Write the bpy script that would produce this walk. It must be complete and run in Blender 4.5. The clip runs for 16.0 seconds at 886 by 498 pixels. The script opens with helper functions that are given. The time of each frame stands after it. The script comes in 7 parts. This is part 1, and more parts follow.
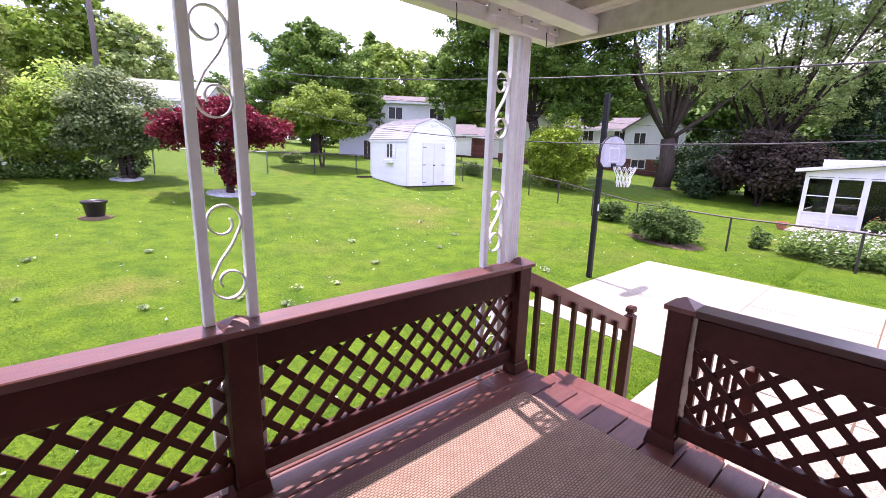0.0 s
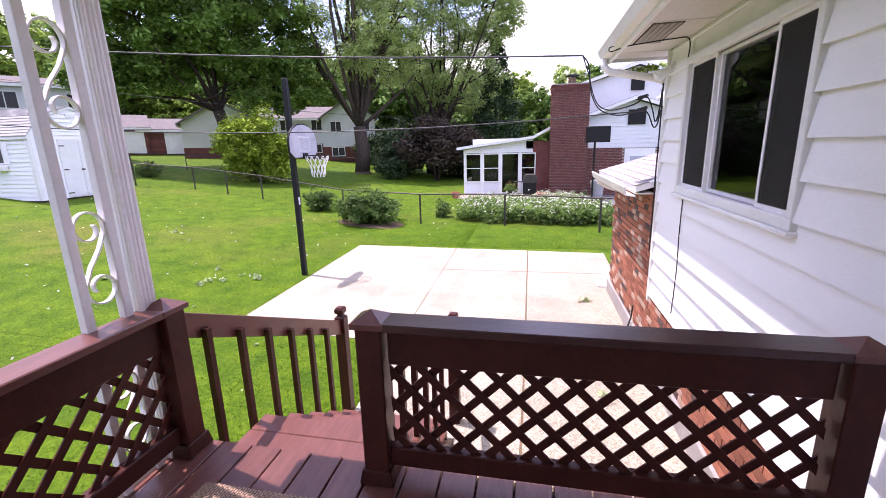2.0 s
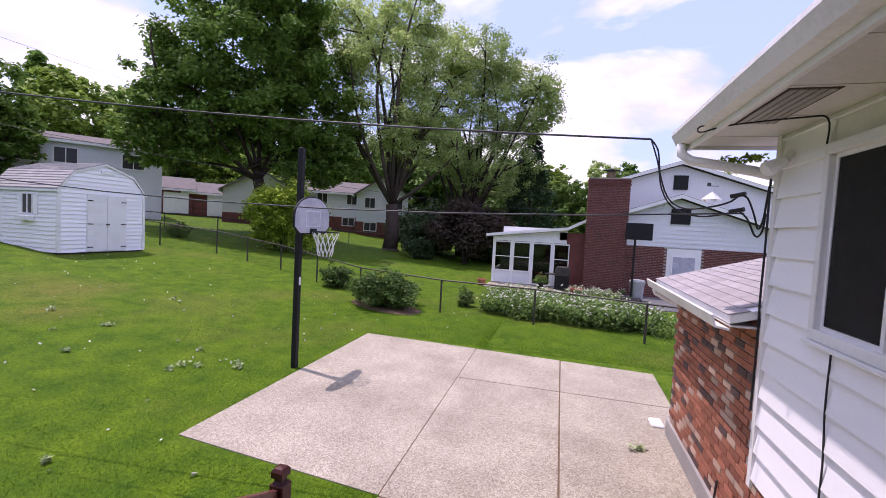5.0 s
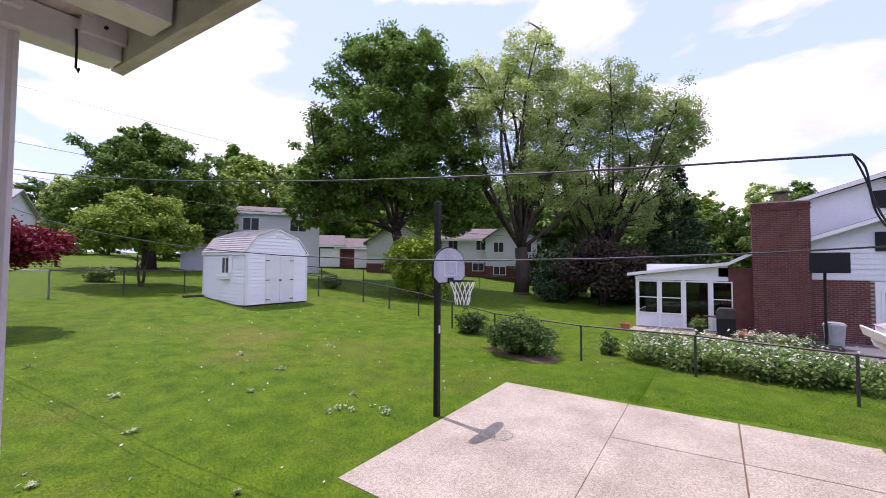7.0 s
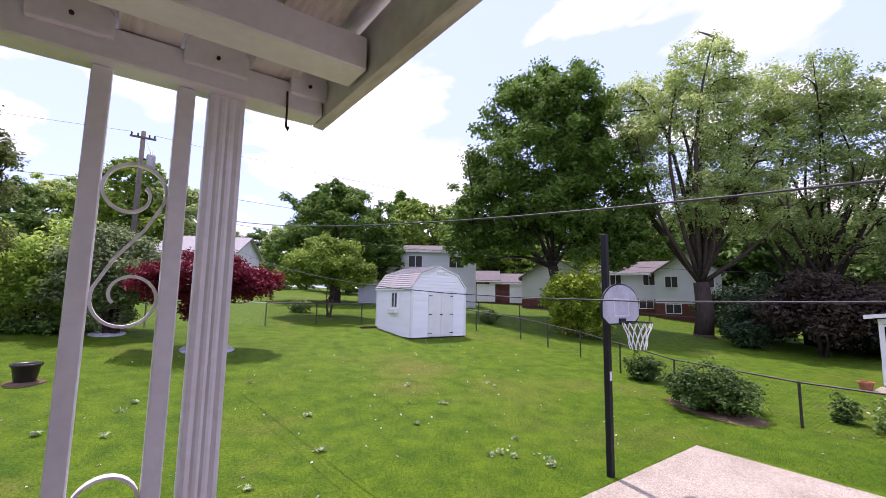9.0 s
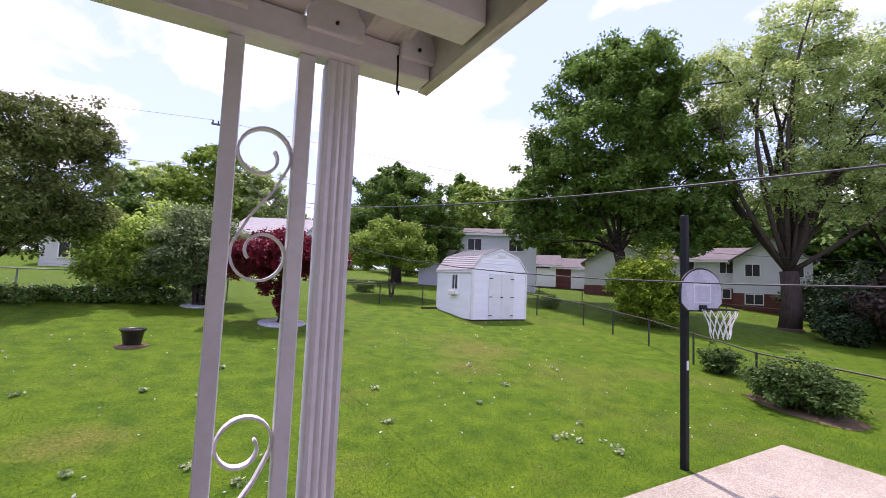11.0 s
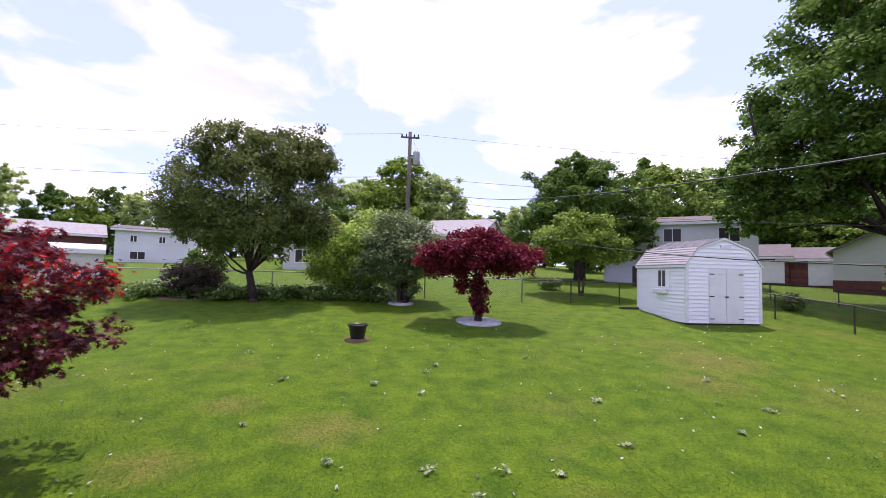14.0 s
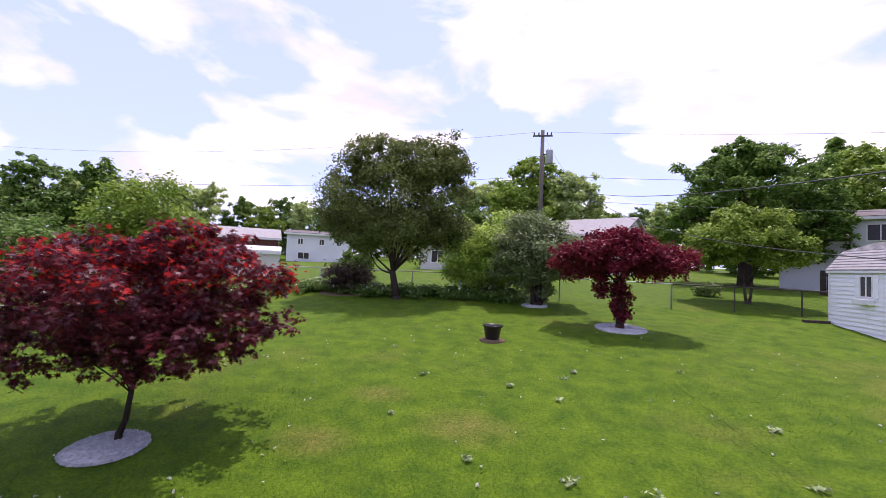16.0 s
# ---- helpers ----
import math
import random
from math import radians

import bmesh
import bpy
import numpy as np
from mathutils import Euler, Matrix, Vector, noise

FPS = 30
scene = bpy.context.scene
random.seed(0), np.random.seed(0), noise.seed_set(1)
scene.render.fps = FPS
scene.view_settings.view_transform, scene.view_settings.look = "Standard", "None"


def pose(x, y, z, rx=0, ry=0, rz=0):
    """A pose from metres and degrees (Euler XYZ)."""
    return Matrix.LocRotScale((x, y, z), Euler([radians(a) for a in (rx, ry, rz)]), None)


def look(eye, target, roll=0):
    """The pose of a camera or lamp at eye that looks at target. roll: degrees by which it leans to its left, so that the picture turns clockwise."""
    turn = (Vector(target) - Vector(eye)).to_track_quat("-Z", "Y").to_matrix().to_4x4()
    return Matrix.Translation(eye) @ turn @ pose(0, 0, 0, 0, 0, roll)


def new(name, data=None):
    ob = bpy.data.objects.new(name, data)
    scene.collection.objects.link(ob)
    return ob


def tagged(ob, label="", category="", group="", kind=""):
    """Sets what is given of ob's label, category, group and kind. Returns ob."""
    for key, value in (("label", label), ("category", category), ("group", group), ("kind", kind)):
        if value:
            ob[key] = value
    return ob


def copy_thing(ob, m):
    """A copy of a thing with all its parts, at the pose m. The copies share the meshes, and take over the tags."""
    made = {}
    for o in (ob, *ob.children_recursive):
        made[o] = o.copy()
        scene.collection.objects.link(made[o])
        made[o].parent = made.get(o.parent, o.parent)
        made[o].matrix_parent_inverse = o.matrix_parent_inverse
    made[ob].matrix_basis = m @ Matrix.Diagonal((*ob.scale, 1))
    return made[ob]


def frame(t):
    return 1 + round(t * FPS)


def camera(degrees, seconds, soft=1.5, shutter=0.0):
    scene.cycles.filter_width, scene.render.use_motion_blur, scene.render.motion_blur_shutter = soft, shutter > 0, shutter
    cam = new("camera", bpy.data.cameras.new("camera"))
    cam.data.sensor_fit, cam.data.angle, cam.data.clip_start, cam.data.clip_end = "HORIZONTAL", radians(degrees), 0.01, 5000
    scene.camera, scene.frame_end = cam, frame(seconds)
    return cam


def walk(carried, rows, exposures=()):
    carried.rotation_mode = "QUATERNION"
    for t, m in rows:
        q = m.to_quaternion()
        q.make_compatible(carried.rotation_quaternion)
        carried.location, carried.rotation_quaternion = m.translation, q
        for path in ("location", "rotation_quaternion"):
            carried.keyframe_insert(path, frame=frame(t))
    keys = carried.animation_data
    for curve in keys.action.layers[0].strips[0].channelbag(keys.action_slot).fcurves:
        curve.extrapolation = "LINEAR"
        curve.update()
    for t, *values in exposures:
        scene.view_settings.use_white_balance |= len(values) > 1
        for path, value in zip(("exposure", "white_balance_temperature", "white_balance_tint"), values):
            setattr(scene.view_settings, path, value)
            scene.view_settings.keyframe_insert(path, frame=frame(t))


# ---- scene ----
# the camera and its walk
cam = camera(91.9, 16.0, soft=0.8)
PATH = [
    (0, (-0.371, -0.266, 1.563), (0.926, 1.196, 1.136), 1.7),
    (0.5, (-0.313, -0.268, 1.559), (1.039, 1.132, 1.097), 1.1),
    (1, (-0.165, -0.26, 1.571), (1.364, 0.958, 1.146), 1.0),
    (1.5, (0.056, -0.246, 1.559), (1.826, 0.571, 1.109), 0.1),
    (2, (0.337, -0.204, 1.574), (2.239, 0.201, 1.106), -1.5),
    (2.5, (0.667, -0.207, 1.589), (2.617, 0.064, 1.235), 0.5),
    (3, (0.97, -0.174, 1.591), (2.923, 0.061, 1.228), 0.8),
    (3.5, (1.253, -0.104, 1.588), (3.22, 0.049, 1.259), 0.1),
    (4, (1.543, -0.1, 1.595), (3.499, 0.202, 1.309), 2.4),
    (6.5, (1.732, 0.096, 1.745), (3.52, 0.988, 1.818), 0.4),
    (7, (1.718, 0.116, 1.719), (3.395, 1.202, 1.799), 0.3),
    (7.5, (1.715, 0.236, 1.749), (3.309, 1.438, 1.866), -2.3),
    (8, (1.794, 0.318, 1.765), (3.199, 1.728, 1.956), -0.8),
    (10.5, (1.791, 0.377, 1.733), (2.841, 2.065, 1.95), 1.7),
    (11, (1.681, 0.444, 1.703), (2.646, 2.189, 1.853), 2.4),
    (11.5, (1.526, 0.61, 1.684), (2.537, 2.334, 1.765), -2.0),
    (12, (1.458, 0.886, 1.68), (2.346, 2.675, 1.776), 1.2),
    (12.5, (1.398, 1.151, 1.689), (2.144, 3.003, 1.79), 3.1),
    (13, (1.261, 1.355, 1.699), (1.908, 3.244, 1.818), -0.1),
    (13.5, (1.186, 1.515, 1.679), (1.609, 3.466, 1.799), 1.2),
    (14, (1.154, 1.515, 1.677), (1.379, 3.499, 1.789), 1.6),
    (14.5, (1.161, 1.515, 1.692), (1.246, 3.511, 1.792), 1.6),
    (15, (1.144, 1.515, 1.691), (1.085, 3.511, 1.803), 1.4),
    (15.5, (1.086, 1.515, 1.691), (0.888, 3.502, 1.799), 1.9),
    (16, (1.046, 1.515, 1.709), (0.669, 3.477, 1.802), 2.4),
]

EXPOSURES = [(0.0, 1.29, 6400, 44), (1.2, 1.35, 6400, 44), (2.0, 1.0, 6450, 39), (2.5, 0.65, 6400, 37), (3.4, 0.34, 6350, 38), (4.0, 0.1, 6350, 38), (6.5, 0.18, 6400, 38), (7.5, 0.32, 6400, 39), (10.5, 0.38, 6470, 40), (13.0, 0.34, 6470, 40), (16.0, 0.18, 6470, 39)]
walk(cam, [(t, look(eye, target, roll)) for t, eye, target, roll in PATH], EXPOSURES)

# ---- world and sun ----
SUN_DIR = Vector((0.08, 0.33, 1.0)).normalized()
sun_data = bpy.data.lights.new("sun", "SUN")
sun_data.energy, sun_data.angle, sun_data.color = 3.7, radians(0.55), (1.0, 0.95, 0.88)
sun = new("sun", sun_data)
sun.matrix_world = look(SUN_DIR * 60, (0, 0, 0))

world = bpy.data.worlds.new("world")
scene.world = world
world.use_nodes = True
wn, wl = world.node_tree.nodes, world.node_tree.links
wn.clear()
w_out = wn.new("ShaderNodeOutputWorld")
w_bg = wn.new("ShaderNodeBackground")
sky = wn.new("ShaderNodeTexSky")
sky.sky_type, sky.sun_disc = "NISHITA", False
sky.sun_elevation, sky.sun_rotation = math.asin(SUN_DIR.z), math.atan2(SUN_DIR.x, SUN_DIR.y)
sky.air_density, sky.dust_density, sky.ozone_density = 1.0, 0.6, 1.0
w_co = wn.new("ShaderNodeTexCoord")
w_map = wn.new("ShaderNodeMapping")
w_map.inputs["Scale"].default_value = (1.0, 1.0, 2.4)
w_map.inputs["Location"].default_value = (0.35, 0.1, 0.0)
w_noise = wn.new("ShaderNodeTexNoise")
w_noise.inputs["Scale"].default_value, w_noise.inputs["Detail"].default_value = 2.5, 12.0
w_noise.inputs["Roughness"].default_value, w_noise.inputs["Distortion"].default_value = 0.5, 0.25
w_ramp = wn.new("ShaderNodeValToRGB")
w_ramp.color_ramp.elements[0].position, w_ramp.color_ramp.elements[1].position = 0.485, 0.59
w_shade = wn.new("ShaderNodeTexNoise")
w_shade.inputs["Scale"].default_value, w_shade.inputs["Detail"].default_value = 4.0, 6.0
w_ramp2 = wn.new("ShaderNodeValToRGB")
w_ramp2.color_ramp.elements[0].position, w_ramp2.color_ramp.elements[1].position = 0.35, 0.6
w_ramp2.color_ramp.elements[0].color, w_ramp2.color_ramp.elements[1].color = (6.0, 6.3, 7.3, 1), (9.9, 9.8, 9.9, 1)
w_mix = wn.new("ShaderNodeMix")
w_mix.data_type = "RGBA"
wl.new(w_co.outputs["Generated"], w_map.inputs["Vector"])
wl.new(w_map.outputs[0], w_noise.inputs["Vector"])
wl.new(w_map.outputs[0], w_shade.inputs["Vector"])
wl.new(w_noise.outputs[0], w_ramp.inputs[0])
wl.new(w_shade.outputs[0], w_ramp2.inputs[0])
w_gain = wn.new("ShaderNodeMix")
w_gain.data_type, w_gain.blend_type = "RGBA", "MULTIPLY"
w_gain.inputs["Factor"].default_value = 1.0
w_gain.inputs["B"].default_value = (1.5, 1.4, 1.3, 1)
wl.new(sky.outputs[0], w_gain.inputs["A"])
wl.new(w_ramp.outputs[0], w_mix.inputs["Factor"])
w_haze = wn.new("ShaderNodeMix")
w_haze.data_type = "RGBA"
w_haze.inputs["Factor"].default_value = 0.72
w_haze.inputs["B"].default_value = (4.4, 6.0, 9.9, 1)
wl.new(w_gain.outputs["Result"], w_haze.inputs["A"])
wl.new(w_haze.outputs["Result"], w_mix.inputs["A"])
wl.new(w_ramp2.outputs[0], w_mix.inputs["B"])
wl.new(w_mix.outputs["Result"], w_bg.inputs["Color"])
w_bg.inputs["Strength"].default_value = 0.135
wl.new(w_bg.outputs[0], w_out.inputs["Surface"])


# ---- materials ----
def material(name, color, color2=None, rough=0.7, scale=8.0, detail_scale=60.0, bump=0.2, metal=0.0, stretch=(1, 1, 1), island=0.0,
             obrand=0.0, spec=0.4, trans=0.0, contrast=(0.35, 0.65), coords="Object"):
    """A painted, grown or worn surface: two colours mixed by broad and fine noise, with bump."""
    m = bpy.data.materials.new(name)
    m.use_nodes = True
    n, l = m.node_tree.nodes, m.node_tree.links
    p = n["Principled BSDF"]
    co = n.new("ShaderNodeTexCoord")
    mp = n.new("ShaderNodeMapping")
    mp.inputs["Scale"].default_value = stretch
    l.new(co.outputs[coords], mp.inputs["Vector"])
    n1, n2 = n.new("ShaderNodeTexNoise"), n.new("ShaderNodeTexNoise")
    n1.inputs["Scale"].default_value, n1.inputs["Detail"].default_value = scale, 6
    n2.inputs["Scale"].default_value, n2.inputs["Detail"].default_value = detail_scale, 4
    l.new(mp.outputs[0], n1.inputs["Vector"])
    l.new(mp.outputs[0], n2.inputs["Vector"])
    add = n.new("ShaderNodeMath")
    add.operation = "MULTIPLY_ADD"
    add.inputs[1].default_value = 0.45
    l.new(n2.outputs[0], add.inputs[0])
    half = n.new("ShaderNodeMath")
    half.operation = "MULTIPLY"
    half.inputs[1].default_value = 0.55
    l.new(n1.outputs[0], half.inputs[0])
    l.new(half.outputs[0], add.inputs[2])
    ramp = n.new("ShaderNodeValToRGB")
    color2 = color2 or tuple(c * 0.8 for c in color)
    ramp.color_ramp.elements[0].position, ramp.color_ramp.elements[1].position = contrast
    ramp.color_ramp.elements[0].color, ramp.color_ramp.elements[1].color = (*color2, 1), (*color, 1)
    l.new(add.outputs[0], ramp.inputs[0])
    out = ramp.outputs[0]
    if island or obrand:
        hsv = n.new("ShaderNodeHueSaturation")
        if island:
            src = n.new("ShaderNodeNewGeometry").outputs["Random Per Island"]
        else:
            src = n.new("ShaderNodeObjectInfo").outputs["Random"]
        amount = island or obrand
        rng = n.new("ShaderNodeMapRange")
        rng.inputs["To Min"].default_value, rng.inputs["To Max"].default_value = 1 - amount, 1 + amount
        l.new(src, rng.inputs["Value"])
        l.new(rng.outputs[0], hsv.inputs["Value"])
        l.new(out, hsv.inputs["Color"])
        out = hsv.outputs[0]
    l.new(out, p.inputs["Base Color"])
    p.inputs["Roughness"].default_value, p.inputs["Metallic"].default_value = rough, metal
    p.inputs["Specular IOR Level"].default_value = spec
    if bump:
        b = n.new("ShaderNodeBump")
        b.inputs["Strength"].default_value, b.inputs["Distance"].default_value = bump, 0.01
        l.new(n2.outputs[0], b.inputs["Height"])
        l.new(b.outputs[0], p.inputs["Normal"])
    if trans:
        t = n.new("ShaderNodeBsdfTranslucent")
        l.new(out, t.inputs["Color"])
        mix = n.new("ShaderNodeMixShader")
        mix.inputs[0].default_value = trans
        l.new(p.outputs[0], mix.inputs[1])
        l.new(t.outputs[0], mix.inputs[2])
        l.new(mix.outputs[0], n["Material Output"].inputs["Surface"])
    return m


def leaf(name, color, dark, rough=0.5, vary=0.35, trans=0.35, spec=0.12):
    return material(name, color, dark, rough=rough, scale=0.9, detail_scale=3.0, bump=0, island=vary, trans=trans, spec=spec)


def glass(name, tint=(0.75, 0.8, 0.8), rough=0.02):
    m = bpy.data.materials.new(name)
    m.use_nodes = True
    n, l = m.node_tree.nodes, m.node_tree.links
    n.remove(n["Principled BSDF"])
    tr, gl, mix, fr = (n.new(k) for k in ("ShaderNodeBsdfTransparent", "ShaderNodeBsdfGlossy", "ShaderNodeMixShader", "ShaderNodeFresnel"))
    tr.inputs[0].default_value = (*tint, 1)
    gl.inputs["Roughness"].default_value = rough
    fr.inputs["IOR"].default_value = 1.5
    l.new(fr.outputs[0], mix.inputs[0])
    l.new(tr.outputs[0], mix.inputs[1])
    l.new(gl.outputs[0], mix.inputs[2])
    l.new(mix.outputs[0], n["Material Output"].inputs["Surface"])
    return m


def lawn_material():
    m = bpy.data.materials.new("lawn")
    m.use_nodes = True
    n, l = m.node_tree.nodes, m.node_tree.links
    p = n["Principled BSDF"]
    co = n.new("ShaderNodeTexCoord")
    noises = []
    for s, d in ((0.33, 5), (2.2, 5), (22.0, 4), (140.0, 3)):
        t = n.new("ShaderNodeTexNoise")
        t.inputs["Scale"].default_value, t.inputs["Detail"].default_value = s, d
        l.new(co.outputs["Object"], t.inputs["Vector"])
        noises.append(t)

    def ramp(src, a, b, c0, c1):
        r = n.new("ShaderNodeValToRGB")
        r.color_ramp.elements[0].position, r.color_ramp.elements[1].position = a, b
        r.color_ramp.elements[0].color, r.color_ramp.elements[1].color = (*c0, 1), (*c1, 1)
        l.new(src, r.inputs[0])
        return r.outputs[0]

    def mix(f, a, b, mode="MIX", fac=1.0):
        k = n.new("ShaderNodeMix")
        k.data_type, k.blend_type = "RGBA", mode
        if f is None:
            k.inputs["Factor"].default_value = fac
        else:
            l.new(f, k.inputs["Factor"])
        l.new(a, k.inputs["A"])
        l.new(b, k.inputs["B"])
        return k.outputs["Result"]

    base = ramp(noises[1].outputs[0], 0.3, 0.7, (0.047, 0.118, 0.003), (0.110, 0.200, 0.006))
    dry = ramp(noises[2].outputs[0], 0.3, 0.7, (0.13, 0.16, 0.024), (0.185, 0.178, 0.046))
    patch = ramp(noises[0].outputs[0], 0.55, 0.75, (0, 0, 0), (0.58, 0.58, 0.58))
    c = mix(patch, base, dry)
    dry_spots = ((9.6, 12.2, 2.3), (8.3, 10.6, 1.6), (0.2, 8.6, 1.3), (-1.6, 9.6, 0.9), (-2.0, 7.6, 1.0))
    for sx, sy, sr in dry_spots:
        mp = n.new("ShaderNodeMapping")
        mp.vector_type = "TEXTURE"
        mp.inputs["Location"].default_value, mp.inputs["Scale"].default_value = (sx, sy, 0), (sr, sr * 0.7, 50)
        gr = n.new("ShaderNodeTexGradient")
        gr.gradient_type = "SPHERICAL"
        l.new(co.outputs["Object"], mp.inputs["Vector"])
        l.new(mp.outputs[0], gr.inputs["Vector"])
        mul = n.new("ShaderNodeMath")
        mul.operation = "MULTIPLY"
        l.new(gr.outputs[1], mul.inputs[0])
        l.new(noises[1].outputs[0], mul.inputs[1])
        c = mix(ramp(mul.outputs[0], 0.08, 0.5, (0, 0, 0), (0.9, 0.9, 0.9)), c, dry)
    fine = ramp(noises[2].outputs[0], 0.32, 0.68, (0.62, 0.68, 0.6), (1.25, 1.18, 1.1))
    finer = ramp(noises[3].outputs[0], 0.3, 0.7, (0.45, 0.48, 0.4), (1.45, 1.38, 1.3))
    c = mix(None, c, fine, "MULTIPLY")
    c = mix(None, c, finer, "MULTIPLY", 0.95)
    l.new(c, p.inputs["Base Color"])
    p.inputs["Roughness"].default_value, p.inputs["Specular IOR Level"].default_value = 0.85, 0.15
    b = n.new("ShaderNodeBump")
    b.inputs["Strength"].default_value, b.inputs["Distance"].default_value = 0.6, 0.03
    l.new(noises[3].outputs[0], b.inputs["Height"])
    l.new(b.outputs[0], p.inputs["Normal"])
    return m


def rug_material():
    m = bpy.data.materials.new("woven_rug")
    m.use_nodes = True
    n, l = m.node_tree.nodes, m.node_tree.links
    p = n["Principled BSDF"]
    co = n.new("ShaderNodeTexCoord")
    br = n.new("ShaderNodeTexBrick")
    br.inputs["Color1"].default_value, br.inputs["Color2"].default_value = (0.44, 0.33, 0.24, 1), (0.38, 0.28, 0.20, 1)
    br.inputs["Mortar"].default_value = (0.17, 0.10, 0.07, 1)
    br.inputs["Scale"].default_value = 1.0
    br.inputs["Brick Width"].default_value, br.inputs["Row Height"].default_value = 0.024, 0.0135
    br.inputs["Mortar Size"].default_value, br.inputs["Mortar Smooth"].default_value = 0.0034, 0.8
    l.new(co.outputs["Object"], br.inputs["Vector"])
    no = n.new("ShaderNodeTexNoise")
    no.inputs["Scale"].default_value = 9.0
    l.new(co.outputs["Object"], no.inputs["Vector"])
    r = n.new("ShaderNodeValToRGB")
    r.color_ramp.elements[0].color, r.color_ramp.elements[1].color = (0.78, 0.78, 0.78, 1), (1.1, 1.1, 1.1, 1)
    l.new(no.outputs[0], r.inputs[0])
    k = n.new("ShaderNodeMix")
    k.data_type, k.blend_type = "RGBA", "MULTIPLY"
    k.inputs["Factor"].default_value = 1.0
    l.new(br.outputs["Color"], k.inputs["A"])
    l.new(r.outputs[0], k.inputs["B"])
    l.new(k.outputs["Result"], p.inputs["Base Color"])
    p.inputs["Roughness"].default_value, p.inputs["Specular IOR Level"].default_value = 0.9, 0.1
    b = n.new("ShaderNodeBump")
    b.invert = True
    b.inputs["Strength"].default_value, b.inputs["Distance"].default_value = 0.8, 0.004
    l.new(br.outputs["Fac"], b.inputs["Height"])
    l.new(b.outputs[0], p.inputs["Normal"])
    return m


def aggregate_material():
    """Exposed-aggregate concrete: small mixed pebbles in a beige paste, with broad weathering."""
    m = bpy.data.materials.new("patio_concrete")
    m.use_nodes = True
    n, l = m.node_tree.nodes, m.node_tree.links
    p = n["Principled BSDF"]
    co = n.new("ShaderNodeTexCoord")
    peb = n.new("ShaderNodeTexVoronoi")
    peb.inputs["Scale"].default_value = 75.0
    broad = n.new("ShaderNodeTexNoise")
    broad.inputs["Scale"].default_value, broad.inputs["Detail"].default_value = 1.1, 8
    l.new(co.outputs["Object"], peb.inputs["Vector"])
    l.new(co.outputs["Object"], broad.inputs["Vector"])
    tone = n.new("ShaderNodeSeparateColor")
    l.new(peb.outputs["Color"], tone.inputs[0])
    r = n.new("ShaderNodeValToRGB")
    e = r.color_ramp.elements
    e[0].position, e[0].color = 0.0, (0.23, 0.195, 0.148, 1)
    e[1].position, e[1].color = 1.0, (0.50, 0.46, 0.375, 1)
    for pos, c in ((0.3, (0.32, 0.285, 0.215, 1)), (0.75, (0.415, 0.378, 0.29, 1))):
        k = e.new(pos)
        k.color = c
    l.new(tone.outputs[0], r.inputs[0])
    w = n.new("ShaderNodeValToRGB")
    w.color_ramp.elements[0].position, w.color_ramp.elements[1].position = 0.32, 0.66
    w.color_ramp.elements[0].color, w.color_ramp.elements[1].color = (0.82, 0.81, 0.80, 1), (1.1, 1.1, 1.09, 1)
    l.new(broad.outputs[0], w.inputs[0])
    k = n.new("ShaderNodeMix")
    k.data_type, k.blend_type = "RGBA", "MULTIPLY"
    k.inputs["Factor"].default_value = 1.0
    l.new(r.outputs[0], k.inputs["A"])
    l.new(w.outputs[0], k.inputs["B"])
    l.new(k.outputs["Result"], p.inputs["Base Color"])
    p.inputs["Roughness"].default_value, p.inputs["Specular IOR Level"].default_value = 0.88, 0.2
    b = n.new("ShaderNodeBump")
    b.invert = True
    b.inputs["Strength"].default_value, b.inputs["Distance"].default_value = 0.5, 0.006
    l.new(peb.outputs["Distance"], b.inputs["Height"])
    l.new(b.outputs[0], p.inputs["Normal"])
    return m


def mesh_screen(name, color, opening):
    m = material(name, color, rough=0.7, bump=0)
    n, l = m.node_tree.nodes, m.node_tree.links
    t, mix = n.new("ShaderNodeBsdfTransparent"), n.new("ShaderNodeMixShader")
    mix.inputs[0].default_value = opening
    l.new(n["Principled BSDF"].outputs[0], mix.inputs[1])
    l.new(t.outputs[0], mix.inputs[2])
    l.new(mix.outputs[0], n["Material Output"].inputs["Surface"])
    return m


def emitless(name, color, rough=0.5):
    return material(name, color, tuple(c * 0.85 for c in color), rough=rough, bump=0.05)


LAWN = lawn_material()
RUG = rug_material()
DECK_RED = material("deck_red_stain", (0.17, 0.062, 0.045), (0.10, 0.035, 0.027), rough=0.34, scale=3, detail_scale=18, stretch=(1, 9, 9), bump=0.25, obrand=0.14, spec=0.55)
DECK_BROWN = material("dark_brown_paint", (0.070, 0.019, 0.013), (0.042, 0.011, 0.008), rough=0.4, scale=4, detail_scale=25, bump=0.15, obrand=0.12, spec=0.22)
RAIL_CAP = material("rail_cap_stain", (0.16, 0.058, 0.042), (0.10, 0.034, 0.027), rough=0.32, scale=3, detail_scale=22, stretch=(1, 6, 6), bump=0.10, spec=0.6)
# Same cap stain, grain along y, its duller sky-lit look put into the colour.
RAIL_CAP_Y = material("skylit_rail_cap_stain", (0.075, 0.03, 0.027), (0.05, 0.02, 0.018), rough=0.28, scale=3, detail_scale=22, stretch=(6, 1, 6), bump=0.10, spec=0.6)
WHITE = material("white_paint", (0.80, 0.80, 0.78), (0.70, 0.70, 0.67), rough=0.5, scale=3, detail_scale=30, bump=0.08, contrast=(0.25, 0.6))
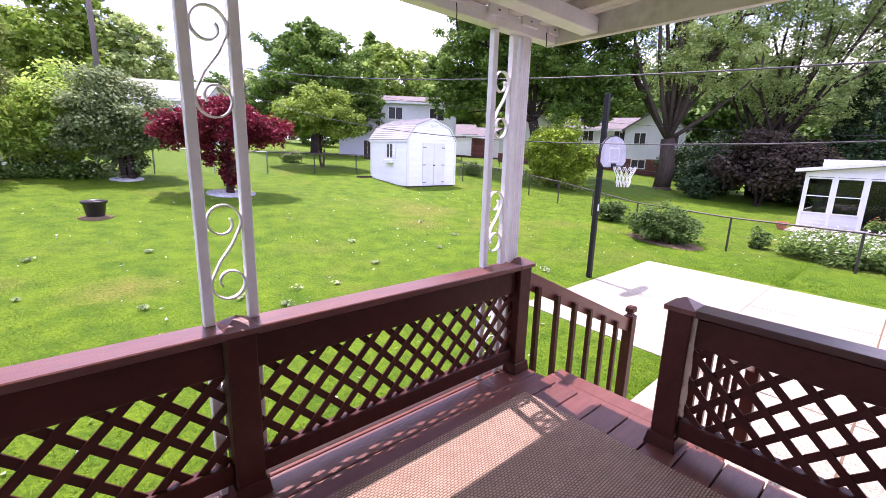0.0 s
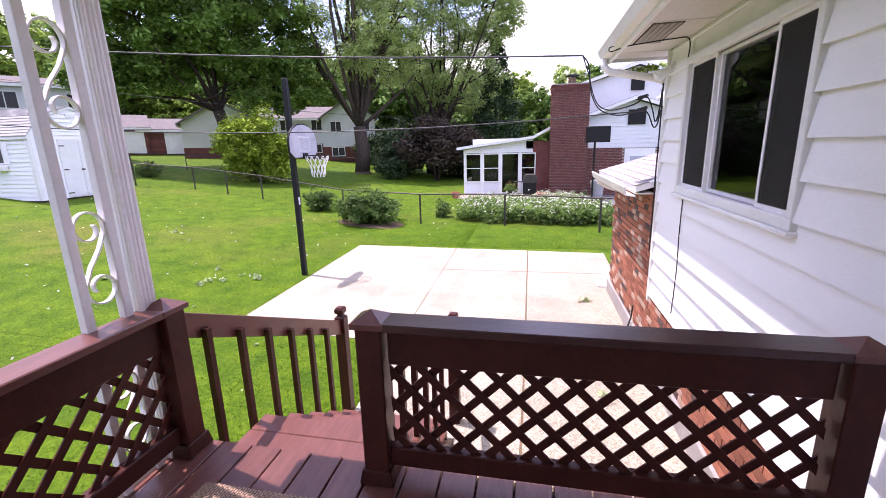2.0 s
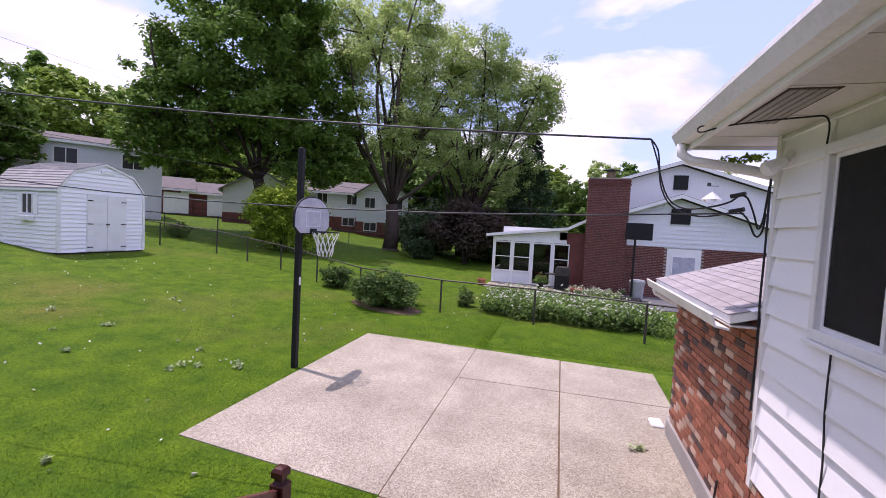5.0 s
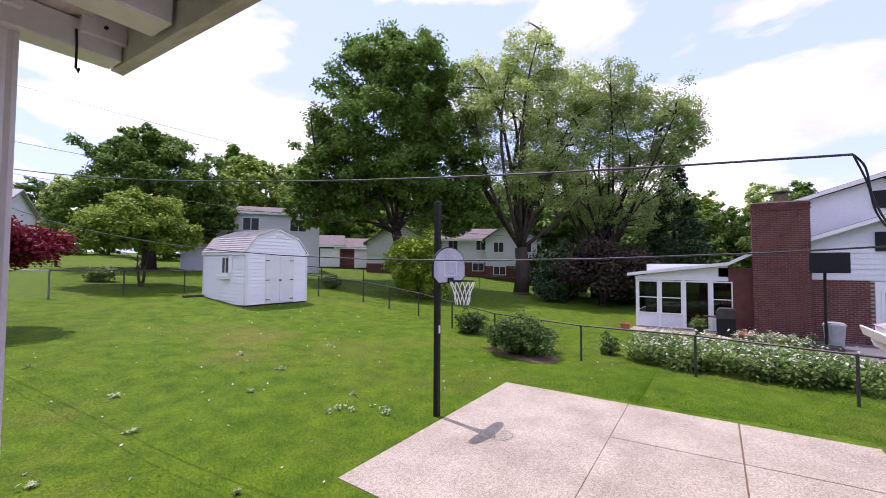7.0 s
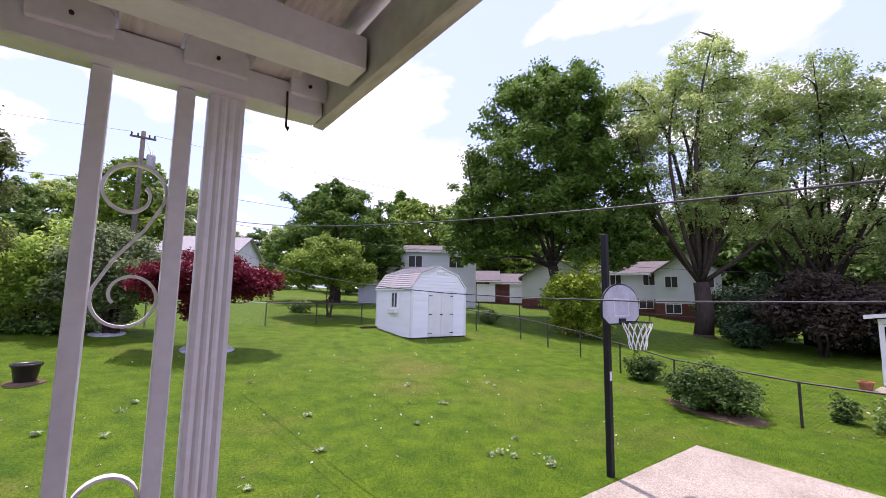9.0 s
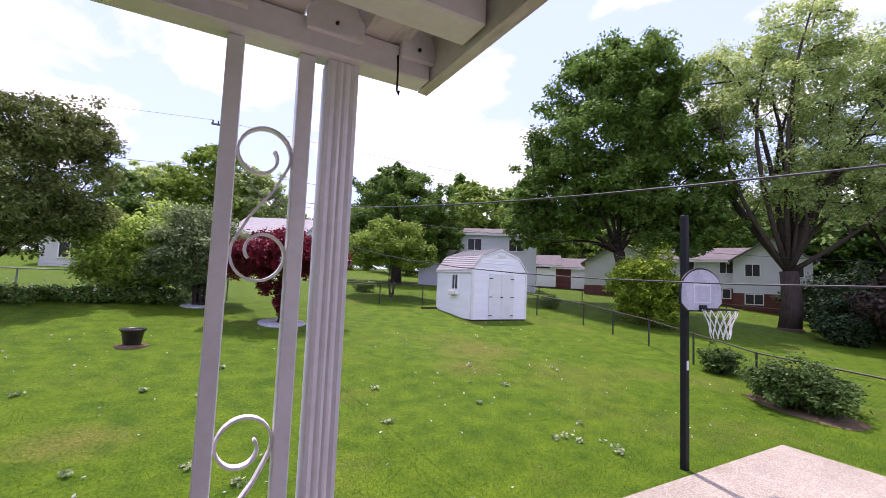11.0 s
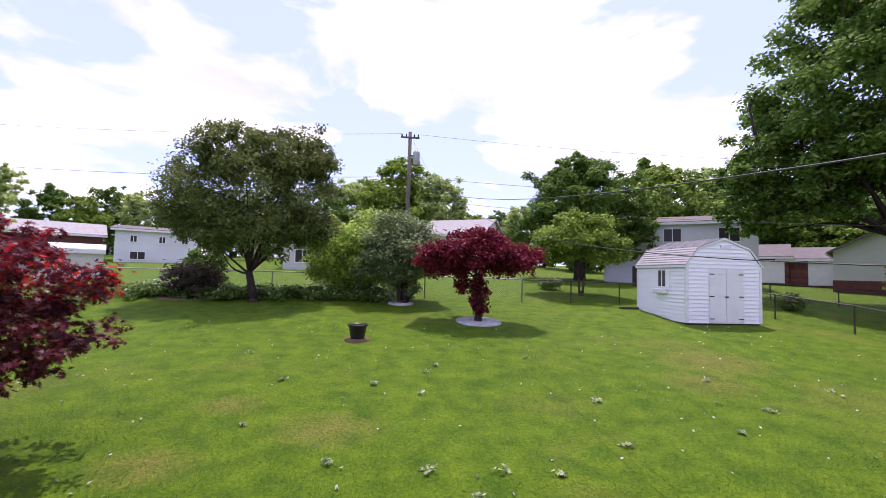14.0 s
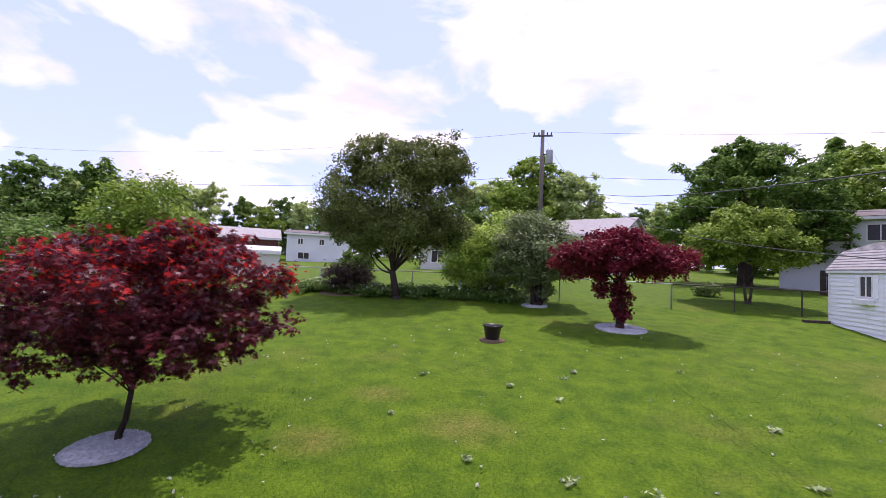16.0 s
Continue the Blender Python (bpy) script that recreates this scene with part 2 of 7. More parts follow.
WHITE_METAL = material("white_enamel_metal", (0.84, 0.83, 0.83), (0.74, 0.72, 0.71), rough=0.35, scale=5, detail_scale=40, bump=0.08, spec=0.5, contrast=(0.25, 0.6))
DIRTY_WHITE = material("weathered_white_roof_metal", (0.70, 0.68, 0.62), (0.38, 0.34, 0.28), rough=0.55, scale=2.2, detail_scale=14, stretch=(5, 1, 1), bump=0.1, contrast=(0.28, 0.55))
SIDING = material("white_siding", (0.88, 0.885, 0.89), (0.80, 0.805, 0.81), rough=0.55, scale=1.2, detail_scale=40, stretch=(0.6, 1, 3), bump=0.08, obrand=0.02, contrast=(0.2, 0.6))
NEIGHBOR_SIDING = material("neighbor_white_siding", (0.72, 0.73, 0.74), (0.62, 0.63, 0.64), rough=0.6, scale=0.6, detail_scale=12, bump=0.05)
CREAM_SIDING = material("cream_siding", (0.62, 0.62, 0.56), (0.52, 0.52, 0.47), rough=0.6, scale=0.6, detail_scale=12, bump=0.05)
CONCRETE = aggregate_material()
CONCRETE_EDGE = material("foundation_concrete", (0.40, 0.38, 0.35), (0.28, 0.26, 0.24), rough=0.9, scale=2, detail_scale=60, bump=0.3, spec=0.2)
BRICK = material("orange_brick", (0.42, 0.17, 0.10), (0.26, 0.095, 0.06), rough=0.85, scale=5, detail_scale=70, bump=0.5, obrand=0.28, spec=0.2)
BRICK_PALE = material("pale_flashed_brick", (0.58, 0.42, 0.32), (0.40, 0.26, 0.19), rough=0.85, scale=6, detail_scale=70, bump=0.5, obrand=0.2, spec=0.2)
BRICK_DARK = material("dark_flashed_brick", (0.13, 0.075, 0.065), (0.08, 0.05, 0.045), rough=0.8, scale=6, detail_scale=70, bump=0.4, obrand=0.2, spec=0.3)
BRICK_ISLAND = material("joined_orange_brick", (0.42, 0.17, 0.10), (0.26, 0.095, 0.06), rough=0.85, scale=5, detail_scale=70, bump=0.5, island=0.3, spec=0.2)
RED_BRICK = material("dark_red_brick", (0.17, 0.062, 0.05), (0.105, 0.04, 0.036), rough=0.85, scale=3, detail_scale=40, bump=0.4, island=0.25, spec=0.2)
MORTAR = material("mortar", (0.42, 0.38, 0.33), (0.30, 0.27, 0.24), rough=0.95, scale=5, detail_scale=90, bump=0.3, spec=0.1)
SHINGLE = material("grey_shingle", (0.40, 0.37, 0.36), (0.29, 0.265, 0.26), rough=0.92, scale=6, detail_scale=120, bump=0.5, obrand=0.1, spec=0.15)
SHINGLE_FAR = material("far_grey_shingle", (0.20, 0.18, 0.17), (0.135, 0.12, 0.115), rough=0.92, scale=1.5, detail_scale=14, stretch=(1, 1, 3), bump=0.3, spec=0.15)
SHINGLE_PALE = material("pale_shed_shingle", (0.40, 0.39, 0.375), (0.29, 0.285, 0.27), rough=0.92, scale=3, detail_scale=40, bump=0.4, island=0.08, spec=0.15)
GUTTER = material("gutter_enamel", (0.78, 0.77, 0.74), (0.60, 0.58, 0.53), rough=0.4, scale=2.5, detail_scale=30, bump=0.05, contrast=(0.25, 0.55))
SOFFIT = material("soffit_vinyl", (0.68, 0.66, 0.60), (0.56, 0.54, 0.48), rough=0.55, scale=2, detail_scale=30, bump=0.05)
# Dark colour stands for the dimness of unlit interiors.
ROOM_DARK = material("unlit_interior_dark", (0.09, 0.085, 0.08), (0.06, 0.058, 0.055), rough=0.9, bump=0)
BLACK_METAL = material("black_painted_steel", (0.014, 0.014, 0.015), (0.009, 0.009, 0.009), rough=0.6, spec=0.25, scale=8, detail_scale=60, bump=0.1)
BLACK_RUBBER = material("black_cable_rubber", (0.02, 0.02, 0.022), rough=0.6, bump=0)
# White siding greyed in its colour for the shadow of the trees.
GREY_SIDING = material("tree_shaded_siding", (0.40, 0.41, 0.41), (0.32, 0.33, 0.33), rough=0.65, scale=0.6, detail_scale=12, bump=0.05)
GREY_WIRE = material("weathered_wire", (0.055, 0.055, 0.06), rough=0.5, bump=0)
FENCE_METAL = material("weathered_galvanised_steel", (0.07, 0.062, 0.055), (0.04, 0.035, 0.03), rough=0.55, metal=0.3, scale=6, detail_scale=50, bump=0.1)
FENCE_PALE = material("galvanised_steel", (0.42, 0.43, 0.43), (0.30, 0.30, 0.30), rough=0.5, metal=0.3, scale=6, detail_scale=50, bump=0.1)
BACKBOARD = material("worn_backboard_plastic", (0.46, 0.47, 0.52), (0.30, 0.31, 0.36), rough=0.45, scale=4, detail_scale=35, bump=0.1, contrast=(0.35, 0.6))
CHALK = material("faded_white_print", (0.66, 0.67, 0.70), (0.5, 0.5, 0.54), rough=0.6, bump=0)
NET = material("white_net_cord", (0.78, 0.78, 0.76), rough=0.8, bump=0)
BARK = material("grey_brown_bark", (0.10, 0.078, 0.06), (0.05, 0.038, 0.03), rough=0.95, scale=4, detail_scale=26, stretch=(3, 3, 0.6), bump=0.8, spec=0.1)
BARK_DARK = material("dark_bark", (0.07, 0.05, 0.042), (0.035, 0.026, 0.022), rough=0.95, scale=4, detail_scale=26, stretch=(3, 3, 0.6), bump=0.8, spec=0.1)
POLE_WOOD = material("weathered_pole_wood", (0.17, 0.15, 0.13), (0.10, 0.085, 0.075), rough=0.9, scale=2, detail_scale=20, stretch=(5, 5, 0.5), bump=0.5, spec=0.1)
STONES = material("white_marble_chips", (0.56, 0.57, 0.58), (0.30, 0.31, 0.32), rough=0.8, island=0.2, bump=0.3)
POT_DARK = material("dark_glazed_pot", (0.035, 0.028, 0.027), (0.02, 0.017, 0.016), rough=0.35, bump=0.1)
TERRACOTTA = material("terracotta", (0.45, 0.16, 0.09), (0.34, 0.12, 0.07), rough=0.8, bump=0.2)
SOIL = material("bare_soil", (0.20, 0.145, 0.09), (0.12, 0.085, 0.055), rough=0.98, scale=5, detail_scale=50, bump=0.6, spec=0.05)
ASPHALT = material("driveway_asphalt", (0.16, 0.16, 0.165), (0.12, 0.12, 0.125), rough=0.9, scale=2, detail_scale=80, bump=0.3, spec=0.2)
WINDOW_DARK = glass("window_glass", (0.55, 0.58, 0.58))
SCREEN_MESH = mesh_screen("insect_screen", (0.018, 0.017, 0.018), 0.35)
SCREEN = material("dark_screen_backing", (0.02, 0.02, 0.021), rough=0.7, bump=0)
LEAF_MAPLE = leaf("dark_maple_leaf", (0.19, 0.315, 0.068), (0.10, 0.19, 0.038), trans=0.42)
# Shaded copy of the silver maple leaf, its dimness put into the colour.
LEAF_SILVER_SHADE = leaf("shaded_silver_maple_leaf", (0.38, 0.49, 0.18), (0.24, 0.335, 0.105), trans=0.48)
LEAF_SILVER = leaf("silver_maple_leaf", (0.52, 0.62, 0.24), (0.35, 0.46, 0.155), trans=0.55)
LEAF_LIGHT = leaf("fresh_green_leaf", (0.285, 0.405, 0.068), (0.165, 0.262, 0.042))
LEAF_FRESH = leaf("lime_green_leaf", (0.46, 0.62, 0.14), (0.30, 0.44, 0.08), trans=0.5)
LEAF_YELLOW = leaf("yellow_green_leaf", (0.34, 0.45, 0.05), (0.19, 0.29, 0.03))
LEAF_OLIVE = leaf("apple_leaf", (0.21, 0.26, 0.082), (0.125, 0.165, 0.05))
LEAF_MID = leaf("mid_green_leaf", (0.18, 0.297, 0.068), (0.099, 0.18, 0.04))
LEAF_LILAC = leaf("grey_green_leaf", (0.31, 0.39, 0.19), (0.15, 0.21, 0.08))
LEAF_CONIFER = leaf("dark_needle", (0.051, 0.099, 0.038), (0.029, 0.058, 0.022), trans=0.1)
LEAF_RED = leaf("plum_red_leaf", (0.27, 0.030, 0.05), (0.12, 0.017, 0.028), trans=0.35)
LEAF_MAROON = leaf("maroon_maple_leaf", (0.165, 0.023, 0.032), (0.062, 0.012, 0.020), rough=0.4, vary=0.5, trans=0.4, spec=0.35)
LEAF_BRONZE = leaf("bronze_leaf", (0.112, 0.083, 0.063), (0.06, 0.048, 0.036))
LEAF_HEDGE = leaf("dense_hedge_leaf", (0.12, 0.208, 0.051), (0.064, 0.12, 0.032))
FLOWER_WHITE = leaf("white_flower", (0.75, 0.77, 0.68), (0.6, 0.64, 0.5), vary=0.1)
FLOWER_PINK = leaf("pale_pink_flower", (0.62, 0.42, 0.45), (0.5, 0.3, 0.34), vary=0.2)
GRASS = leaf("grass_blade", (0.13, 0.262, 0.010), (0.07, 0.168, 0.006), vary=0.4, trans=0.3)
WILTED = leaf("wilted_leaf", (0.46, 0.54, 0.30), (0.24, 0.34, 0.13), vary=0.3, trans=0.2)
PETAL = leaf("fallen_pale_petal", (0.62, 0.64, 0.55), (0.45, 0.48, 0.36), vary=0.25, trans=0.2)


# ---- builders ----
def box(bm, a, b, m=None):
    """An upright box from corner a to corner b, with the pose m."""
    g = bmesh.ops.create_cube(bm, size=1.0)["verts"]
    a, b = Vector(a), Vector(b)
    for v in g:
        v.co = Vector((a[i] + (v.co[i] + 0.5) * (b[i] - a[i]) for i in range(3)))
    if m is not None:
        bmesh.ops.transform(bm, matrix=m, verts=g)
    return g


def tube(bm, points, radius, sides=6, end=None):
    """A tapered tube along points, capped at both ends."""
    points = [Vector(p) for p in points]
    rings = []
    count = len(points)
    for i, p in enumerate(points):
        d = (points[min(i + 1, count - 1)] - points[max(i - 1, 0)]).normalized()
        u = d.orthogonal().normalized() if i == 0 else (u - d * u.dot(d)).normalized()
        w = d.cross(u)
        r = radius if end is None else radius + (end - radius) * i / (count - 1)
        rings.append([bm.verts.new(p + (u * math.cos(k * math.tau / sides) + w * math.sin(k * math.tau / sides)) * r) for k in range(sides)])
    for a, b in zip(rings, rings[1:]):
        for k in range(sides):
            bm.faces.new((a[k], a[(k + 1) % sides], b[(k + 1) % sides], b[k]))
    bm.faces.new(rings[0][::-1])
    bm.faces.new(rings[-1])


def lathe(bm, profile, sides=20, at=(0, 0, 0)):
    """A solid of revolution about z from (radius, height) pairs."""
    rings = [[bm.verts.new((at[0] + r * math.cos(k * math.tau / sides), at[1] + r * math.sin(k * math.tau / sides), at[2] + z)) for k in range(sides)] for r, z in profile]
    for a, b in zip(rings, rings[1:]):
        for k in range(sides):
            bm.faces.new((a[k], a[(k + 1) % sides], b[(k + 1) % sides], b[k]))
    bm.faces.new(rings[0][::-1])
    bm.faces.new(rings[-1])


def prism(bm, outline, a, b, axis="x"):
    """An outline of two coordinates pushed from a to b along an axis."""
    def place(p, t):
        return {"x": (t, p[0], p[1]), "y": (p[0], t, p[1]), "z": (p[0], p[1], t)}[axis]
    v0, v1 = [bm.verts.new(place(p, a)) for p in outline], [bm.verts.new(place(p, b)) for p in outline]
    n = len(outline)
    bm.faces.new(v0)
    bm.faces.new(v1[::-1])
    for i in range(n):
        bm.faces.new((v0[i], v1[i], v1[(i + 1) % n], v0[(i + 1) % n]))


def mesh_of(name, bm, mat, bevel=0.0, smooth=False):
    if bevel:
        bmesh.ops.bevel(bm, geom=bm.edges[:], offset=bevel, segments=1, affect="EDGES", profile=0.5)
    bmesh.ops.recalc_face_normals(bm, faces=bm.faces[:])
    me = bpy.data.meshes.new(name)
    bm.to_mesh(me)
    bm.free()
    for k in (mat if isinstance(mat, (list, tuple)) else [mat]):
        me.materials.append(k)
    if smooth:
        me.shade_smooth()
    return me


def under(ob, parent):
    ob.parent = parent
    ob.matrix_parent_inverse = parent.matrix_basis.inverted()
    return ob


def part(name, bm, mat, parent=None, label="", bevel=0.0, smooth=False):
    """One mesh, given in world coordinates, under a thing or a part."""
    ob = new(name, mesh_of(name, bm, mat, bevel, smooth))
    if parent is not None:
        under(ob, parent)
    return tagged(ob, label)


def piece(name, me, m, parent):
    ob = new(name, me)
    under(ob, parent)
    ob.matrix_basis = m
    return ob


def thing(name, at, label, category, group="", kind=""):
    ob = new(name)
    ob.location = at
    return tagged(ob, label, category, group, kind)


def solid(name, a, b, mat, parent=None, label="", bevel=0.0):
    bm = bmesh.new()
    box(bm, a, b)
    return part(name, bm, mat, parent, label, bevel)


def raw_mesh(name, verts, faces_per, mat):
    """A mesh from an array (pieces, corners, 3) of separate faces."""
    pieces, corners = verts.shape[:2]
    me = bpy.data.meshes.new(name)
    me.vertices.add(pieces * corners)
    me.vertices.foreach_set("co", verts.reshape(-1).astype(np.float32))
    me.loops.add(pieces * corners)
    me.loops.foreach_set("vertex_index", np.arange(pieces * corners, dtype=np.int32))
    me.polygons.add(pieces)
    me.polygons.foreach_set("loop_start", np.arange(0, pieces * corners, corners, dtype=np.int32))
    me.update()
    me.materials.append(mat)
    return me


def ground_z(x, y):
    """The lie of the land: level by the patio, rising gently to the north."""
    s = y - 4.5
    if s <= 0:
        return -1.1
    if s < 3:
        return -1.1 + 0.098 * s * s / 6
    z = -1.1 + 0.098 * (min(s, 20.5) - 1.5)
    return z + 0.05 * min(max(s - 20.5, 0), 60)


# ---- ground, patio ----
def build_ground():
    xs = [-900, -300, -120, -60, -40] + list(np.arange(-30, 60.1, 3.0)) + [75, 100, 160, 400, 900]
    ys = [-900, -300, -120, -60, -30, -12, -4, 0, 2, 3] + list(np.arange(3.5, 9.1, 0.5)) + list(np.arange(10, 90.1, 2.5)) + [120, 250, 900]
    bm = bmesh.new()
    grid = [[bm.verts.new((x, y, ground_z(x, y) + (0.03 * noise.noise(Vector((x * 0.3, y * 0.3, 0))) if y > 7 else 0))) for x in xs] for y in ys]
    for r0, r1 in zip(grid, grid[1:]):
        for i in range(len(xs) - 1):
            bm.faces.new((r0[i], r0[i + 1], r1[i + 1], r1[i]))
    ob = part("ground", bm, LAWN, smooth=True)
    return tagged(ob, "mown green lawn with dry patches, rising to the north", "lawn", kind="structure")


ground = build_ground()


def build_patio():
    patio = thing("pavement", (5, 0, -1.1), "broom-finished concrete patio slabs with open joints", "patio", kind="structure")
    j = 0.003
    slabs = [((5.83, 4.42), (11.40, 4.535), (11.28, 1.755), (5.60, 1.62)),
             ((5.59, 1.61), (9.26, 1.70), (9.29, -0.11), (5.59, -0.14)),
             ((9.28, 1.70), (11.27, 1.745), (11.20, -0.10), (9.31, -0.11)),
             ((5.59, -0.16), (9.29, -0.13), (9.31, -1.90), (5.59, -1.62)),
             ((9.31, -0.13), (11.19, -0.12), (11.10, -1.93), (9.33, -1.90)),
             ((3.3, 1.56), (5.57, 1.61), (5.57, -0.14), (3.3, -0.14)),
             ((3.3, -0.16), (5.57, -0.16), (5.57, -1.62), (3.3, -1.62)),
             ((-3.5, -0.16), (3.28, -0.16), (3.28, -1.62), (-3.5, -1.62))]
    for outline in slabs:
        c = Vector((sum(p[0] for p in outline) / 4, sum(p[1] for p in outline) / 4))
        inset = [c + (Vector(p) - c) * (1 - j / (Vector(p) - c).length) for p in outline]
        bm = bmesh.new()
        prism(bm, [(p.x, p.y) for p in inset], -1.22, -1.085, "z")
        part("slab", bm, CONCRETE, patio, bevel=0.003)
    bm = bmesh.new()
    prism(bm, [(-3.5, -1.62), (9.3, -1.87), (11.08, -1.9), (11.26, 1.7), (11.38, 4.5), (5.85, 4.38), (5.62, 1.6), (3.3, 1.54), (3.3, -0.16), (-3.5, -0.16)], -1.25, -1.092, "z")
    part("joint_bed", bm, SOIL, patio, "earth in the slab joints")


build_patio()

# ---- our house ----
WALL_Y = -1.60


def build_house():
    wall = thing("wall_south", (1, WALL_Y, -1.1), "white lap-sided house wall on a brick plinth", "wall", kind="structure")
    # core wall with the window opening
    x0, x1, wx0, wx1, wz0, wz1 = -8.0, 5.62, 3.02, 4.92, 1.14, 2.24
    core = bmesh.new()
    y0, y1 = WALL_Y - 0.2, WALL_Y - 0.022
    box(core, (x0, y0, -1.15), (wx0, y1, 2.6))
    box(core, (wx1, y0, -1.15), (x1, y1, 2.6))
    box(core, (wx0, y0, -1.15), (wx1, y1, wz0))
    box(core, (wx0, y0, wz1), (wx1, y1, 2.6))
    part("wall_core", core, WHITE, wall)
    # lap boards, each tilted out at its foot
    step = 0.2235
    z = -0.2215
    while z < 2.5:
        top = min(z + step + 0.02, 2.52)
        spans = [(x0, x1)]
        if z < wz1 and top > wz0 + 0.02:
            spans = [(x0, wx0 - 0.05), (wx1 + 0.05, x1)]
        for a, b in spans:
            bm = bmesh.new()
            prism(bm, [(WALL_Y + 0.018, z), (WALL_Y - 0.014, z), (WALL_Y - 0.026, top), (WALL_Y - 0.018, top)], a, b, "x")
            part("siding_board", bm, SIDING, wall)
        z += step
    solid("corner_board", (5.60, WALL_Y - 0.2, -0.30), (5.66, WALL_Y + 0.02, 2.5), WHITE, wall)
    solid("foundation_strip", (x0, WALL_Y - 0.2, -1.15), (8.3, WALL_Y + 0.03, -0.86), CONCRETE_EDGE, wall, "concrete foundation strip", 0.008)
    bm = bmesh.new()
    box(bm, (x0, WALL_Y - 0.2, -0.86), (5.64, WALL_Y - 0.012, -0.20))
    part("mortar_bed", bm, MORTAR, wall)
    # low brick wing
    wing = thing("wall_east_wing", (7, WALL_Y, -1.1), "orange brick wall of the low wing", "wall", kind="structure")
    solid("wall_core", (5.66, WALL_Y - 4.0, -0.87), (8.28, WALL_Y - 0.012, 1.02), MORTAR, wing)
    # roof of the wing, pitched up to the south
    roof = thing("roof_wing", (7, WALL_Y, 1.0), "grey shingled low roof with white gutter", "roof", kind="structure")
    bm = bmesh.new()
    prism(bm, [(WALL_Y + 0.22, 0.99), (WALL_Y + 0.22, 1.06), (WALL_Y - 4.4, 2.45), (WALL_Y - 4.4, 2.38)], 5.70, 8.62, "x")
    part("roof_deck", bm, WHITE, roof)
    bm = bmesh.new()
    prism(bm, [(WALL_Y + 0.22, 0.93), (WALL_Y + 0.33, 0.95), (WALL_Y + 0.36, 1.05), (WALL_Y + 0.345, 1.06), (WALL_Y + 0.32, 0.965), (WALL_Y + 0.22, 0.95)], 5.70, 8.64, "x")
    part("gutter", bm, GUTTER, roof, "white enamelled gutter")
    bm = bmesh.new()
    prism(bm, [(WALL_Y + 0.22, 0.92), (WALL_Y + 0.22, 1.07), (WALL_Y - 4.4, 2.46), (WALL_Y - 4.4, 2.31)], 8.622, 8.65, "x")
    part("rake_board", bm, WHITE, roof)
    solid("soffit_board", (5.70, WALL_Y - 0.0, 0.965), (8.60, WALL_Y + 0.215, 0.98), SOFFIT, roof)
    bm = bmesh.new()
    tube(bm, [(8.42, WALL_Y + 0.28, 0.94), (8.42, WALL_Y + 0.26, 0.88), (8.38, WALL_Y + 0.10, 0.80), (8.34, WALL_Y - 0.06, 0.74), (8.33, WALL_Y - 0.1, 0.5), (8.33, WALL_Y - 0.1, -1.0)], 0.038, 8)
    part("downspout", bm, GUTTER, roof, smooth=True)
    # main eave: soffit, fascia, gutter
    eave = thing("roof_main", (2, -1.0, 2.6), "main roof edge with boxed soffit and white gutter", "roof", kind="structure")
    for k, x in enumerate(np.arange(-8.0, 6.0, 0.31)):
        solid("soffit_panel", (x, WALL_Y - 0.15, 2.500 + 0.002 * (k % 2)), (min(x + 0.305, 6.02), -1.06, 2.512 + 0.002 * (k % 2)), SOFFIT, eave)
    solid("fascia", (-8, -1.06, 2.46), (6.06, -1.03, 2.66), WHITE, eave)
    solid("end_fascia", (6.03, -1.9, 2.47), (6.06, -1.062, 2.66), WHITE, eave)
    bm = bmesh.new()
    prism(bm, [(-1.03, 2.50), (-0.955, 2.515), (-0.915, 2.60), (-0.92, 2.635), (-0.932, 2.635), (-0.935, 2.605), (-0.965, 2.535), (-1.03, 2.52)], -8, 6.10, "x")
    part("gutter", bm, GUTTER, eave, "white enamelled gutter")
    bm = bmesh.new()
    prism(bm, [(-1.03, 2.645), (-1.03, 2.68), (-5.4, 4.2), (-5.4, 4.165)], -8, 6.08, "x")
    part("roof_slope", bm, SHINGLE_FAR, eave)
    bm = bmesh.new()
    tube(bm, [(5.98, -0.98, 2.51), (5.98, -0.985, 2.42), (5.95, -1.05, 2.36), (5.78, -1.48, 2.25), (5.735, -1.60, 2.21), (5.73, -1.72, 2.16), (5.73, -1.76, 2.05), (5.73, -1.76, 1.3)], 0.042, 10)
    part("downspout", bm, GUTTER, eave, "white elbowed downspout", smooth=True)
    # unseen room behind the window, its dimness put into dark walls
    room = thing("room_behind_window", (4, -3, 0), "dark-coloured shell standing for the dim interior behind the window", "room", kind="structure")
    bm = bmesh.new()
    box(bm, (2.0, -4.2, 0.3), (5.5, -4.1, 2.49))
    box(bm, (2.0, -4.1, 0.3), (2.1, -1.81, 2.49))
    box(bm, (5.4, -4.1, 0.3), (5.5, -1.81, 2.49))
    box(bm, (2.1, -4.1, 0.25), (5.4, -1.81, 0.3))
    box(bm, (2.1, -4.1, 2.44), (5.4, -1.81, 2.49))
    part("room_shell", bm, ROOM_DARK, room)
    solid("wall_far_end", (-8.2, -7, -1.1), (-8.0, -1.6, 2.6), SIDING)
    solid("wall_east_gable", (5.5, -7, 1.1), (5.6, -1.81, 2.6), SIDING)
    solid("wall_back", (-8.0, -7.1, -1.1), (8.2, -7.0, 2.6), SIDING)
    for nm in ("wall_far_end", "wall_east_gable", "wall_back"):
        tagged(bpy.data.objects[nm], "white sided house wall", "wall", kind="structure")


build_house()


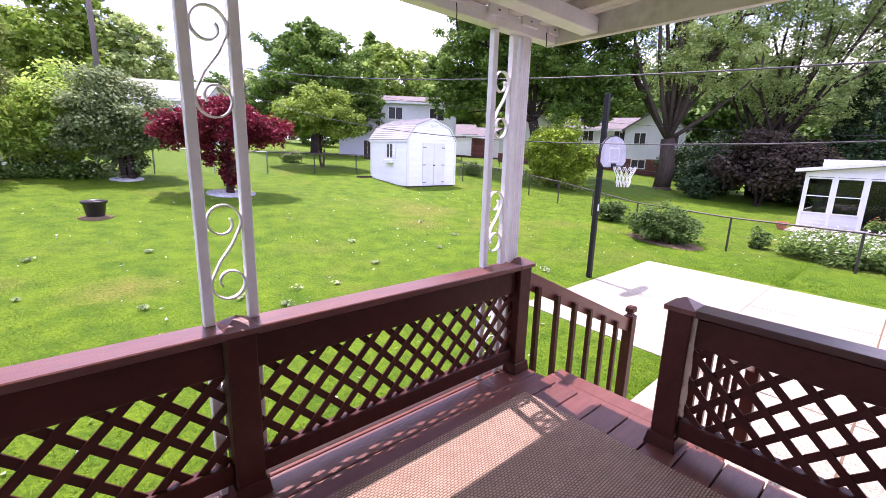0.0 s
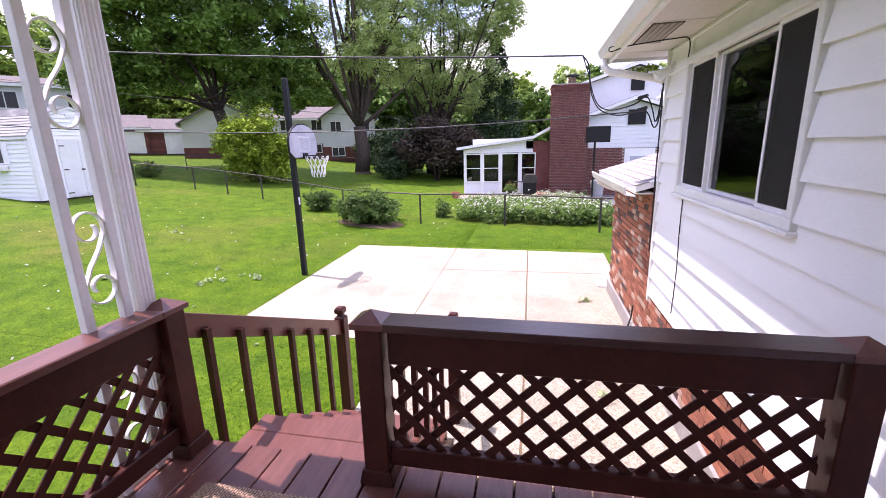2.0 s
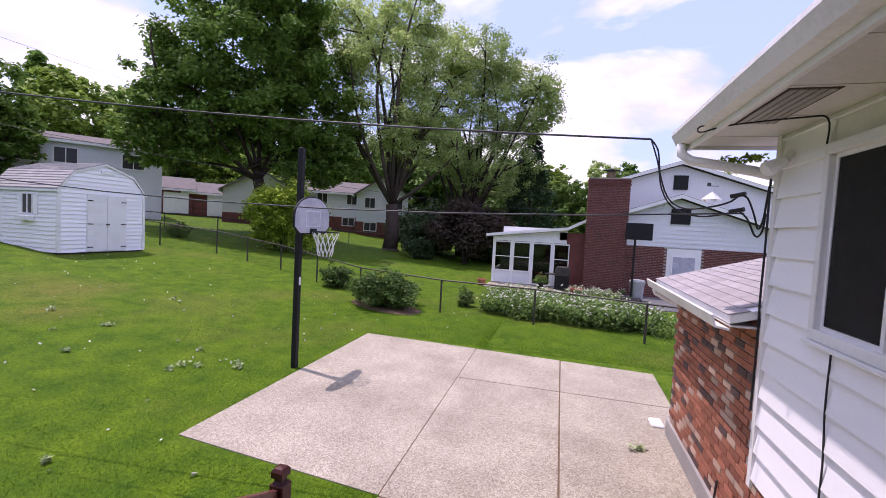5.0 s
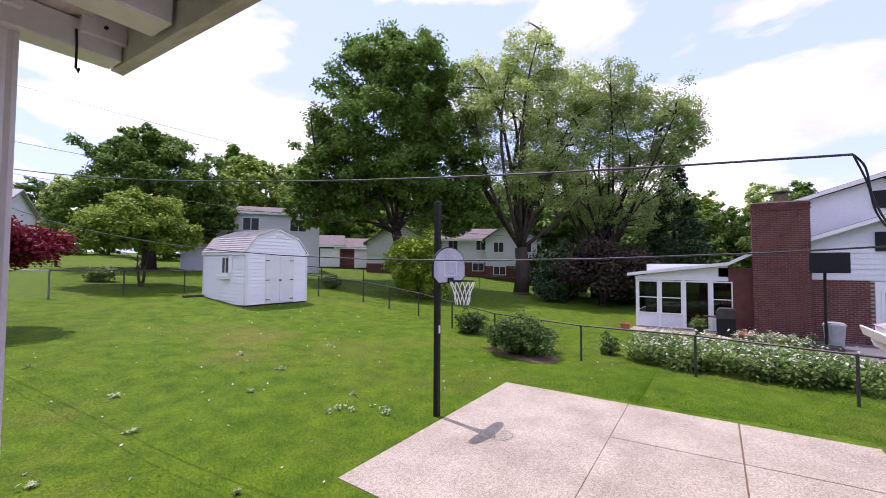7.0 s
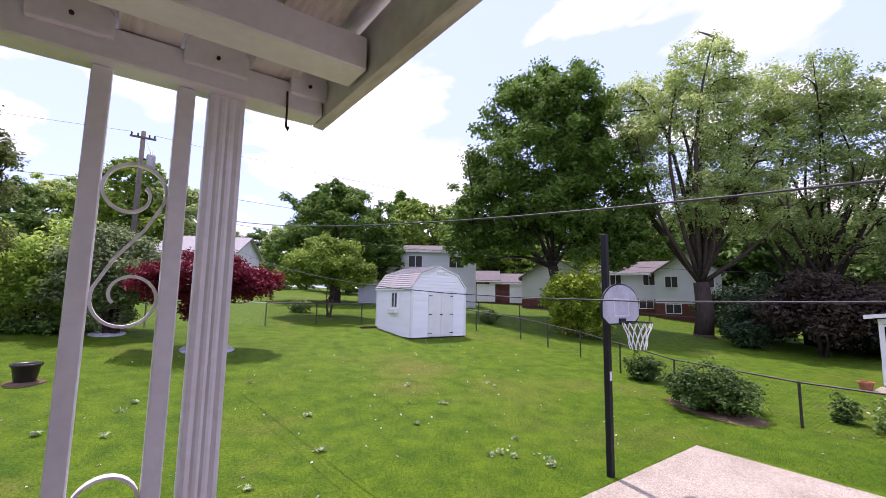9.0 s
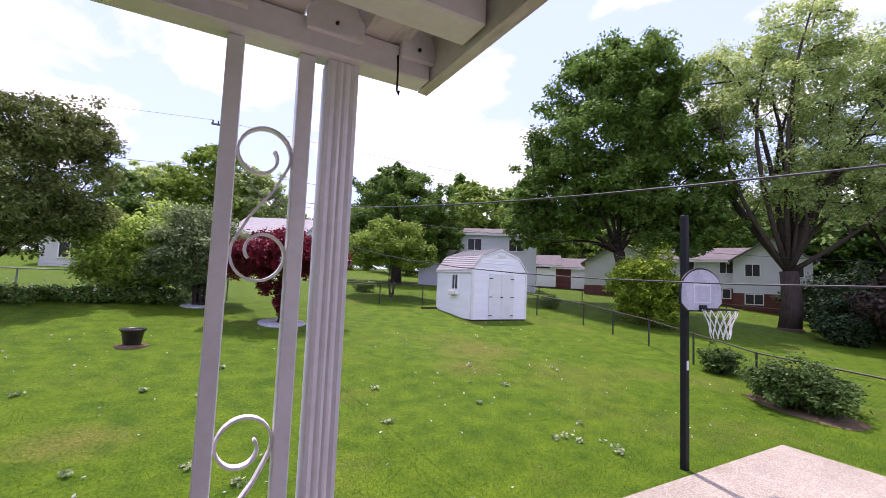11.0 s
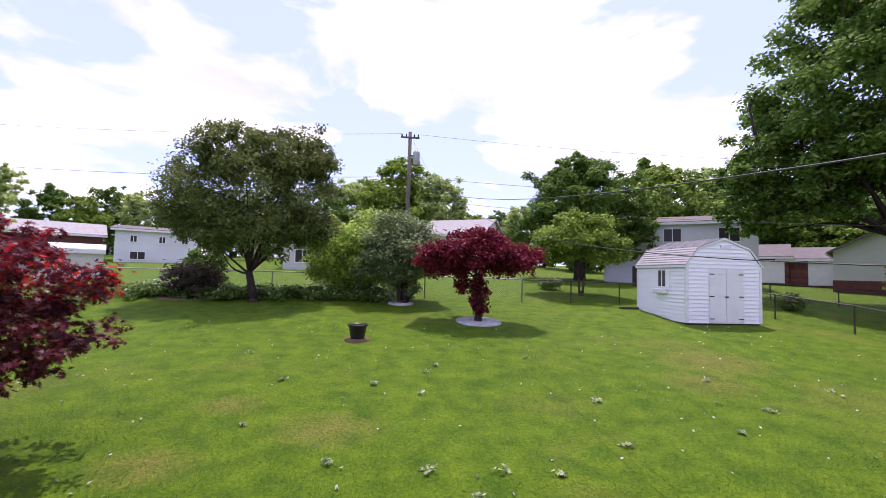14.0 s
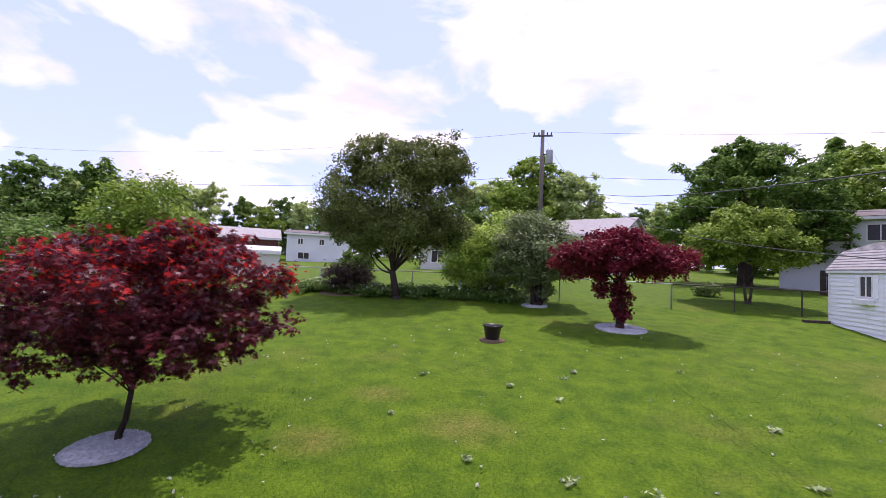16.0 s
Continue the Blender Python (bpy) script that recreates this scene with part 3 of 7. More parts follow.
def build_window():
    x0, x1, z0, z1 = 3.02, 4.92, 1.14, 2.24
    w = thing("window_1", (4, WALL_Y, z0), "three-light sliding window in white frame with insect screens", "window", kind="structure")
    y = WALL_Y
    bm = bmesh.new()
    for a, b in (((x0 - 0.06, z0 - 0.07), (x1 + 0.06, z0)), ((x0 - 0.06, z1), (x1 + 0.06, z1 + 0.07)), ((x0 - 0.06, z0), (x0, z1)), ((x1, z0), (x1 + 0.06, z1))):
        box(bm, (a[0], y - 0.12, a[1]), (b[0], y + 0.028, b[1]))
    part("window_frame", bm, WHITE, w, bevel=0.005)
    solid("window_sill", (x0 - 0.08, y - 0.03, z0 - 0.10), (x1 + 0.08, y + 0.05, z0 - 0.072), WHITE, w, bevel=0.006)
    lights = ((x0, 3.46, "screen"), (3.46, 4.36, "glass"), (4.36, x1, "screen"))
    for a, b, what in lights:
        f = 0.028
        yy = y - 0.02 if what == "screen" else y - 0.05
        bm = bmesh.new()
        box(bm, (a, yy - 0.03, z0), (a + f, yy + 0.01, z1))
        box(bm, (b - f, yy - 0.03, z0), (b, yy + 0.01, z1))
        box(bm, (a + f, yy - 0.03, z0), (b - f, yy + 0.01, z0 + f))
        box(bm, (a + f, yy - 0.03, z1 - f), (b - f, yy + 0.01, z1))
        sash = part("sash", bm, WHITE_METAL, w)
        pane = solid("pane", (a + f, yy - 0.018, z0 + f), (b - f, yy - 0.012, z1 - f), WINDOW_DARK, sash)
        if what == "screen":
            solid("insect_screen", (a + f, yy + 0.002, z0 + f), (b - f, yy + 0.004, z1 - f), SCREEN_MESH, sash, "dark insect screen mesh")
            # Near-black sheet added behind the mesh to keep this light dark.
            solid("dark_sheet", (a + 0.06, yy - 0.3, z0 - 0.1), (b - 0.03, yy - 0.28, z1), SCREEN, sash, "near-black sheet added behind the screened light")


build_window()


# ---- deck ----
def build_deck():
    deck = thing("deck", (0, 0, -0.2), "red-brown stained timber deck", "deck", kind="structure")
    pitch, width = 0.178, 0.170
    y = -1.57
    while y < 1.64:
        top = min(y + width, 1.66)
        bm = bmesh.new()
        box(bm, (-3.6, y, -0.04), (2.12, top, 0.0))
        part("deck_board", bm, DECK_RED, deck, bevel=0.004)
        y += pitch
    solid("under_floor", (-3.56, -1.55, -0.062), (2.08, 1.615, -0.046), BARK_DARK, deck)
    solid("edge_trim", (-3.6, 1.662, -0.05), (1.97, 1.70, 0.025), WHITE, deck, "white metal edge trim", 0.004)
    solid("rim_joist_north", (-3.6, 1.62, -0.26), (2.14, 1.655, -0.045), DECK_BROWN, deck)
    solid("rim_joist_east", (2.085, -1.55, -0.26), (2.12, 1.615, -0.045), DECK_BROWN, deck)
    solid("rim_joist_west", (-3.6, -1.55, -0.26), (-3.565, 1.615, -0.045), DECK_BROWN, deck)
    for x in np.arange(-3.2, 2.0, 0.6):
        solid("joist", (x, -1.55, -0.22), (x + 0.04, 1.615, -0.045), DECK_BROWN, deck)
    for x, y in ((-3.5, 1.5), (-0.7, 1.5), (2.0, 1.5), (2.0, 0.2), (2.0, -1.4)):
        solid("support_post", (x - 0.05, y - 0.05, -1.2), (x + 0.05, y + 0.05, -0.045), DECK_BROWN, deck)


build_deck()


def rail_post(x, y, top=0.86, w=0.062):
    p = thing("railing_post", (x, y, 0), "dark brown square railing post with pyramid cap", "post", "railing posts")
    solid("shaft", (x - w, y - w, 0.0), (x + w, y + w, top - 0.06), DECK_BROWN, p, bevel=0.006)
    bm = bmesh.new()
    g = box(bm, (x - w - 0.022, y - w - 0.022, 0.001), (x + w + 0.022, y + w + 0.022, 0.075))
    for v in g:
        if v.co.z > 0.05:
            v.co.x, v.co.y = x + (v.co.x - x) * 0.86, y + (v.co.y - y) * 0.86
    part("base_skirt", bm, DECK_BROWN, p, bevel=0.004)
    bm = bmesh.new()
    c = w + 0.016
    box(bm, (x - c, y - c, top - 0.06), (x + c, y + c, top - 0.035))
    apex = bm.verts.new((x, y, top + 0.012))
    q = [bm.verts.new((x + sx * c, y + sy * c, top - 0.035)) for sx, sy in ((-1, -1), (1, -1), (1, 1), (-1, 1))]
    for i in range(4):
        bm.faces.new((q[i], q[(i + 1) % 4], apex))
    part("cap", bm, RAIL_CAP, p)
    return p


def lattice_rail(name, a, b, fixed, axis, label):
    """A rail with a flat cap, apron board, diamond lattice and bottom rail, from a to b along an axis."""
    r = thing(name, ((a + b) / 2, fixed, 0) if axis == "x" else (fixed, (a + b) / 2, 0), label, "railing", "deck railings")

    def slab(nm, s0, s1, h0, h1, z0, z1, mat=DECK_BROWN, bev=0.005):
        if axis == "x":
            return solid(nm, (s0, fixed + h0, z0), (s1, fixed + h1, z1), mat, r, bevel=bev)
        return solid(nm, (fixed + h0, s0, z0), (fixed + h1, s1, z1), mat, r, bevel=bev)
    gap = 0.003 if axis == "x" else 0.012
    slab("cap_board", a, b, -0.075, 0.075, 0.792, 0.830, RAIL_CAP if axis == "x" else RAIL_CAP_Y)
    slab("apron_board", a + gap, b - gap, -0.022, 0.022, 0.615, 0.776)
    slab("bottom_rail", a, b, -0.03, 0.03, 0.085, 0.185)
    # diamond lattice, two layers
    z0, z1, width, pitch = 0.187, 0.613, 0.037, 0.162
    half = width / math.sqrt(2)
    h = z1 - z0
    for layer, lean in ((0, 1), (1, -1)):
        s = a - h
        while s < b + h:
            foot, head = (s, s + h) if lean == 1 else (s + h, s)
            quad = [(foot - half, z0), (foot + half, z0), (head + half, z1), (head - half, z1)]
            quad = clip_span(quad, a + gap, b - gap)
            if len(quad) >= 3 and max(q[0] for q in quad) - min(q[0] for q in quad) > 0.03:
                off = -0.009 if layer == 0 else 0.001
                bm = bmesh.new()
                prism(bm, quad, fixed + off, fixed + off + 0.008, "y" if axis == "x" else "x")
                part("lattice_strip", bm, DECK_BROWN, r)
            s += pitch
    return r


def clip_span(poly, lo, hi):
    """A polygon cut off at lo and hi of its first coordinate."""
    for limit, sign in ((lo, 1), (hi, -1)):
        out = []
        for p, q in zip(poly, poly[1:] + poly[:1]):
            ip, iq = (p[0] - limit) * sign >= 0, (q[0] - limit) * sign >= 0
            if ip:
                out.append(p)
            if ip != iq:
                t = (limit - p[0]) / (q[0] - p[0])
                out.append((limit, p[1] + t * (q[1] - p[1])))
        poly = out
        if len(poly) < 3:
            return []
    return poly


for px, py in ((2.035, 1.605), (0.117, 1.605), (-1.81, 1.605), (-3.5, 1.605), (2.035, 0.495), (2.035, -1.395)):
    rail_post(px, py)
lattice_rail("lattice_railing", 0.18, 1.972, 1.605, "x", "dark brown lattice railing with broad flat cap board")
lattice_rail("lattice_railing", -1.745, 0.054, 1.605, "x", "dark brown lattice railing with broad flat cap board")
lattice_rail("lattice_railing", -3.435, -1.875, 1.605, "x", "dark brown lattice railing with broad flat cap board")
lattice_rail("lattice_railing", -1.331, 0.432, 2.035, "y", "dark brown lattice railing beside the stairs")


def build_stairs():
    st = thing("stairs", (3, 1.03, -1.1), "red-brown timber steps down to the patio", "stairs", kind="structure")
    rise, run = 1.085 / 6, 0.285
    edges = [2.125, 2.60, 2.885, 3.17, 3.455, 3.74]
    for k in range(5):
        z = -(k + 1) * rise
        x, far = edges[k], edges[k + 1]
        boards = 3 if k == 0 else 2
        for i in range(boards):
            w = (far + 0.03 - x) / boards
            bm = bmesh.new()
            box(bm, (x + i * w - 0.004, 0.51, z - 0.04), (x + (i + 1) * w - 0.007, 1.56, z))
            part("tread_board", bm, DECK_RED, st, bevel=0.005)
        solid("riser", (far - 0.025, 0.53, z - rise + 0.002), (far - 0.002, 1.54, z - 0.042), DECK_BROWN, st)
    solid("riser", (2.122, 0.53, -rise + 0.002), (2.14, 1.54, -0.045), DECK_BROWN, st)
    for y in (0.485, 1.565):
        bm = bmesh.new()
        prism(bm, [(2.12, -0.05), (3.7, -1.06), (3.7, -1.09), (3.3, -1.09), (2.12, -0.36)], y - 0.02, y + 0.02, "y")
        part("stringer", bm, DECK_BROWN, st)


build_stairs()


def stair_rail(y, label):
    r = thing("stair_railing", (3.1, y, -1.1), label, "railing", "stair railings")
    nx, ntop = 4.015, 0.058
    w = 0.05
    newel = solid("newel_post", (nx - w, y - w, -1.09), (nx + w, y + w, ntop - 0.10), DECK_BROWN, r, bevel=0.006)
    bm = bmesh.new()
    lathe(bm, [(0.052, ntop - 0.10), (0.038, ntop - 0.085), (0.038, ntop - 0.07), (0.06, ntop - 0.06), (0.062, ntop - 0.02), (0.045, ntop), (0.01, ntop + 0.008)], 4, (nx, y, 0))
    bmesh.ops.rotate(bm, verts=bm.verts[:], cent=(nx, y, 0), matrix=Matrix.Rotation(math.pi / 4, 3, "Z"))
    part("finial", bm, DECK_BROWN, newel)
    x0, z0, x1, z1 = 2.099, 0.77, nx - w, -0.065
    bm = bmesh.new()
    prism(bm, [(x0, z0), (x1, z1), (x1, z1 - 0.15), (x0, z0 - 0.15)], y - 0.019, y + 0.019, "y")
    part("hand_board", bm, RAIL_CAP, r, bevel=0.004)
    for k in range(6):
        x = x0 + 0.17 + k * 0.272
        top = z0 - 0.09 + (z1 - z0) * (x - x0) / (x1 - x0)
        foot = -0.2 - 0.56 * max(x - 2.3, 0)
        yy = y + (0.02 if y < 1 else -0.058)
        solid("baluster", (x - 0.019, yy, max(foot - 0.05, -1.09)), (x + 0.019, yy + 0.038, top), DECK_BROWN, r)
    return r


stair_rail(1.632, "dark brown sloping stair railing with square balusters")
stair_rail(0.5, "dark brown sloping stair railing with square balusters")

bm = bmesh.new()
box(bm, (-3.2, -1.25, 0.001), (1.83, 1.33, 0.011))
rug = part("outdoor_rug", bm, RUG, bevel=0.003)
tagged(rug, "tan and brown basket-weave outdoor rug on the deck", "rug")


# ---- porch cover ----
def ornamental_column(x, label):
    c = thing("porch_column", (x, 1.665, -0.25), label, "column", "porch columns")
    y, h = 1.665, 0.021
    for xx in (0.0, 0.180):
        solid("upright", (x + xx - h, y - h, -0.25), (x + xx + h, y + h, 2.318), WHITE_METAL, c, bevel=0.003)
    mid = x + 0.090
    for top in (2.092, 1.338, 0.584, -0.17):
        if top - 0.41 < -0.2:
            continue
        zt, zb, R = top - 0.072, top - 0.338, 0.0665
        curl = []
        for k in range(30):
            q = k / 29
            ang = -0.35 + q * 7.1
            rad = R if ang < math.pi else R * (1 - 0.62 * (ang - math.pi) / (6.75 - math.pi))
            curl.append((math.cos(ang) * rad, math.sin(ang) * rad * 1.06))
        for sign, zc in ((1, zt), (-1, zb)):
            bm = bmesh.new()
            ribbon(bm, [(mid + sign * u, y, zc + sign * w) for u, w in curl], 0.012, 0.0035)
            part("scroll", bm, WHITE_METAL, c)
        bm = bmesh.new()
        u, w = curl[0]
        p0, p1 = Vector((mid + u, y, zt + w)), Vector((mid - u, y, zb - w))
        ribbon(bm, [p0, p0.lerp(p1, 0.33) + Vector((0.006, 0, 0)), p0.lerp(p1, 0.66) - Vector((0.006, 0, 0)), p1], 0.012, 0.0035)
        part("scroll_bar", bm, WHITE_METAL, c)
    return c


def ribbon(bm, pts, half_depth, thick):
    """A flat bar, its width along y, bent along points of the xz plane."""
    pts = [Vector(p) for p in pts]
    rows = []
    for i, p in enumerate(pts):
        d = (pts[min(i + 1, len(pts) - 1)] - pts[max(i - 1, 0)]).normalized()
        n = Vector((-d.z, 0, d.x)) * thick
        rows.append([bm.verts.new(p + n + Vector((0, s, 0))) for s in (-half_depth, half_depth)] + [bm.verts.new(p - n + Vector((0, s, 0))) for s in (half_depth, -half_depth)])
    for a, b in zip(rows, rows[1:]):
        for k in range(4):
            bm.faces.new((a[k], a[(k + 1) % 4], b[(k + 1) % 4], b[k]))
    bm.faces.new(rows[0][::-1])
    bm.faces.new(rows[-1])


ornamental_column(1.71, "white flat iron column with curled scrolls")
ornamental_column(0.025, "white flat iron column with curled scrolls")
ornamental_column(-1.85, "white flat iron column with curled scrolls")


def build_porch_cover():
    top = thing("porch_roof", (0, 0.4, 2.3), "white corrugated metal porch cover on tube beams", "roof", kind="structure")

    def z_at(y):
        return 2.50 - 0.035 * (y + 1.0)
    # corrugated sheet, ribs running out from the house
    profile = []
    x = -3.665
    while x < 2.275:
        profile += [(x, 0.0), (x + 0.13, 0.0), (x + 0.155, 0.075), (x + 0.275, 0.075)]
        x += 0.30
    profile = [(min(px, 2.275), pz) for px, pz in profile]
    bm = bmesh.new()
    rows = []
    for y in (-1.02, 1.715):
        for dz in (0.0, 0.004):
            rows.append([bm.verts.new((px, y, z_at(y) + pz + dz)) for px, pz in profile])
    for a, b in ((0, 2), (1, 3), (0, 1), (2, 3)):
        for i in range(len(profile) - 1):
            if profile[i] != profile[i + 1]:
                bm.faces.new((rows[a][i], rows[a][i + 1], rows[b][i + 1], rows[b][i]))
    part("corrugated_sheet", bm, DIRTY_WHITE, top)
    front = solid("front_beam", (-3.7, 1.605, 2.32), (2.25, 1.692, 2.405), WHITE_METAL, top, bevel=0.004)
    solid("purlin", (-3.7, 1.29, 2.335), (2.245, 1.40, 2.425), WHITE_METAL, top, bevel=0.004)
    solid("purlin", (-3.7, 0.0, 2.355), (2.2, 0.07, 2.46), WHITE_METAL, top, bevel=0.004)
    bm = bmesh.new()
    prism(bm, [(2.255, 2.322), (2.288, 2.318), (2.288, 2.475), (2.255, 2.475)], -1.02, 1.70, "y")
    part("side_fascia", bm, DIRTY_WHITE, top)
    bm = bmesh.new()
    prism(bm, [(1.694, 2.35), (1.74, 2.365), (1.755, 2.47), (1.745, 2.47), (1.73, 2.375), (1.694, 2.365)], -3.7, 2.25, "x")
    part("front_gutter", bm, WHITE_METAL, top)
    # plates that close the ends of the ribs
    for x in list(1.95 - 0.3 * np.arange(0, 18)) + [2.2]:
        bm = bmesh.new()
        w = 0.078 if x < 2.0 else 0.055
        prism(bm, [(x - w, 2.365), (x + w, 2.365), (x + w, 2.42), (x + w * 0.55, 2.472), (x - w * 0.55, 2.472), (x - w, 2.42)], 1.582, 1.603, "y")
        part("closure_plate", bm, WHITE_METAL, front, bevel=0.002)
        bm = bmesh.new()
        lathe(bm, [(0.005, -0.004), (0.005, 0.004)], 8)
        bmesh.ops.transform(bm, matrix=Matrix.Translation((x, 1.58, 2.395)) @ Matrix.Rotation(math.pi / 2, 4, "X"), verts=bm.verts[:])
        part("screw", bm, BARK_DARK, front)
    for x in (2.14, 1.33, -0.2):
        bm = bmesh.new()
        tube(bm, [(x, 1.602, 2.37), (x, 1.596, 2.33), (x, 1.597, 2.26), (x + 0.006, 1.598, 2.25), (x + 0.008, 1.600, 2.262)], 0.003, 6)
        part("hook", bm, BARK_DARK, front, "rusty hanging hook")


build_porch_cover()

# fluted downspout at the corner of the porch
ds = thing("porch_downspout", (1.96, 1.69, -1.0), "white fluted downspout beside the porch column", "downspout")
bm = bmesh.new()
outline = []
n = 40
for k in range(n):
    a = k / n * math.tau
    sx, sy = math.cos(a), math.sin(a)
    m = max(abs(sx), abs(sy))
    flute = 0.0018 * math.cos(a * 14)
    outline.append((1.99 + sx / m * (0.044 + flute), 1.672 + sy / m * (0.036 + flute)))
prism(bm, outline, -1.0, 2.318, "z")
part("pipe", bm, WHITE_METAL, ds)
bm = bmesh.new()
tube(bm, [(1.99, 1.672, -0.97), (1.99, 1.70, -1.03), (1.99, 1.93, -1.07)], 0.04, 8)
part("shoe", bm, WHITE_METAL, ds)


# ---- basketball stand ----
def build_hoop():
    x, y, g = 8.53, 4.65, -1.1
    h = thing("basketball_hoop", (x, y, g), "black steel pole with worn grey backboard, rim and white net", "basketball hoop")
    solid("pole", (x - 0.05, y - 0.05, g - 0.1), (x + 0.05, y + 0.05, 2.95), BLACK_METAL, h, bevel=0.008)
    solid("sticker", (x - 0.03, y - 0.053, 0.45), (x + 0.03, y - 0.051, 0.60), CHALK, h, "white sticker on the pole")
    by = y - 0.25
    for s in (-0.045, 0.045):
        for z in (1.72, 1.52):
            solid("bracket", (x + s - 0.015, by, z), (x + s + 0.015, y - 0.03, z + 0.05), BLACK_METAL, h)

    def fan(inset):
        pts = [(x - 0.40 + inset, 1.40 + inset), (x + 0.40 - inset, 1.40 + inset), (x + 0.56 - inset, 1.52 + inset * 0.6), (x + 0.56 - inset, 1.70)]
        for k in range(0, 13):
            a = k / 12 * math.pi
            pts.append((x + math.cos(a) * (0.56 - inset), 1.72 + math.sin(a) * (0.36 - inset)))
        pts += [(x - 0.56 + inset, 1.70), (x - 0.56 + inset, 1.52 + inset * 0.6)]
        return pts
    bm = bmesh.new()
    prism(bm, fan(0.0), by - 0.03, by, "y")
    board = part("backboard", bm, BLACK_METAL, h, "grey fan-shaped backboard with dark edge")
    bm = bmesh.new()
    prism(bm, fan(0.022), by - 0.036, by - 0.031, "y")
    part("face", bm, BACKBOARD, board, "scuffed grey plastic face")
    bm = bmesh.new()
    for a, b in (((-0.23, 1.53), (-0.20, 1.83)), ((0.20, 1.53), (0.23, 1.83)), ((-0.20, 1.80), (0.20, 1.83)), ((-0.20, 1.53), (0.20, 1.555))):
        box(bm, (x + a[0], by - 0.040, a[1]), (x + b[0], by - 0.037, b[1]))
    part("target_square", bm, CHALK, board, "faded white square outline")
    solid("rim_plate", (x - 0.09, by - 0.06, 1.40), (x + 0.09, by - 0.037, 1.50), BLACK_METAL, h)
    cy, r = by - 0.30, 0.228
    bm = bmesh.new()
    ring = [(x + r * math.cos(k * math.tau / 32), cy + r * math.sin(k * math.tau / 32), 1.45) for k in range(33)]
    tube(bm, ring, 0.009, 6)
    box(bm, (x - 0.05, cy + r - 0.01, 1.43), (x + 0.05, by - 0.03, 1.455))
    part("rim", bm, BLACK_METAL, h, "black steel rim")
    bm = bmesh.new()
    for k in range(12):
        for s in (1, -1):
            pts = []
            for q in range(6):
                t = q / 5
                ang = (k + s * t * 1.6) * math.tau / 12
                rad = r * (1 - 0.5 * t ** 0.8) + 0.012 * math.sin(t * 9)
                pts.append((x + rad * math.cos(ang), cy + rad * math.sin(ang), 1.44 - 0.42 * t))
            tube(bm, pts, 0.006, 4)
    part("net", bm, NET, h, "white cord net")


build_hoop()


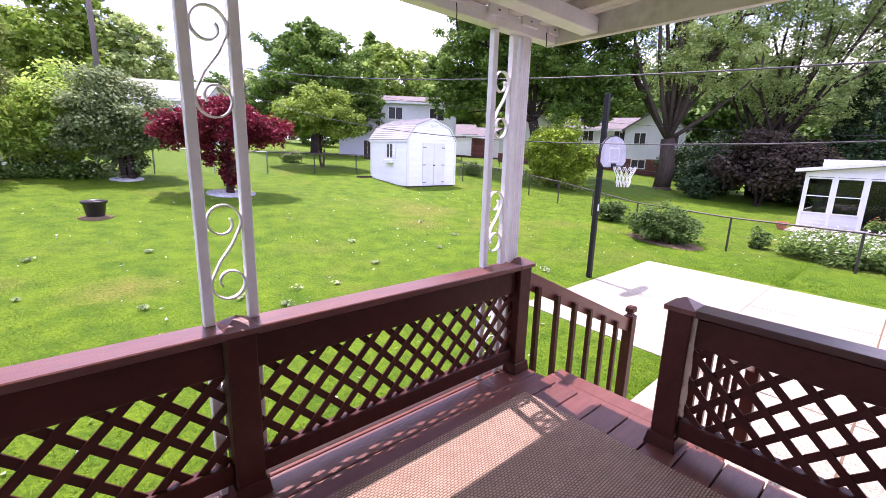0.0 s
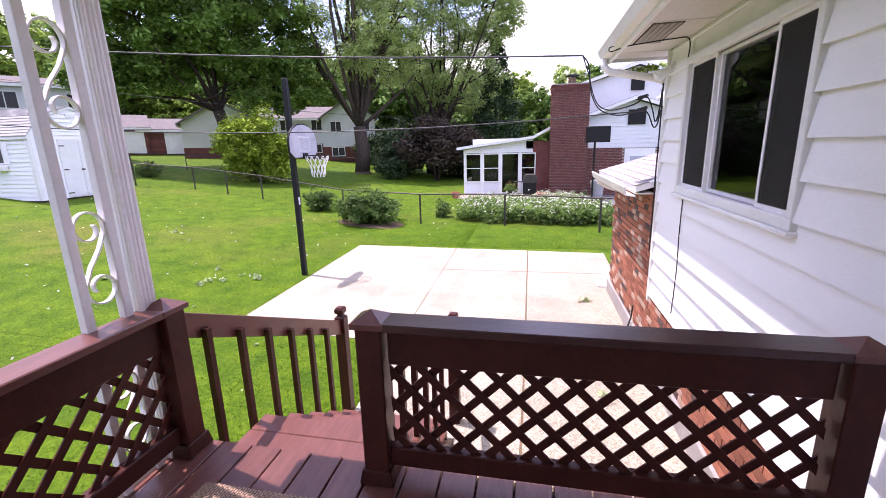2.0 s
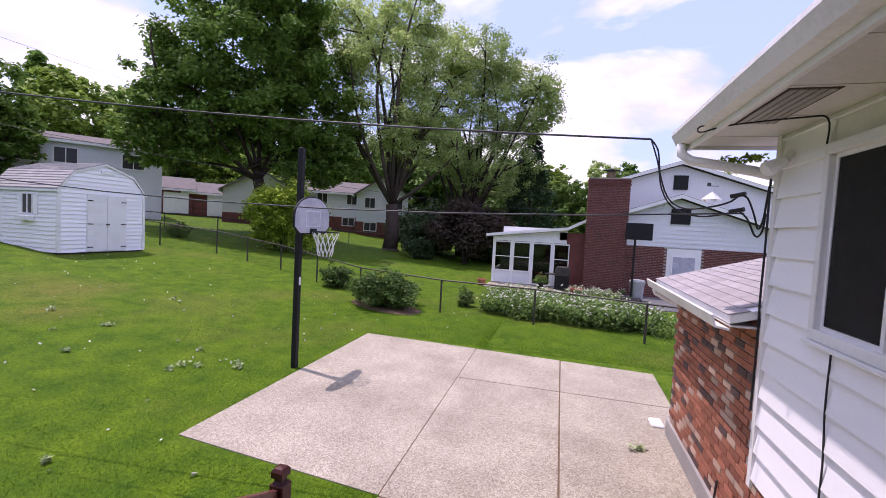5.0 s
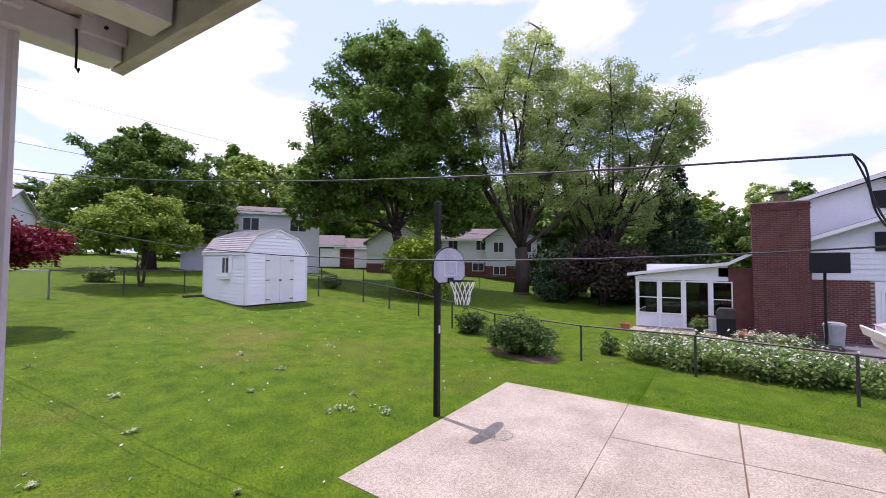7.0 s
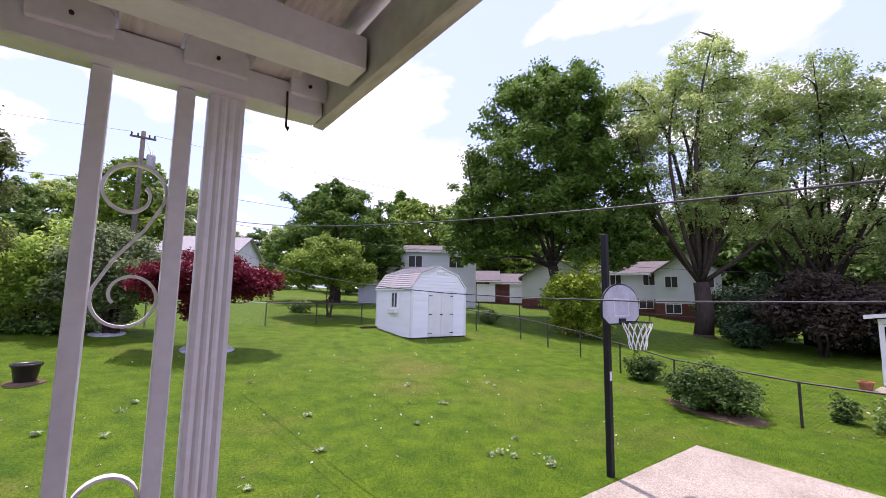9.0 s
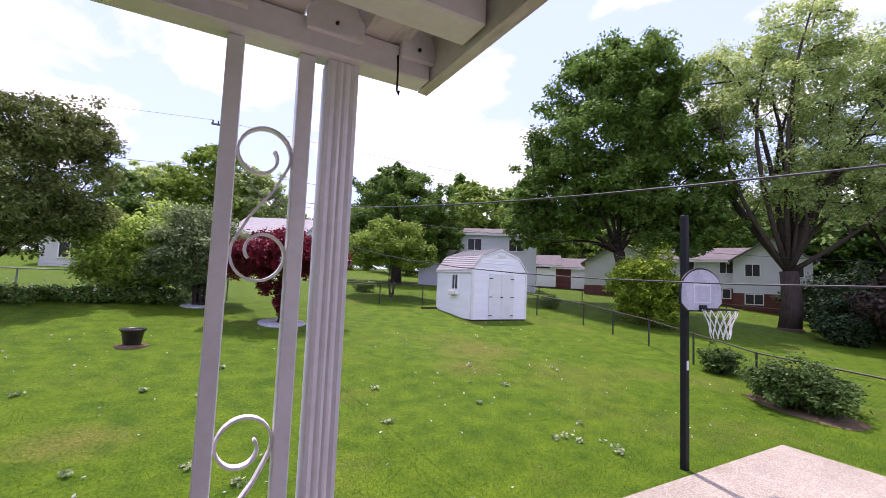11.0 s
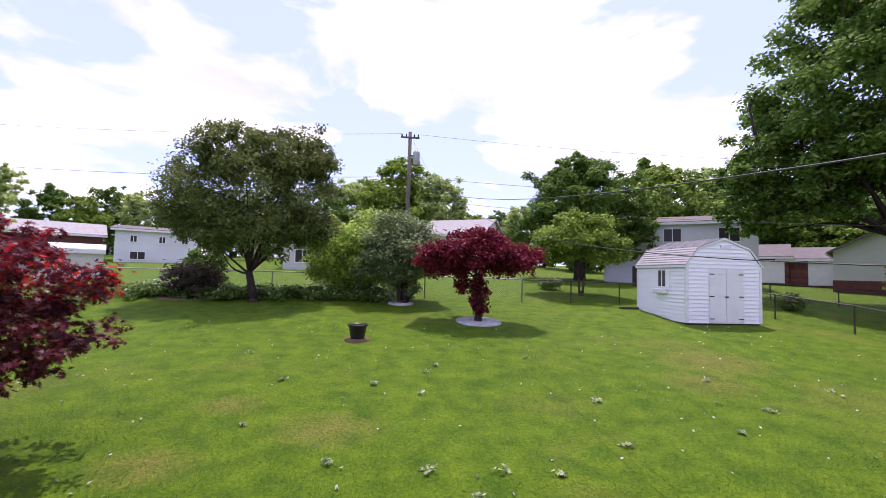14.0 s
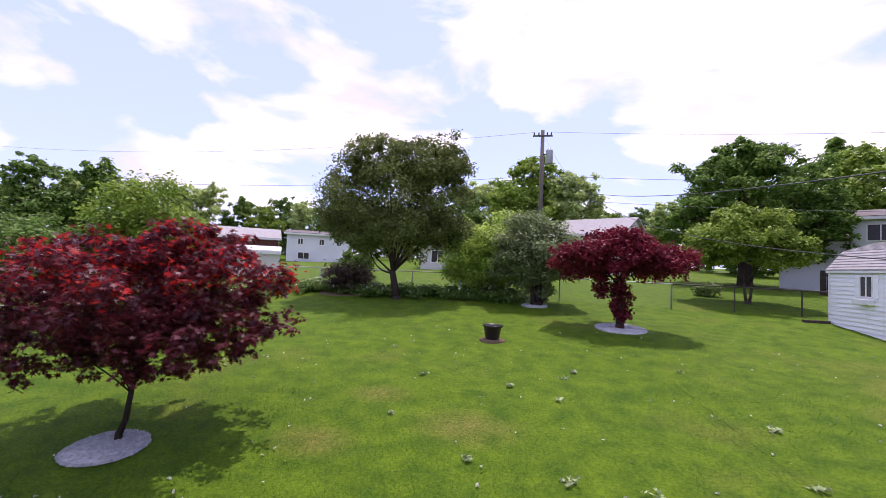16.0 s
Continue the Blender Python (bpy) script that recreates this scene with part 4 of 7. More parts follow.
# ---- garden shed ----
def build_shed():
    X0, X1, Y0, Y1, Z = 12.34, 15.50, 16.85, 20.2, -0.03
    s = thing("garden_shed", ((X0 + X1) / 2, (Y0 + Y1) / 2, Z), "white lap-sided barn shed with double doors", "shed")
    wall_top = Z + 2.31
    base = bmesh.new()
    box(base, (X0 + 0.04, Y0 + 0.04, Z - 0.35), (X1 - 0.04, Y1 - 0.04, Z + 0.06))
    part("skid_base", base, BARK_DARK, s, "dark timber base")
    peak = wall_top + 1.03
    knee = wall_top + 0.66
    gx = [(X0, wall_top), (X0 + 0.52, knee), ((X0 + X1) / 2, peak), (X1 - 0.52, knee), (X1, wall_top)]
    core = bmesh.new()
    prism(core, [(X0 + 0.03, Z + 0.06), (X0 + 0.03, wall_top)] + [(px + (0.03 if px < 13.95 else -0.03), pz - 0.03) for px, pz in gx[1:4]] + [(X1 - 0.03, wall_top), (X1 - 0.03, Z + 0.06)], Y0 + 0.03, Y1 - 0.03, "y")
    part("wall_core", core, SIDING, s)
    step = 0.152
    z = Z + 0.06
    while z < peak - 0.14:
        t = z + step
        def edge(zz):
            if zz <= wall_top:
                return X0, X1
            if zz <= knee:
                d = 0.52 * (zz - wall_top) / (knee - wall_top)
            else:
                d = 0.52 + ((X1 - X0) / 2 - 0.52) * (zz - knee) / (peak - knee)
            return X0 + d + 0.02, X1 - d - 0.02
        a0, b0 = edge(z)
        a1, b1 = edge(min(t, peak - 0.05))
        bm = bmesh.new()
        v = [bm.verts.new(p) for p in ((a0, Y0 - 0.012, z), (b0, Y0 - 0.012, z), (b1, Y0 + 0.02, t), (a1, Y0 + 0.02, t), (a0, Y0 + 0.029, z), (b0, Y0 + 0.029, z), (b1, Y0 + 0.029, t), (a1, Y0 + 0.029, t))]
        for f in ((0, 1, 2, 3), (5, 4, 7, 6), (0, 4, 5, 1), (3, 2, 6, 7), (0, 3, 7, 4), (1, 5, 6, 2)):
            bm.faces.new([v[i] for i in f])
        part("siding_board", bm, SIDING, s)
        if t <= wall_top + 0.01:
            bm = bmesh.new()
            prism(bm, [(X0 - 0.012, z), (X0 + 0.02, t), (X0 + 0.029, t), (X0 + 0.029, z)], Y0 + 0.03, Y1, "y")
            part("siding_board", bm, SIDING, s)
        z = t
    for cx in (X0 - 0.022, X1 - 0.09):
        solid("corner_trim", (cx, Y0 - 0.026, Z + 0.06), (cx + 0.1, Y0 + 0.09, wall_top), WHITE, s)
    solid("corner_trim", (X0 - 0.008, Y1 - 0.09, Z + 0.06), (X0 + 0.09, Y1 + 0.01, wall_top), WHITE, s)
    # gambrel roof
    o = 0.07
    rx = [(X0 - o, wall_top - 0.03), (X0 + 0.50, knee + 0.02), ((X0 + X1) / 2, peak + 0.03), (X1 - 0.50, knee + 0.02), (X1 + o, wall_top - 0.03)]
    for (xa, za), (xb, zb) in zip(rx, rx[1:]):
        n = 7
        for k in range(n):
            p, q = k / n, (k + 1) / n
            if xa < 13.5:
                A, B = (xa + (xb - xa) * p, za + (zb - za) * p), (xa + (xb - xa) * q, za + (zb - za) * q)
            else:
                A, B = (xb + (xa - xb) * p, zb + (za - zb) * p), (xb + (xa - xb) * q, zb + (za - zb) * q)
            bm = bmesh.new()
            prism(bm, [(A[0], A[1] + 0.045), (B[0], B[1] + 0.018), (B[0], B[1]), (A[0], A[1])], Y0 - 0.05, Y1 + 0.06, "y")
            part("shingle_course", bm, SHINGLE_PALE, s)
    for (xa, za), (xb, zb) in zip(rx, rx[1:]):
        bm = bmesh.new()
        prism(bm, [(xa, za - 0.002), (xb, zb - 0.002), (xb, zb - 0.07), (xa, za - 0.07)], Y0 - 0.048, Y0 - 0.02, "y")
        part("rake_trim", bm, WHITE, s)
    solid("eave_trim", (X0 - o, Y0 - 0.03, wall_top - 0.12), (X0 - 0.02, Y1 + 0.04, wall_top - 0.035), WHITE, s)
    # doors
    dx0, dx1 = X0 + 0.92, X0 + 2.36
    mid = (dx0 + dx1) / 2
    for a, b in ((dx0, mid - 0.006), (mid + 0.006, dx1)):
        d = solid("door", (a, Y0 - 0.045, Z + 0.09), (b, Y0 + 0.0, Z + 2.17), WHITE, s, bevel=0.006)
        hx = a if a == dx0 else b - 0.2
        for hz in (0.22, 1.08, 1.94):
            solid("hinge", (hx, Y0 - 0.056, Z + hz), (hx + 0.2, Y0 - 0.046, Z + hz + 0.035), BLACK_METAL, d, "black strap hinge")
    solid("latch", (mid - 0.06, Y0 - 0.066, Z + 1.06), (mid + 0.07, Y0 - 0.046, Z + 1.11), BLACK_METAL, s, "black latch")
    solid("gable_vent", (mid - 0.22, Y0 - 0.03, wall_top + 0.68), (mid + 0.22, Y0 + 0.005, wall_top + 0.80), WHITE, s, "white louvred gable vent")
    # side window with shutters and flower box
    wy, wz = 18.35, Z + 1.41
    solid("pane", (X0 - 0.018, wy - 0.26, wz), (X0 + 0.006, wy + 0.26, wz + 0.66), ROOM_DARK, s, "dark window pane")
    for a in (-0.29, -0.025, 0.24):
        solid("window_frame", (X0 - 0.035, wy + a, wz - 0.04), (X0 - 0.018, wy + a + 0.05, wz + 0.70), WHITE, s)
    for a in (-0.04, 0.66):
        solid("window_frame", (X0 - 0.036, wy - 0.24, wz + a), (X0 - 0.017, wy + 0.24, wz + a + 0.04), WHITE, s)
    for a in (-0.50, 0.30):
        solid("shutter", (X0 - 0.032, wy + a, wz - 0.05), (X0 - 0.002, wy + a + 0.2, wz + 0.71), SIDING, s, "pale shutter", bevel=0.004)
    solid("flower_box", (X0 - 0.2, wy - 0.34, wz - 0.28), (X0 - 0.004, wy + 0.34, wz - 0.1), WHITE, s, "white flower box", bevel=0.01)


build_shed()


# ---- trees and shrubs ----
def leaf_cloud(rng, centers, radii, count, size, spread=1.0, droop=0.25, star=False):
    """Leaves scattered in small clumps: corners of separate leaf faces."""
    k = len(centers)
    share = radii ** 1.6
    pick = rng.choice(k, count, p=share / share.sum())
    d = rng.normal(size=(count, 3))
    d /= np.linalg.norm(d, axis=1)[:, None]
    r = rng.random(count) ** 0.5 * (0.78 + 0.55 * rng.random(count) ** 2)
    pos = centers[pick] + d * (r * radii[pick] * spread)[:, None] * np.array([1, 1, 0.72])
    n = rng.normal(size=(count, 3)) * 0.55 + d * 0.5 + np.array([0, 0.15, 0.9])
    n /= np.linalg.norm(n, axis=1)[:, None]
    u = np.cross(n, rng.normal(size=(count, 3)))
    u[:, 2] -= droop
    u -= n * np.sum(u * n, axis=1)[:, None]
    u /= np.linalg.norm(u, axis=1)[:, None]
    w = np.cross(n, u)
    s = size * (0.65 + 0.7 * rng.random(count))
    if star:
        outline = []
        for i in range(14):
            a = math.tau * i / 14
            rad = (1.0 if i % 2 == 0 else 0.3) * (1.0 if i != 0 else 0.6)
            outline.append((math.cos(a) * rad * 0.6, math.sin(a) * rad * 0.6))
    else:
        outline = [(-0.55, 0.0), (0.0, 0.34), (0.6, 0.0), (0.0, -0.34)]
    corners = [pos + (u * a + w * b) * s[:, None] for a, b in outline]
    return np.stack(corners, axis=1)


def clump_centers(rng, blobs, per, tight=1.0):
    """Clump middles near the skin of a crown made of ellipsoids (centre, radii)."""
    out, rad = [], []
    for c, r in blobs:
        c, r = np.array(c, float), np.array(r, float)
        for _ in range(per):
            d = rng.normal(size=3)
            d /= np.linalg.norm(d)
            lump = 1 + 0.16 * noise.noise(Vector(d * 2.3 + c * 0.11)) + 0.1 * rng.normal()
            out.append(c + d * r * (0.42 + 0.58 * rng.random() ** 0.5) * lump)
            rad.append(float(np.prod(r)) ** (1 / 3) * tight * (0.17 + 0.16 * rng.random()))
    return np.array(out), np.array(rad)


def limb(bm, rng, a, b, r0, r1, bend=0.12, sides=6, steps=5):
    a, b = Vector(a), Vector(b)
    d = b - a
    side = Vector(rng.normal(size=3)) * d.length * bend
    lift = Vector((0, 0, d.length * 0.10))
    pts = []
    for i in range(steps + 1):
        t = i / steps
        pts.append(a + d * t + (side + lift) * math.sin(t * math.pi) * (1 - 0.4 * t))
    tube(bm, pts, r0, sides, r1)
    return pts


def tree(name, at, label, category, blobs, leaf_mat, leaves, leaf_size, trunk=0.3, fork=2.5, stems=1, per=40, bark=BARK, seed=1, limbs=34, lean=(0, 0),
         spread=1.0, group="", star=False, droop=0.25, extra=None, tight=1.0, shoots=0):
    """A tapered trunk that forks, limbs that reach into the crown, and a crown of separate leaves."""
    rng = np.random.default_rng(seed)
    x, y = at[:2]
    g = at[2] if len(at) > 2 else ground_z(x, y)
    t = thing(name, (x, y, g), label, category, group)
    centers, radii = clump_centers(rng, blobs, per, tight)
    if shoots:
        # slender clumps one above another, rising out of the upper crown
        high = centers[centers[:, 2] > np.percentile(centers[:, 2], 55)]
        stack = [high[rng.integers(len(high))] + np.array([0.03 * q, 0, 0.17 * q]) for _ in range(shoots) for q in range(5)]
        centers, radii = np.vstack([centers, stack]), np.concatenate([radii, np.full(len(stack), 0.2)])
    bm = bmesh.new()
    tops = []
    for s in range(stems):
        a = math.tau * s / max(stems, 1) + seed
        foot = Vector((x, y, g - 0.15)) + (Vector((math.cos(a), math.sin(a), 0)) * trunk * 0.8 if stems > 1 else Vector())
        top = Vector((x + lean[0], y + lean[1], g + fork)) + (Vector((math.cos(a), math.sin(a), 0)) * fork * 0.22 if stems > 1 else Vector())
        pts = [foot, foot + Vector((0, 0, 0.25)), foot.lerp(top, 0.5) + Vector(rng.normal(size=3)) * fork * 0.02, top]
        rs = trunk / max(1, stems) ** 0.4
        tube(bm, [foot, foot + Vector((0, 0, 0.3))], rs * 1.45, 9, rs * 1.05)
        tube(bm, pts[1:], rs * 1.05, 9, rs * 0.8)
        tops.append((top, rs * 0.8))
    part("trunk", bm, bark, t, smooth=True)
    bm = bmesh.new()
    order = rng.permutation(len(centers))[:limbs]
    main = []
    for i, k in enumerate(order):
        c = Vector(centers[k])
        if i < max(4, limbs // 5):
            top, rs = tops[i % len(tops)]
            main += limb(bm, rng, top - Vector((0, 0, 0.1)), c, rs * 0.36, rs * 0.07, 0.10, 7, 7)[2:]
        else:
            below = [p for p in main if p.z < c.z + 0.2] or main
            near = min(below, key=lambda p: (p - c).length)
            limb(bm, rng, near, c, trunk * 0.16, trunk * 0.035, 0.12, 5, 5)
    part("branchwork", bm, bark, t, smooth=True)
    ob = new("crown", raw_mesh("crown", leaf_cloud(rng, centers, radii, leaves, leaf_size, spread * 1.5, droop, star), 4, leaf_mat))
    under(ob, t)
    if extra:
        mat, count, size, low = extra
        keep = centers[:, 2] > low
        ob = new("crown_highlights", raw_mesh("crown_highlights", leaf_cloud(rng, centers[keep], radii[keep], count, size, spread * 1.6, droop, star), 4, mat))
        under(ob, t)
    return t


def shrub(name, at, label, category, r, h, leaf_mat, leaves, size, seed=1, group="", flower=None, stems=BARK_DARK):
    """A rounded bush of short stems and leaves down to the ground."""
    rng = np.random.default_rng(seed)
    x, y = at
    g = ground_z(x, y)
    t = thing(name, (x, y, g), label, category, group)
    bm = bmesh.new()
    for k in range(7):
        a = math.tau * k / 7
        tube(bm, [(x + 0.06 * math.cos(a), y + 0.06 * math.sin(a), g - 0.05), (x + 0.25 * r * math.cos(a), y + 0.25 * r * math.sin(a), g + h * 0.35), (x + 0.55 * r * math.cos(a + 0.3), y + 0.55 * r * math.sin(a + 0.3), g + h * 0.75)], 0.03, 5, 0.008)
    part("stem_cluster", bm, stems, t)
    blobs = [((x, y, g + h * 0.5), (r, r, h * 0.5))]
    for k in range(5):
        a = math.tau * k / 5 + seed
        blobs.append(((x + 0.45 * r * math.cos(a), y + 0.45 * r * math.sin(a), g + h * (0.36 + 0.2 * rng.random())), (r * 0.6, r * 0.6, h * 0.38)))
    centers, radii = clump_centers(rng, blobs, 26)
    centers[:, 2] = np.maximum(centers[:, 2], g + 0.05)
    ob = new("foliage", raw_mesh("foliage", leaf_cloud(rng, centers, radii, leaves, size, 1.5), 4, leaf_mat))
    under(ob, t)
    if flower:
        mat, count, fs = flower
        top = centers[centers[:, 2] > g + h * 0.45]
        ob = new("blossom", raw_mesh("blossom", leaf_cloud(rng, top, radii[:len(top)] * 1.0, count, fs, 1.6), 4, mat))
        under(ob, t)
    return t


# large trees to the east
tree("maple_tree", (27.7, 20.3), "large dark green maple with a broad dense crown", "tree",
     [((26.6, 21.2, 12.5), (5.6, 5.6, 6.6)), ((24.2, 23.2, 8.5), (3.6, 3.6, 3.6)), ((29.0, 18.6, 9.0), (4.2, 4.2, 4.5)), ((27.4, 20.0, 16.0), (3.6, 3.6, 3.4)), ((22.6, 24.8, 6.3), (2.2, 2.2, 1.8)), ((29.6, 17.0, 6.0), (2.6, 2.6, 2.0))],
     LEAF_MAPLE, 120000, 0.24, 0.46, 4.0, per=170, tight=0.44, bark=BARK_DARK, seed=3, limbs=60, lean=(-0.6, 0.5))
tree("silver_maple_tree", (33.0, 13.15), "tall airy silver maple with several upright limbs", "tree",
     [((33.0, 13.8, 12.5), (4.2, 4.2, 6.0)), ((31.6, 16.0, 15.2), (2.8, 2.8, 3.6)), ((34.4, 10.6, 13.0), (3.2, 3.2, 5.0)), ((33.2, 12.4, 18.0), (2.6, 2.6, 2.6)), ((33.6, 11.6, 8.2), (3.4, 3.4, 2.2))],
     LEAF_SILVER, 62000, 0.175, 0.58, 3.6, per=170, tight=0.46, seed=5, limbs=100, spread=1.1)
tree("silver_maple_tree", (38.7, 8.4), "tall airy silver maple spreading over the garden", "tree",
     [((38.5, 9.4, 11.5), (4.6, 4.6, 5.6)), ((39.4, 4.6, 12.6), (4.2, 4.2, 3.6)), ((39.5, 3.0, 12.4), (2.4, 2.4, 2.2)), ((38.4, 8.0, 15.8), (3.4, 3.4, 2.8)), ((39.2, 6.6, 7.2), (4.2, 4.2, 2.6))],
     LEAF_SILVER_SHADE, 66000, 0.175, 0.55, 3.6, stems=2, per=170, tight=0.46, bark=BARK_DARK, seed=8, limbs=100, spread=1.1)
tree("dark_bush_tree", (32.9, 7.1), "low bronze-leaved ornamental tree", "tree",
     [((32.9, 7.1, 1.7), (2.9, 2.9, 1.9)), ((33.2, 5.2, 1.5), (1.6, 1.6, 1.4))], LEAF_BRONZE, 13000, 0.22, 0.16, 1.2, per=40, bark=BARK_DARK, seed=11, limbs=20, stems=3)
shrub("yew_bush", (36.2, 10.8), "dark green bush under the tall trees", "bush", 2.2, 3.2, LEAF_CONIFER, 9000, 0.2, 12)
shrub("yew_bush", (31.0, 10.0), "dark green bush under the tall trees", "bush", 1.1, 1.5, LEAF_CONIFER, 5000, 0.16, 13)
shrub("yew_bush", (36.6, 4.2), "dark green bush under the tall trees", "bush", 2.4, 3.0, LEAF_CONIFER, 9000, 0.2, 14)
shrub("yew_bush", (40.0, 12.5), "dark green bush under the tall trees", "bush", 2.6, 4.2, LEAF_CONIFER, 10000, 0.22, 16)
shrub("yew_bush", (38.3, 6.0), "dark green bush under the tall trees", "bush", 2.6, 4.0, LEAF_CONIFER, 10000, 0.22, 17)
shrub("yew_bush", (43.5, 15.5), "dark green bush under the tall trees", "bush", 2.2, 3.0, LEAF_CONIFER, 9000, 0.22, 18)
shrub("golden_bush", (22.8, 15.3), "rounded yellow-green golden bush", "bush", 2.0, 3.9, LEAF_YELLOW, 26000, 0.14, 15)


def conifer(at, height, r, label, seed):
    rng = np.random.default_rng(seed)
    x, y = at
    g = ground_z(x, y)
    t = thing("conifer_tree", (x, y, g), label, "tree")
    bm = bmesh.new()
    tube(bm, [(x, y, g - 0.1), (x, y, g + height)], 0.22, 7, 0.02)
    part("trunk", bm, BARK_DARK, t)
    centers, radii = [], []
    for k in range(230):
        f = (k + 0.5) / 230
        rr = r * (1 - f) ** 0.75 * (0.5 + 0.5 * rng.random())
        a = rng.random() * math.tau
        centers.append((x + rr * math.cos(a), y + rr * math.sin(a), g + 0.6 + f * (height - 0.6)))
        radii.append(0.55 * (1 - f) + 0.25)
    ob = new("crown", raw_mesh("crown", leaf_cloud(rng, np.array(centers), np.array(radii), 16000, 0.24, 1.3, 0.6), 4, LEAF_CONIFER))
    under(ob, t)


conifer((41.5, 3.25), 12.3, 3.0, "tall dark conifer beside the neighbouring house", 21)

# trees of our garden
tree("spreading_maple_tree", (17.1, 37.0), "broad dark green maple with domed crown", "tree",
     [((17.1, 36.8, 7.2), (5.0, 5.0, 4.0)), ((13.9, 37.6, 5.7), (2.5, 2.5, 2.2)), ((20.1, 35.4, 5.8), (2.6, 2.6, 2.3)), ((16.6, 36.5, 10.4), (2.7, 2.7, 1.6))],
     LEAF_MAPLE, 80000, 0.22, 0.5, 2.2, per=220, tight=0.38, bark=BARK_DARK, seed=24, limbs=30)
tree("dogwood_tree", (11.4, 24.1), "low spreading dogwood in fresh green leaf", "tree",
     [((11.2, 24.0, 3.75), (2.3, 2.2, 1.0)), ((9.9, 24.3, 3.05), (1.25, 1.3, 0.6)), ((12.6, 23.6, 3.15), (1.25, 1.3, 0.65)), ((11.0, 23.8, 4.6), (1.2, 1.2, 0.6))],
     LEAF_LIGHT, 32000, 0.14, 0.11, 1.0, stems=4, per=60, tight=0.85, seed=27, limbs=34)
tree("apple_tree", (-4.56, 20.1), "olive green apple tree with upright shoots", "tree",
     [((-4.82, 20.2, 5.03), (2.84, 2.62, 2.1)), ((-3.02, 20.6, 5.03), (1.99, 1.99, 1.99)), ((-6.73, 20.0, 4.71), (1.78, 1.78, 1.89)), ((-3.76, 20.4, 6.53), (1.68, 1.68, 1.16)), ((-5.88, 20.1, 6.53), (1.37, 1.37, 1.16)), ((-2.49, 20.7, 6.31), (0.95, 0.95, 0.95)), ((-4.61, 20.2, 3.21), (2.42, 2.31, 1.05)), ((-6.41, 20.1, 3.42), (1.47, 1.47, 0.95)), ((-2.92, 20.5, 3.53), (1.58, 1.58, 0.95))],
     LEAF_OLIVE, 88000, 0.105, 0.17, 1.25, per=110, tight=0.6, bark=BARK_DARK, seed=31, limbs=70, lean=(-0.25, 0.0), droop=-0.6, shoots=14)
shrub("mock_orange_bush", (-0.9, 22.5), "tall light green shrub by the fence", "bush", 2.3, 4.0, LEAF_FRESH, 26000, 0.14, 33)
tree("lilac_bush", (1.6, 20.45), "grey-green lilac with dark stems", "bush",
     [((1.5, 20.5, 2.8), (1.75, 1.6, 1.4)), ((0.7, 20.3, 2.3), (1.1, 1.1, 1.1)), ((2.4, 20.5, 2.4), (1.1, 1.1, 1.1)), ((1.6, 20.4, 1.3), (0.75, 0.75, 0.9))],
     LEAF_LILAC, 26000, 0.115, 0.2, 0.9, stems=4, per=36, bark=BARK_DARK, seed=35, limbs=26)
tree("purple_plum_tree", (4.22, 16.75), "purple-red plum tree standing in a ring of white stone", "tree",
     [((4.1, 16.8, 2.5), (1.7, 1.5, 0.62)), ((2.95, 17.0, 2.2), (1.0, 1.0, 0.55)), ((5.45, 16.5, 2.2), (1.0, 1.0, 0.55)), ((4.2, 16.75, 2.95), (0.85, 0.85, 0.36)), ((4.25, 16.75, 1.0), (0.34, 0.34, 0.95)), ((3.6, 16.85, 1.45), (0.26, 0.26, 0.55))],
     LEAF_RED, 26000, 0.10, 0.13, 1.5, per=120, tight=0.85, bark=BARK_DARK, seed=37, limbs=34)
# Clumps above a set height get extra leaves in a brighter scarlet.
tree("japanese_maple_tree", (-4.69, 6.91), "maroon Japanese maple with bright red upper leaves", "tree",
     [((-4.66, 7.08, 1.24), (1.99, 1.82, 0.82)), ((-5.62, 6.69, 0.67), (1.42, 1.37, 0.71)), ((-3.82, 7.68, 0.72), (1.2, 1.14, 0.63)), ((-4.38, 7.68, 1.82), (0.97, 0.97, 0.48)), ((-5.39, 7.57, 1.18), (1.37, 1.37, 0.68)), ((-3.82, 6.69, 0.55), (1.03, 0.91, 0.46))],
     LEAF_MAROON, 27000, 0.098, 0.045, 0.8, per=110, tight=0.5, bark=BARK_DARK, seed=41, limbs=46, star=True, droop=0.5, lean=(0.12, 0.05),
     extra=(leaf("scarlet_upper_leaf", (0.62, 0.040, 0.026), (0.38, 0.022, 0.02), vary=0.3, trans=0.5), 3400, 0.095, 1.2))
tree("linden_tree", (-20.35, 22.6), "bright green young tree beyond the fence", "tree",
     [((-20.3, 22.6, 3.95), (3.0, 3.0, 2.2)), ((-21.2, 22.0, 2.85), (2.2, 2.2, 1.4)), ((-19.2, 23.4, 3.15), (2.0, 2.0, 1.5))], LEAF_LIGHT, 16000, 0.2, 0.16, 1.4, per=36, seed=43, limbs=24)
shrub("spruce_bush", (-28.5, 22.0), "dark green shrub beyond the fence", "bush", 2.6, 3.6, LEAF_MID, 9000, 0.24, 44)
shrub("spruce_bush", (-24.5, 20.5), "dark green shrub beyond the fence", "bush", 2.4, 3.0, LEAF_MID, 9000, 0.22, 46)
shrub("viburnum_bush", (-7.3, 21.0), "brownish shrub in the flower bed", "bush", 1.15, 1.5, LEAF_BRONZE, 5000, 0.11, 47)
shrub("viburnum_bush", (-7.4, 22.2), "green leafy shrub in the flower bed", "bush", 0.9, 2.2, LEAF_MID, 5000, 0.14, 48)
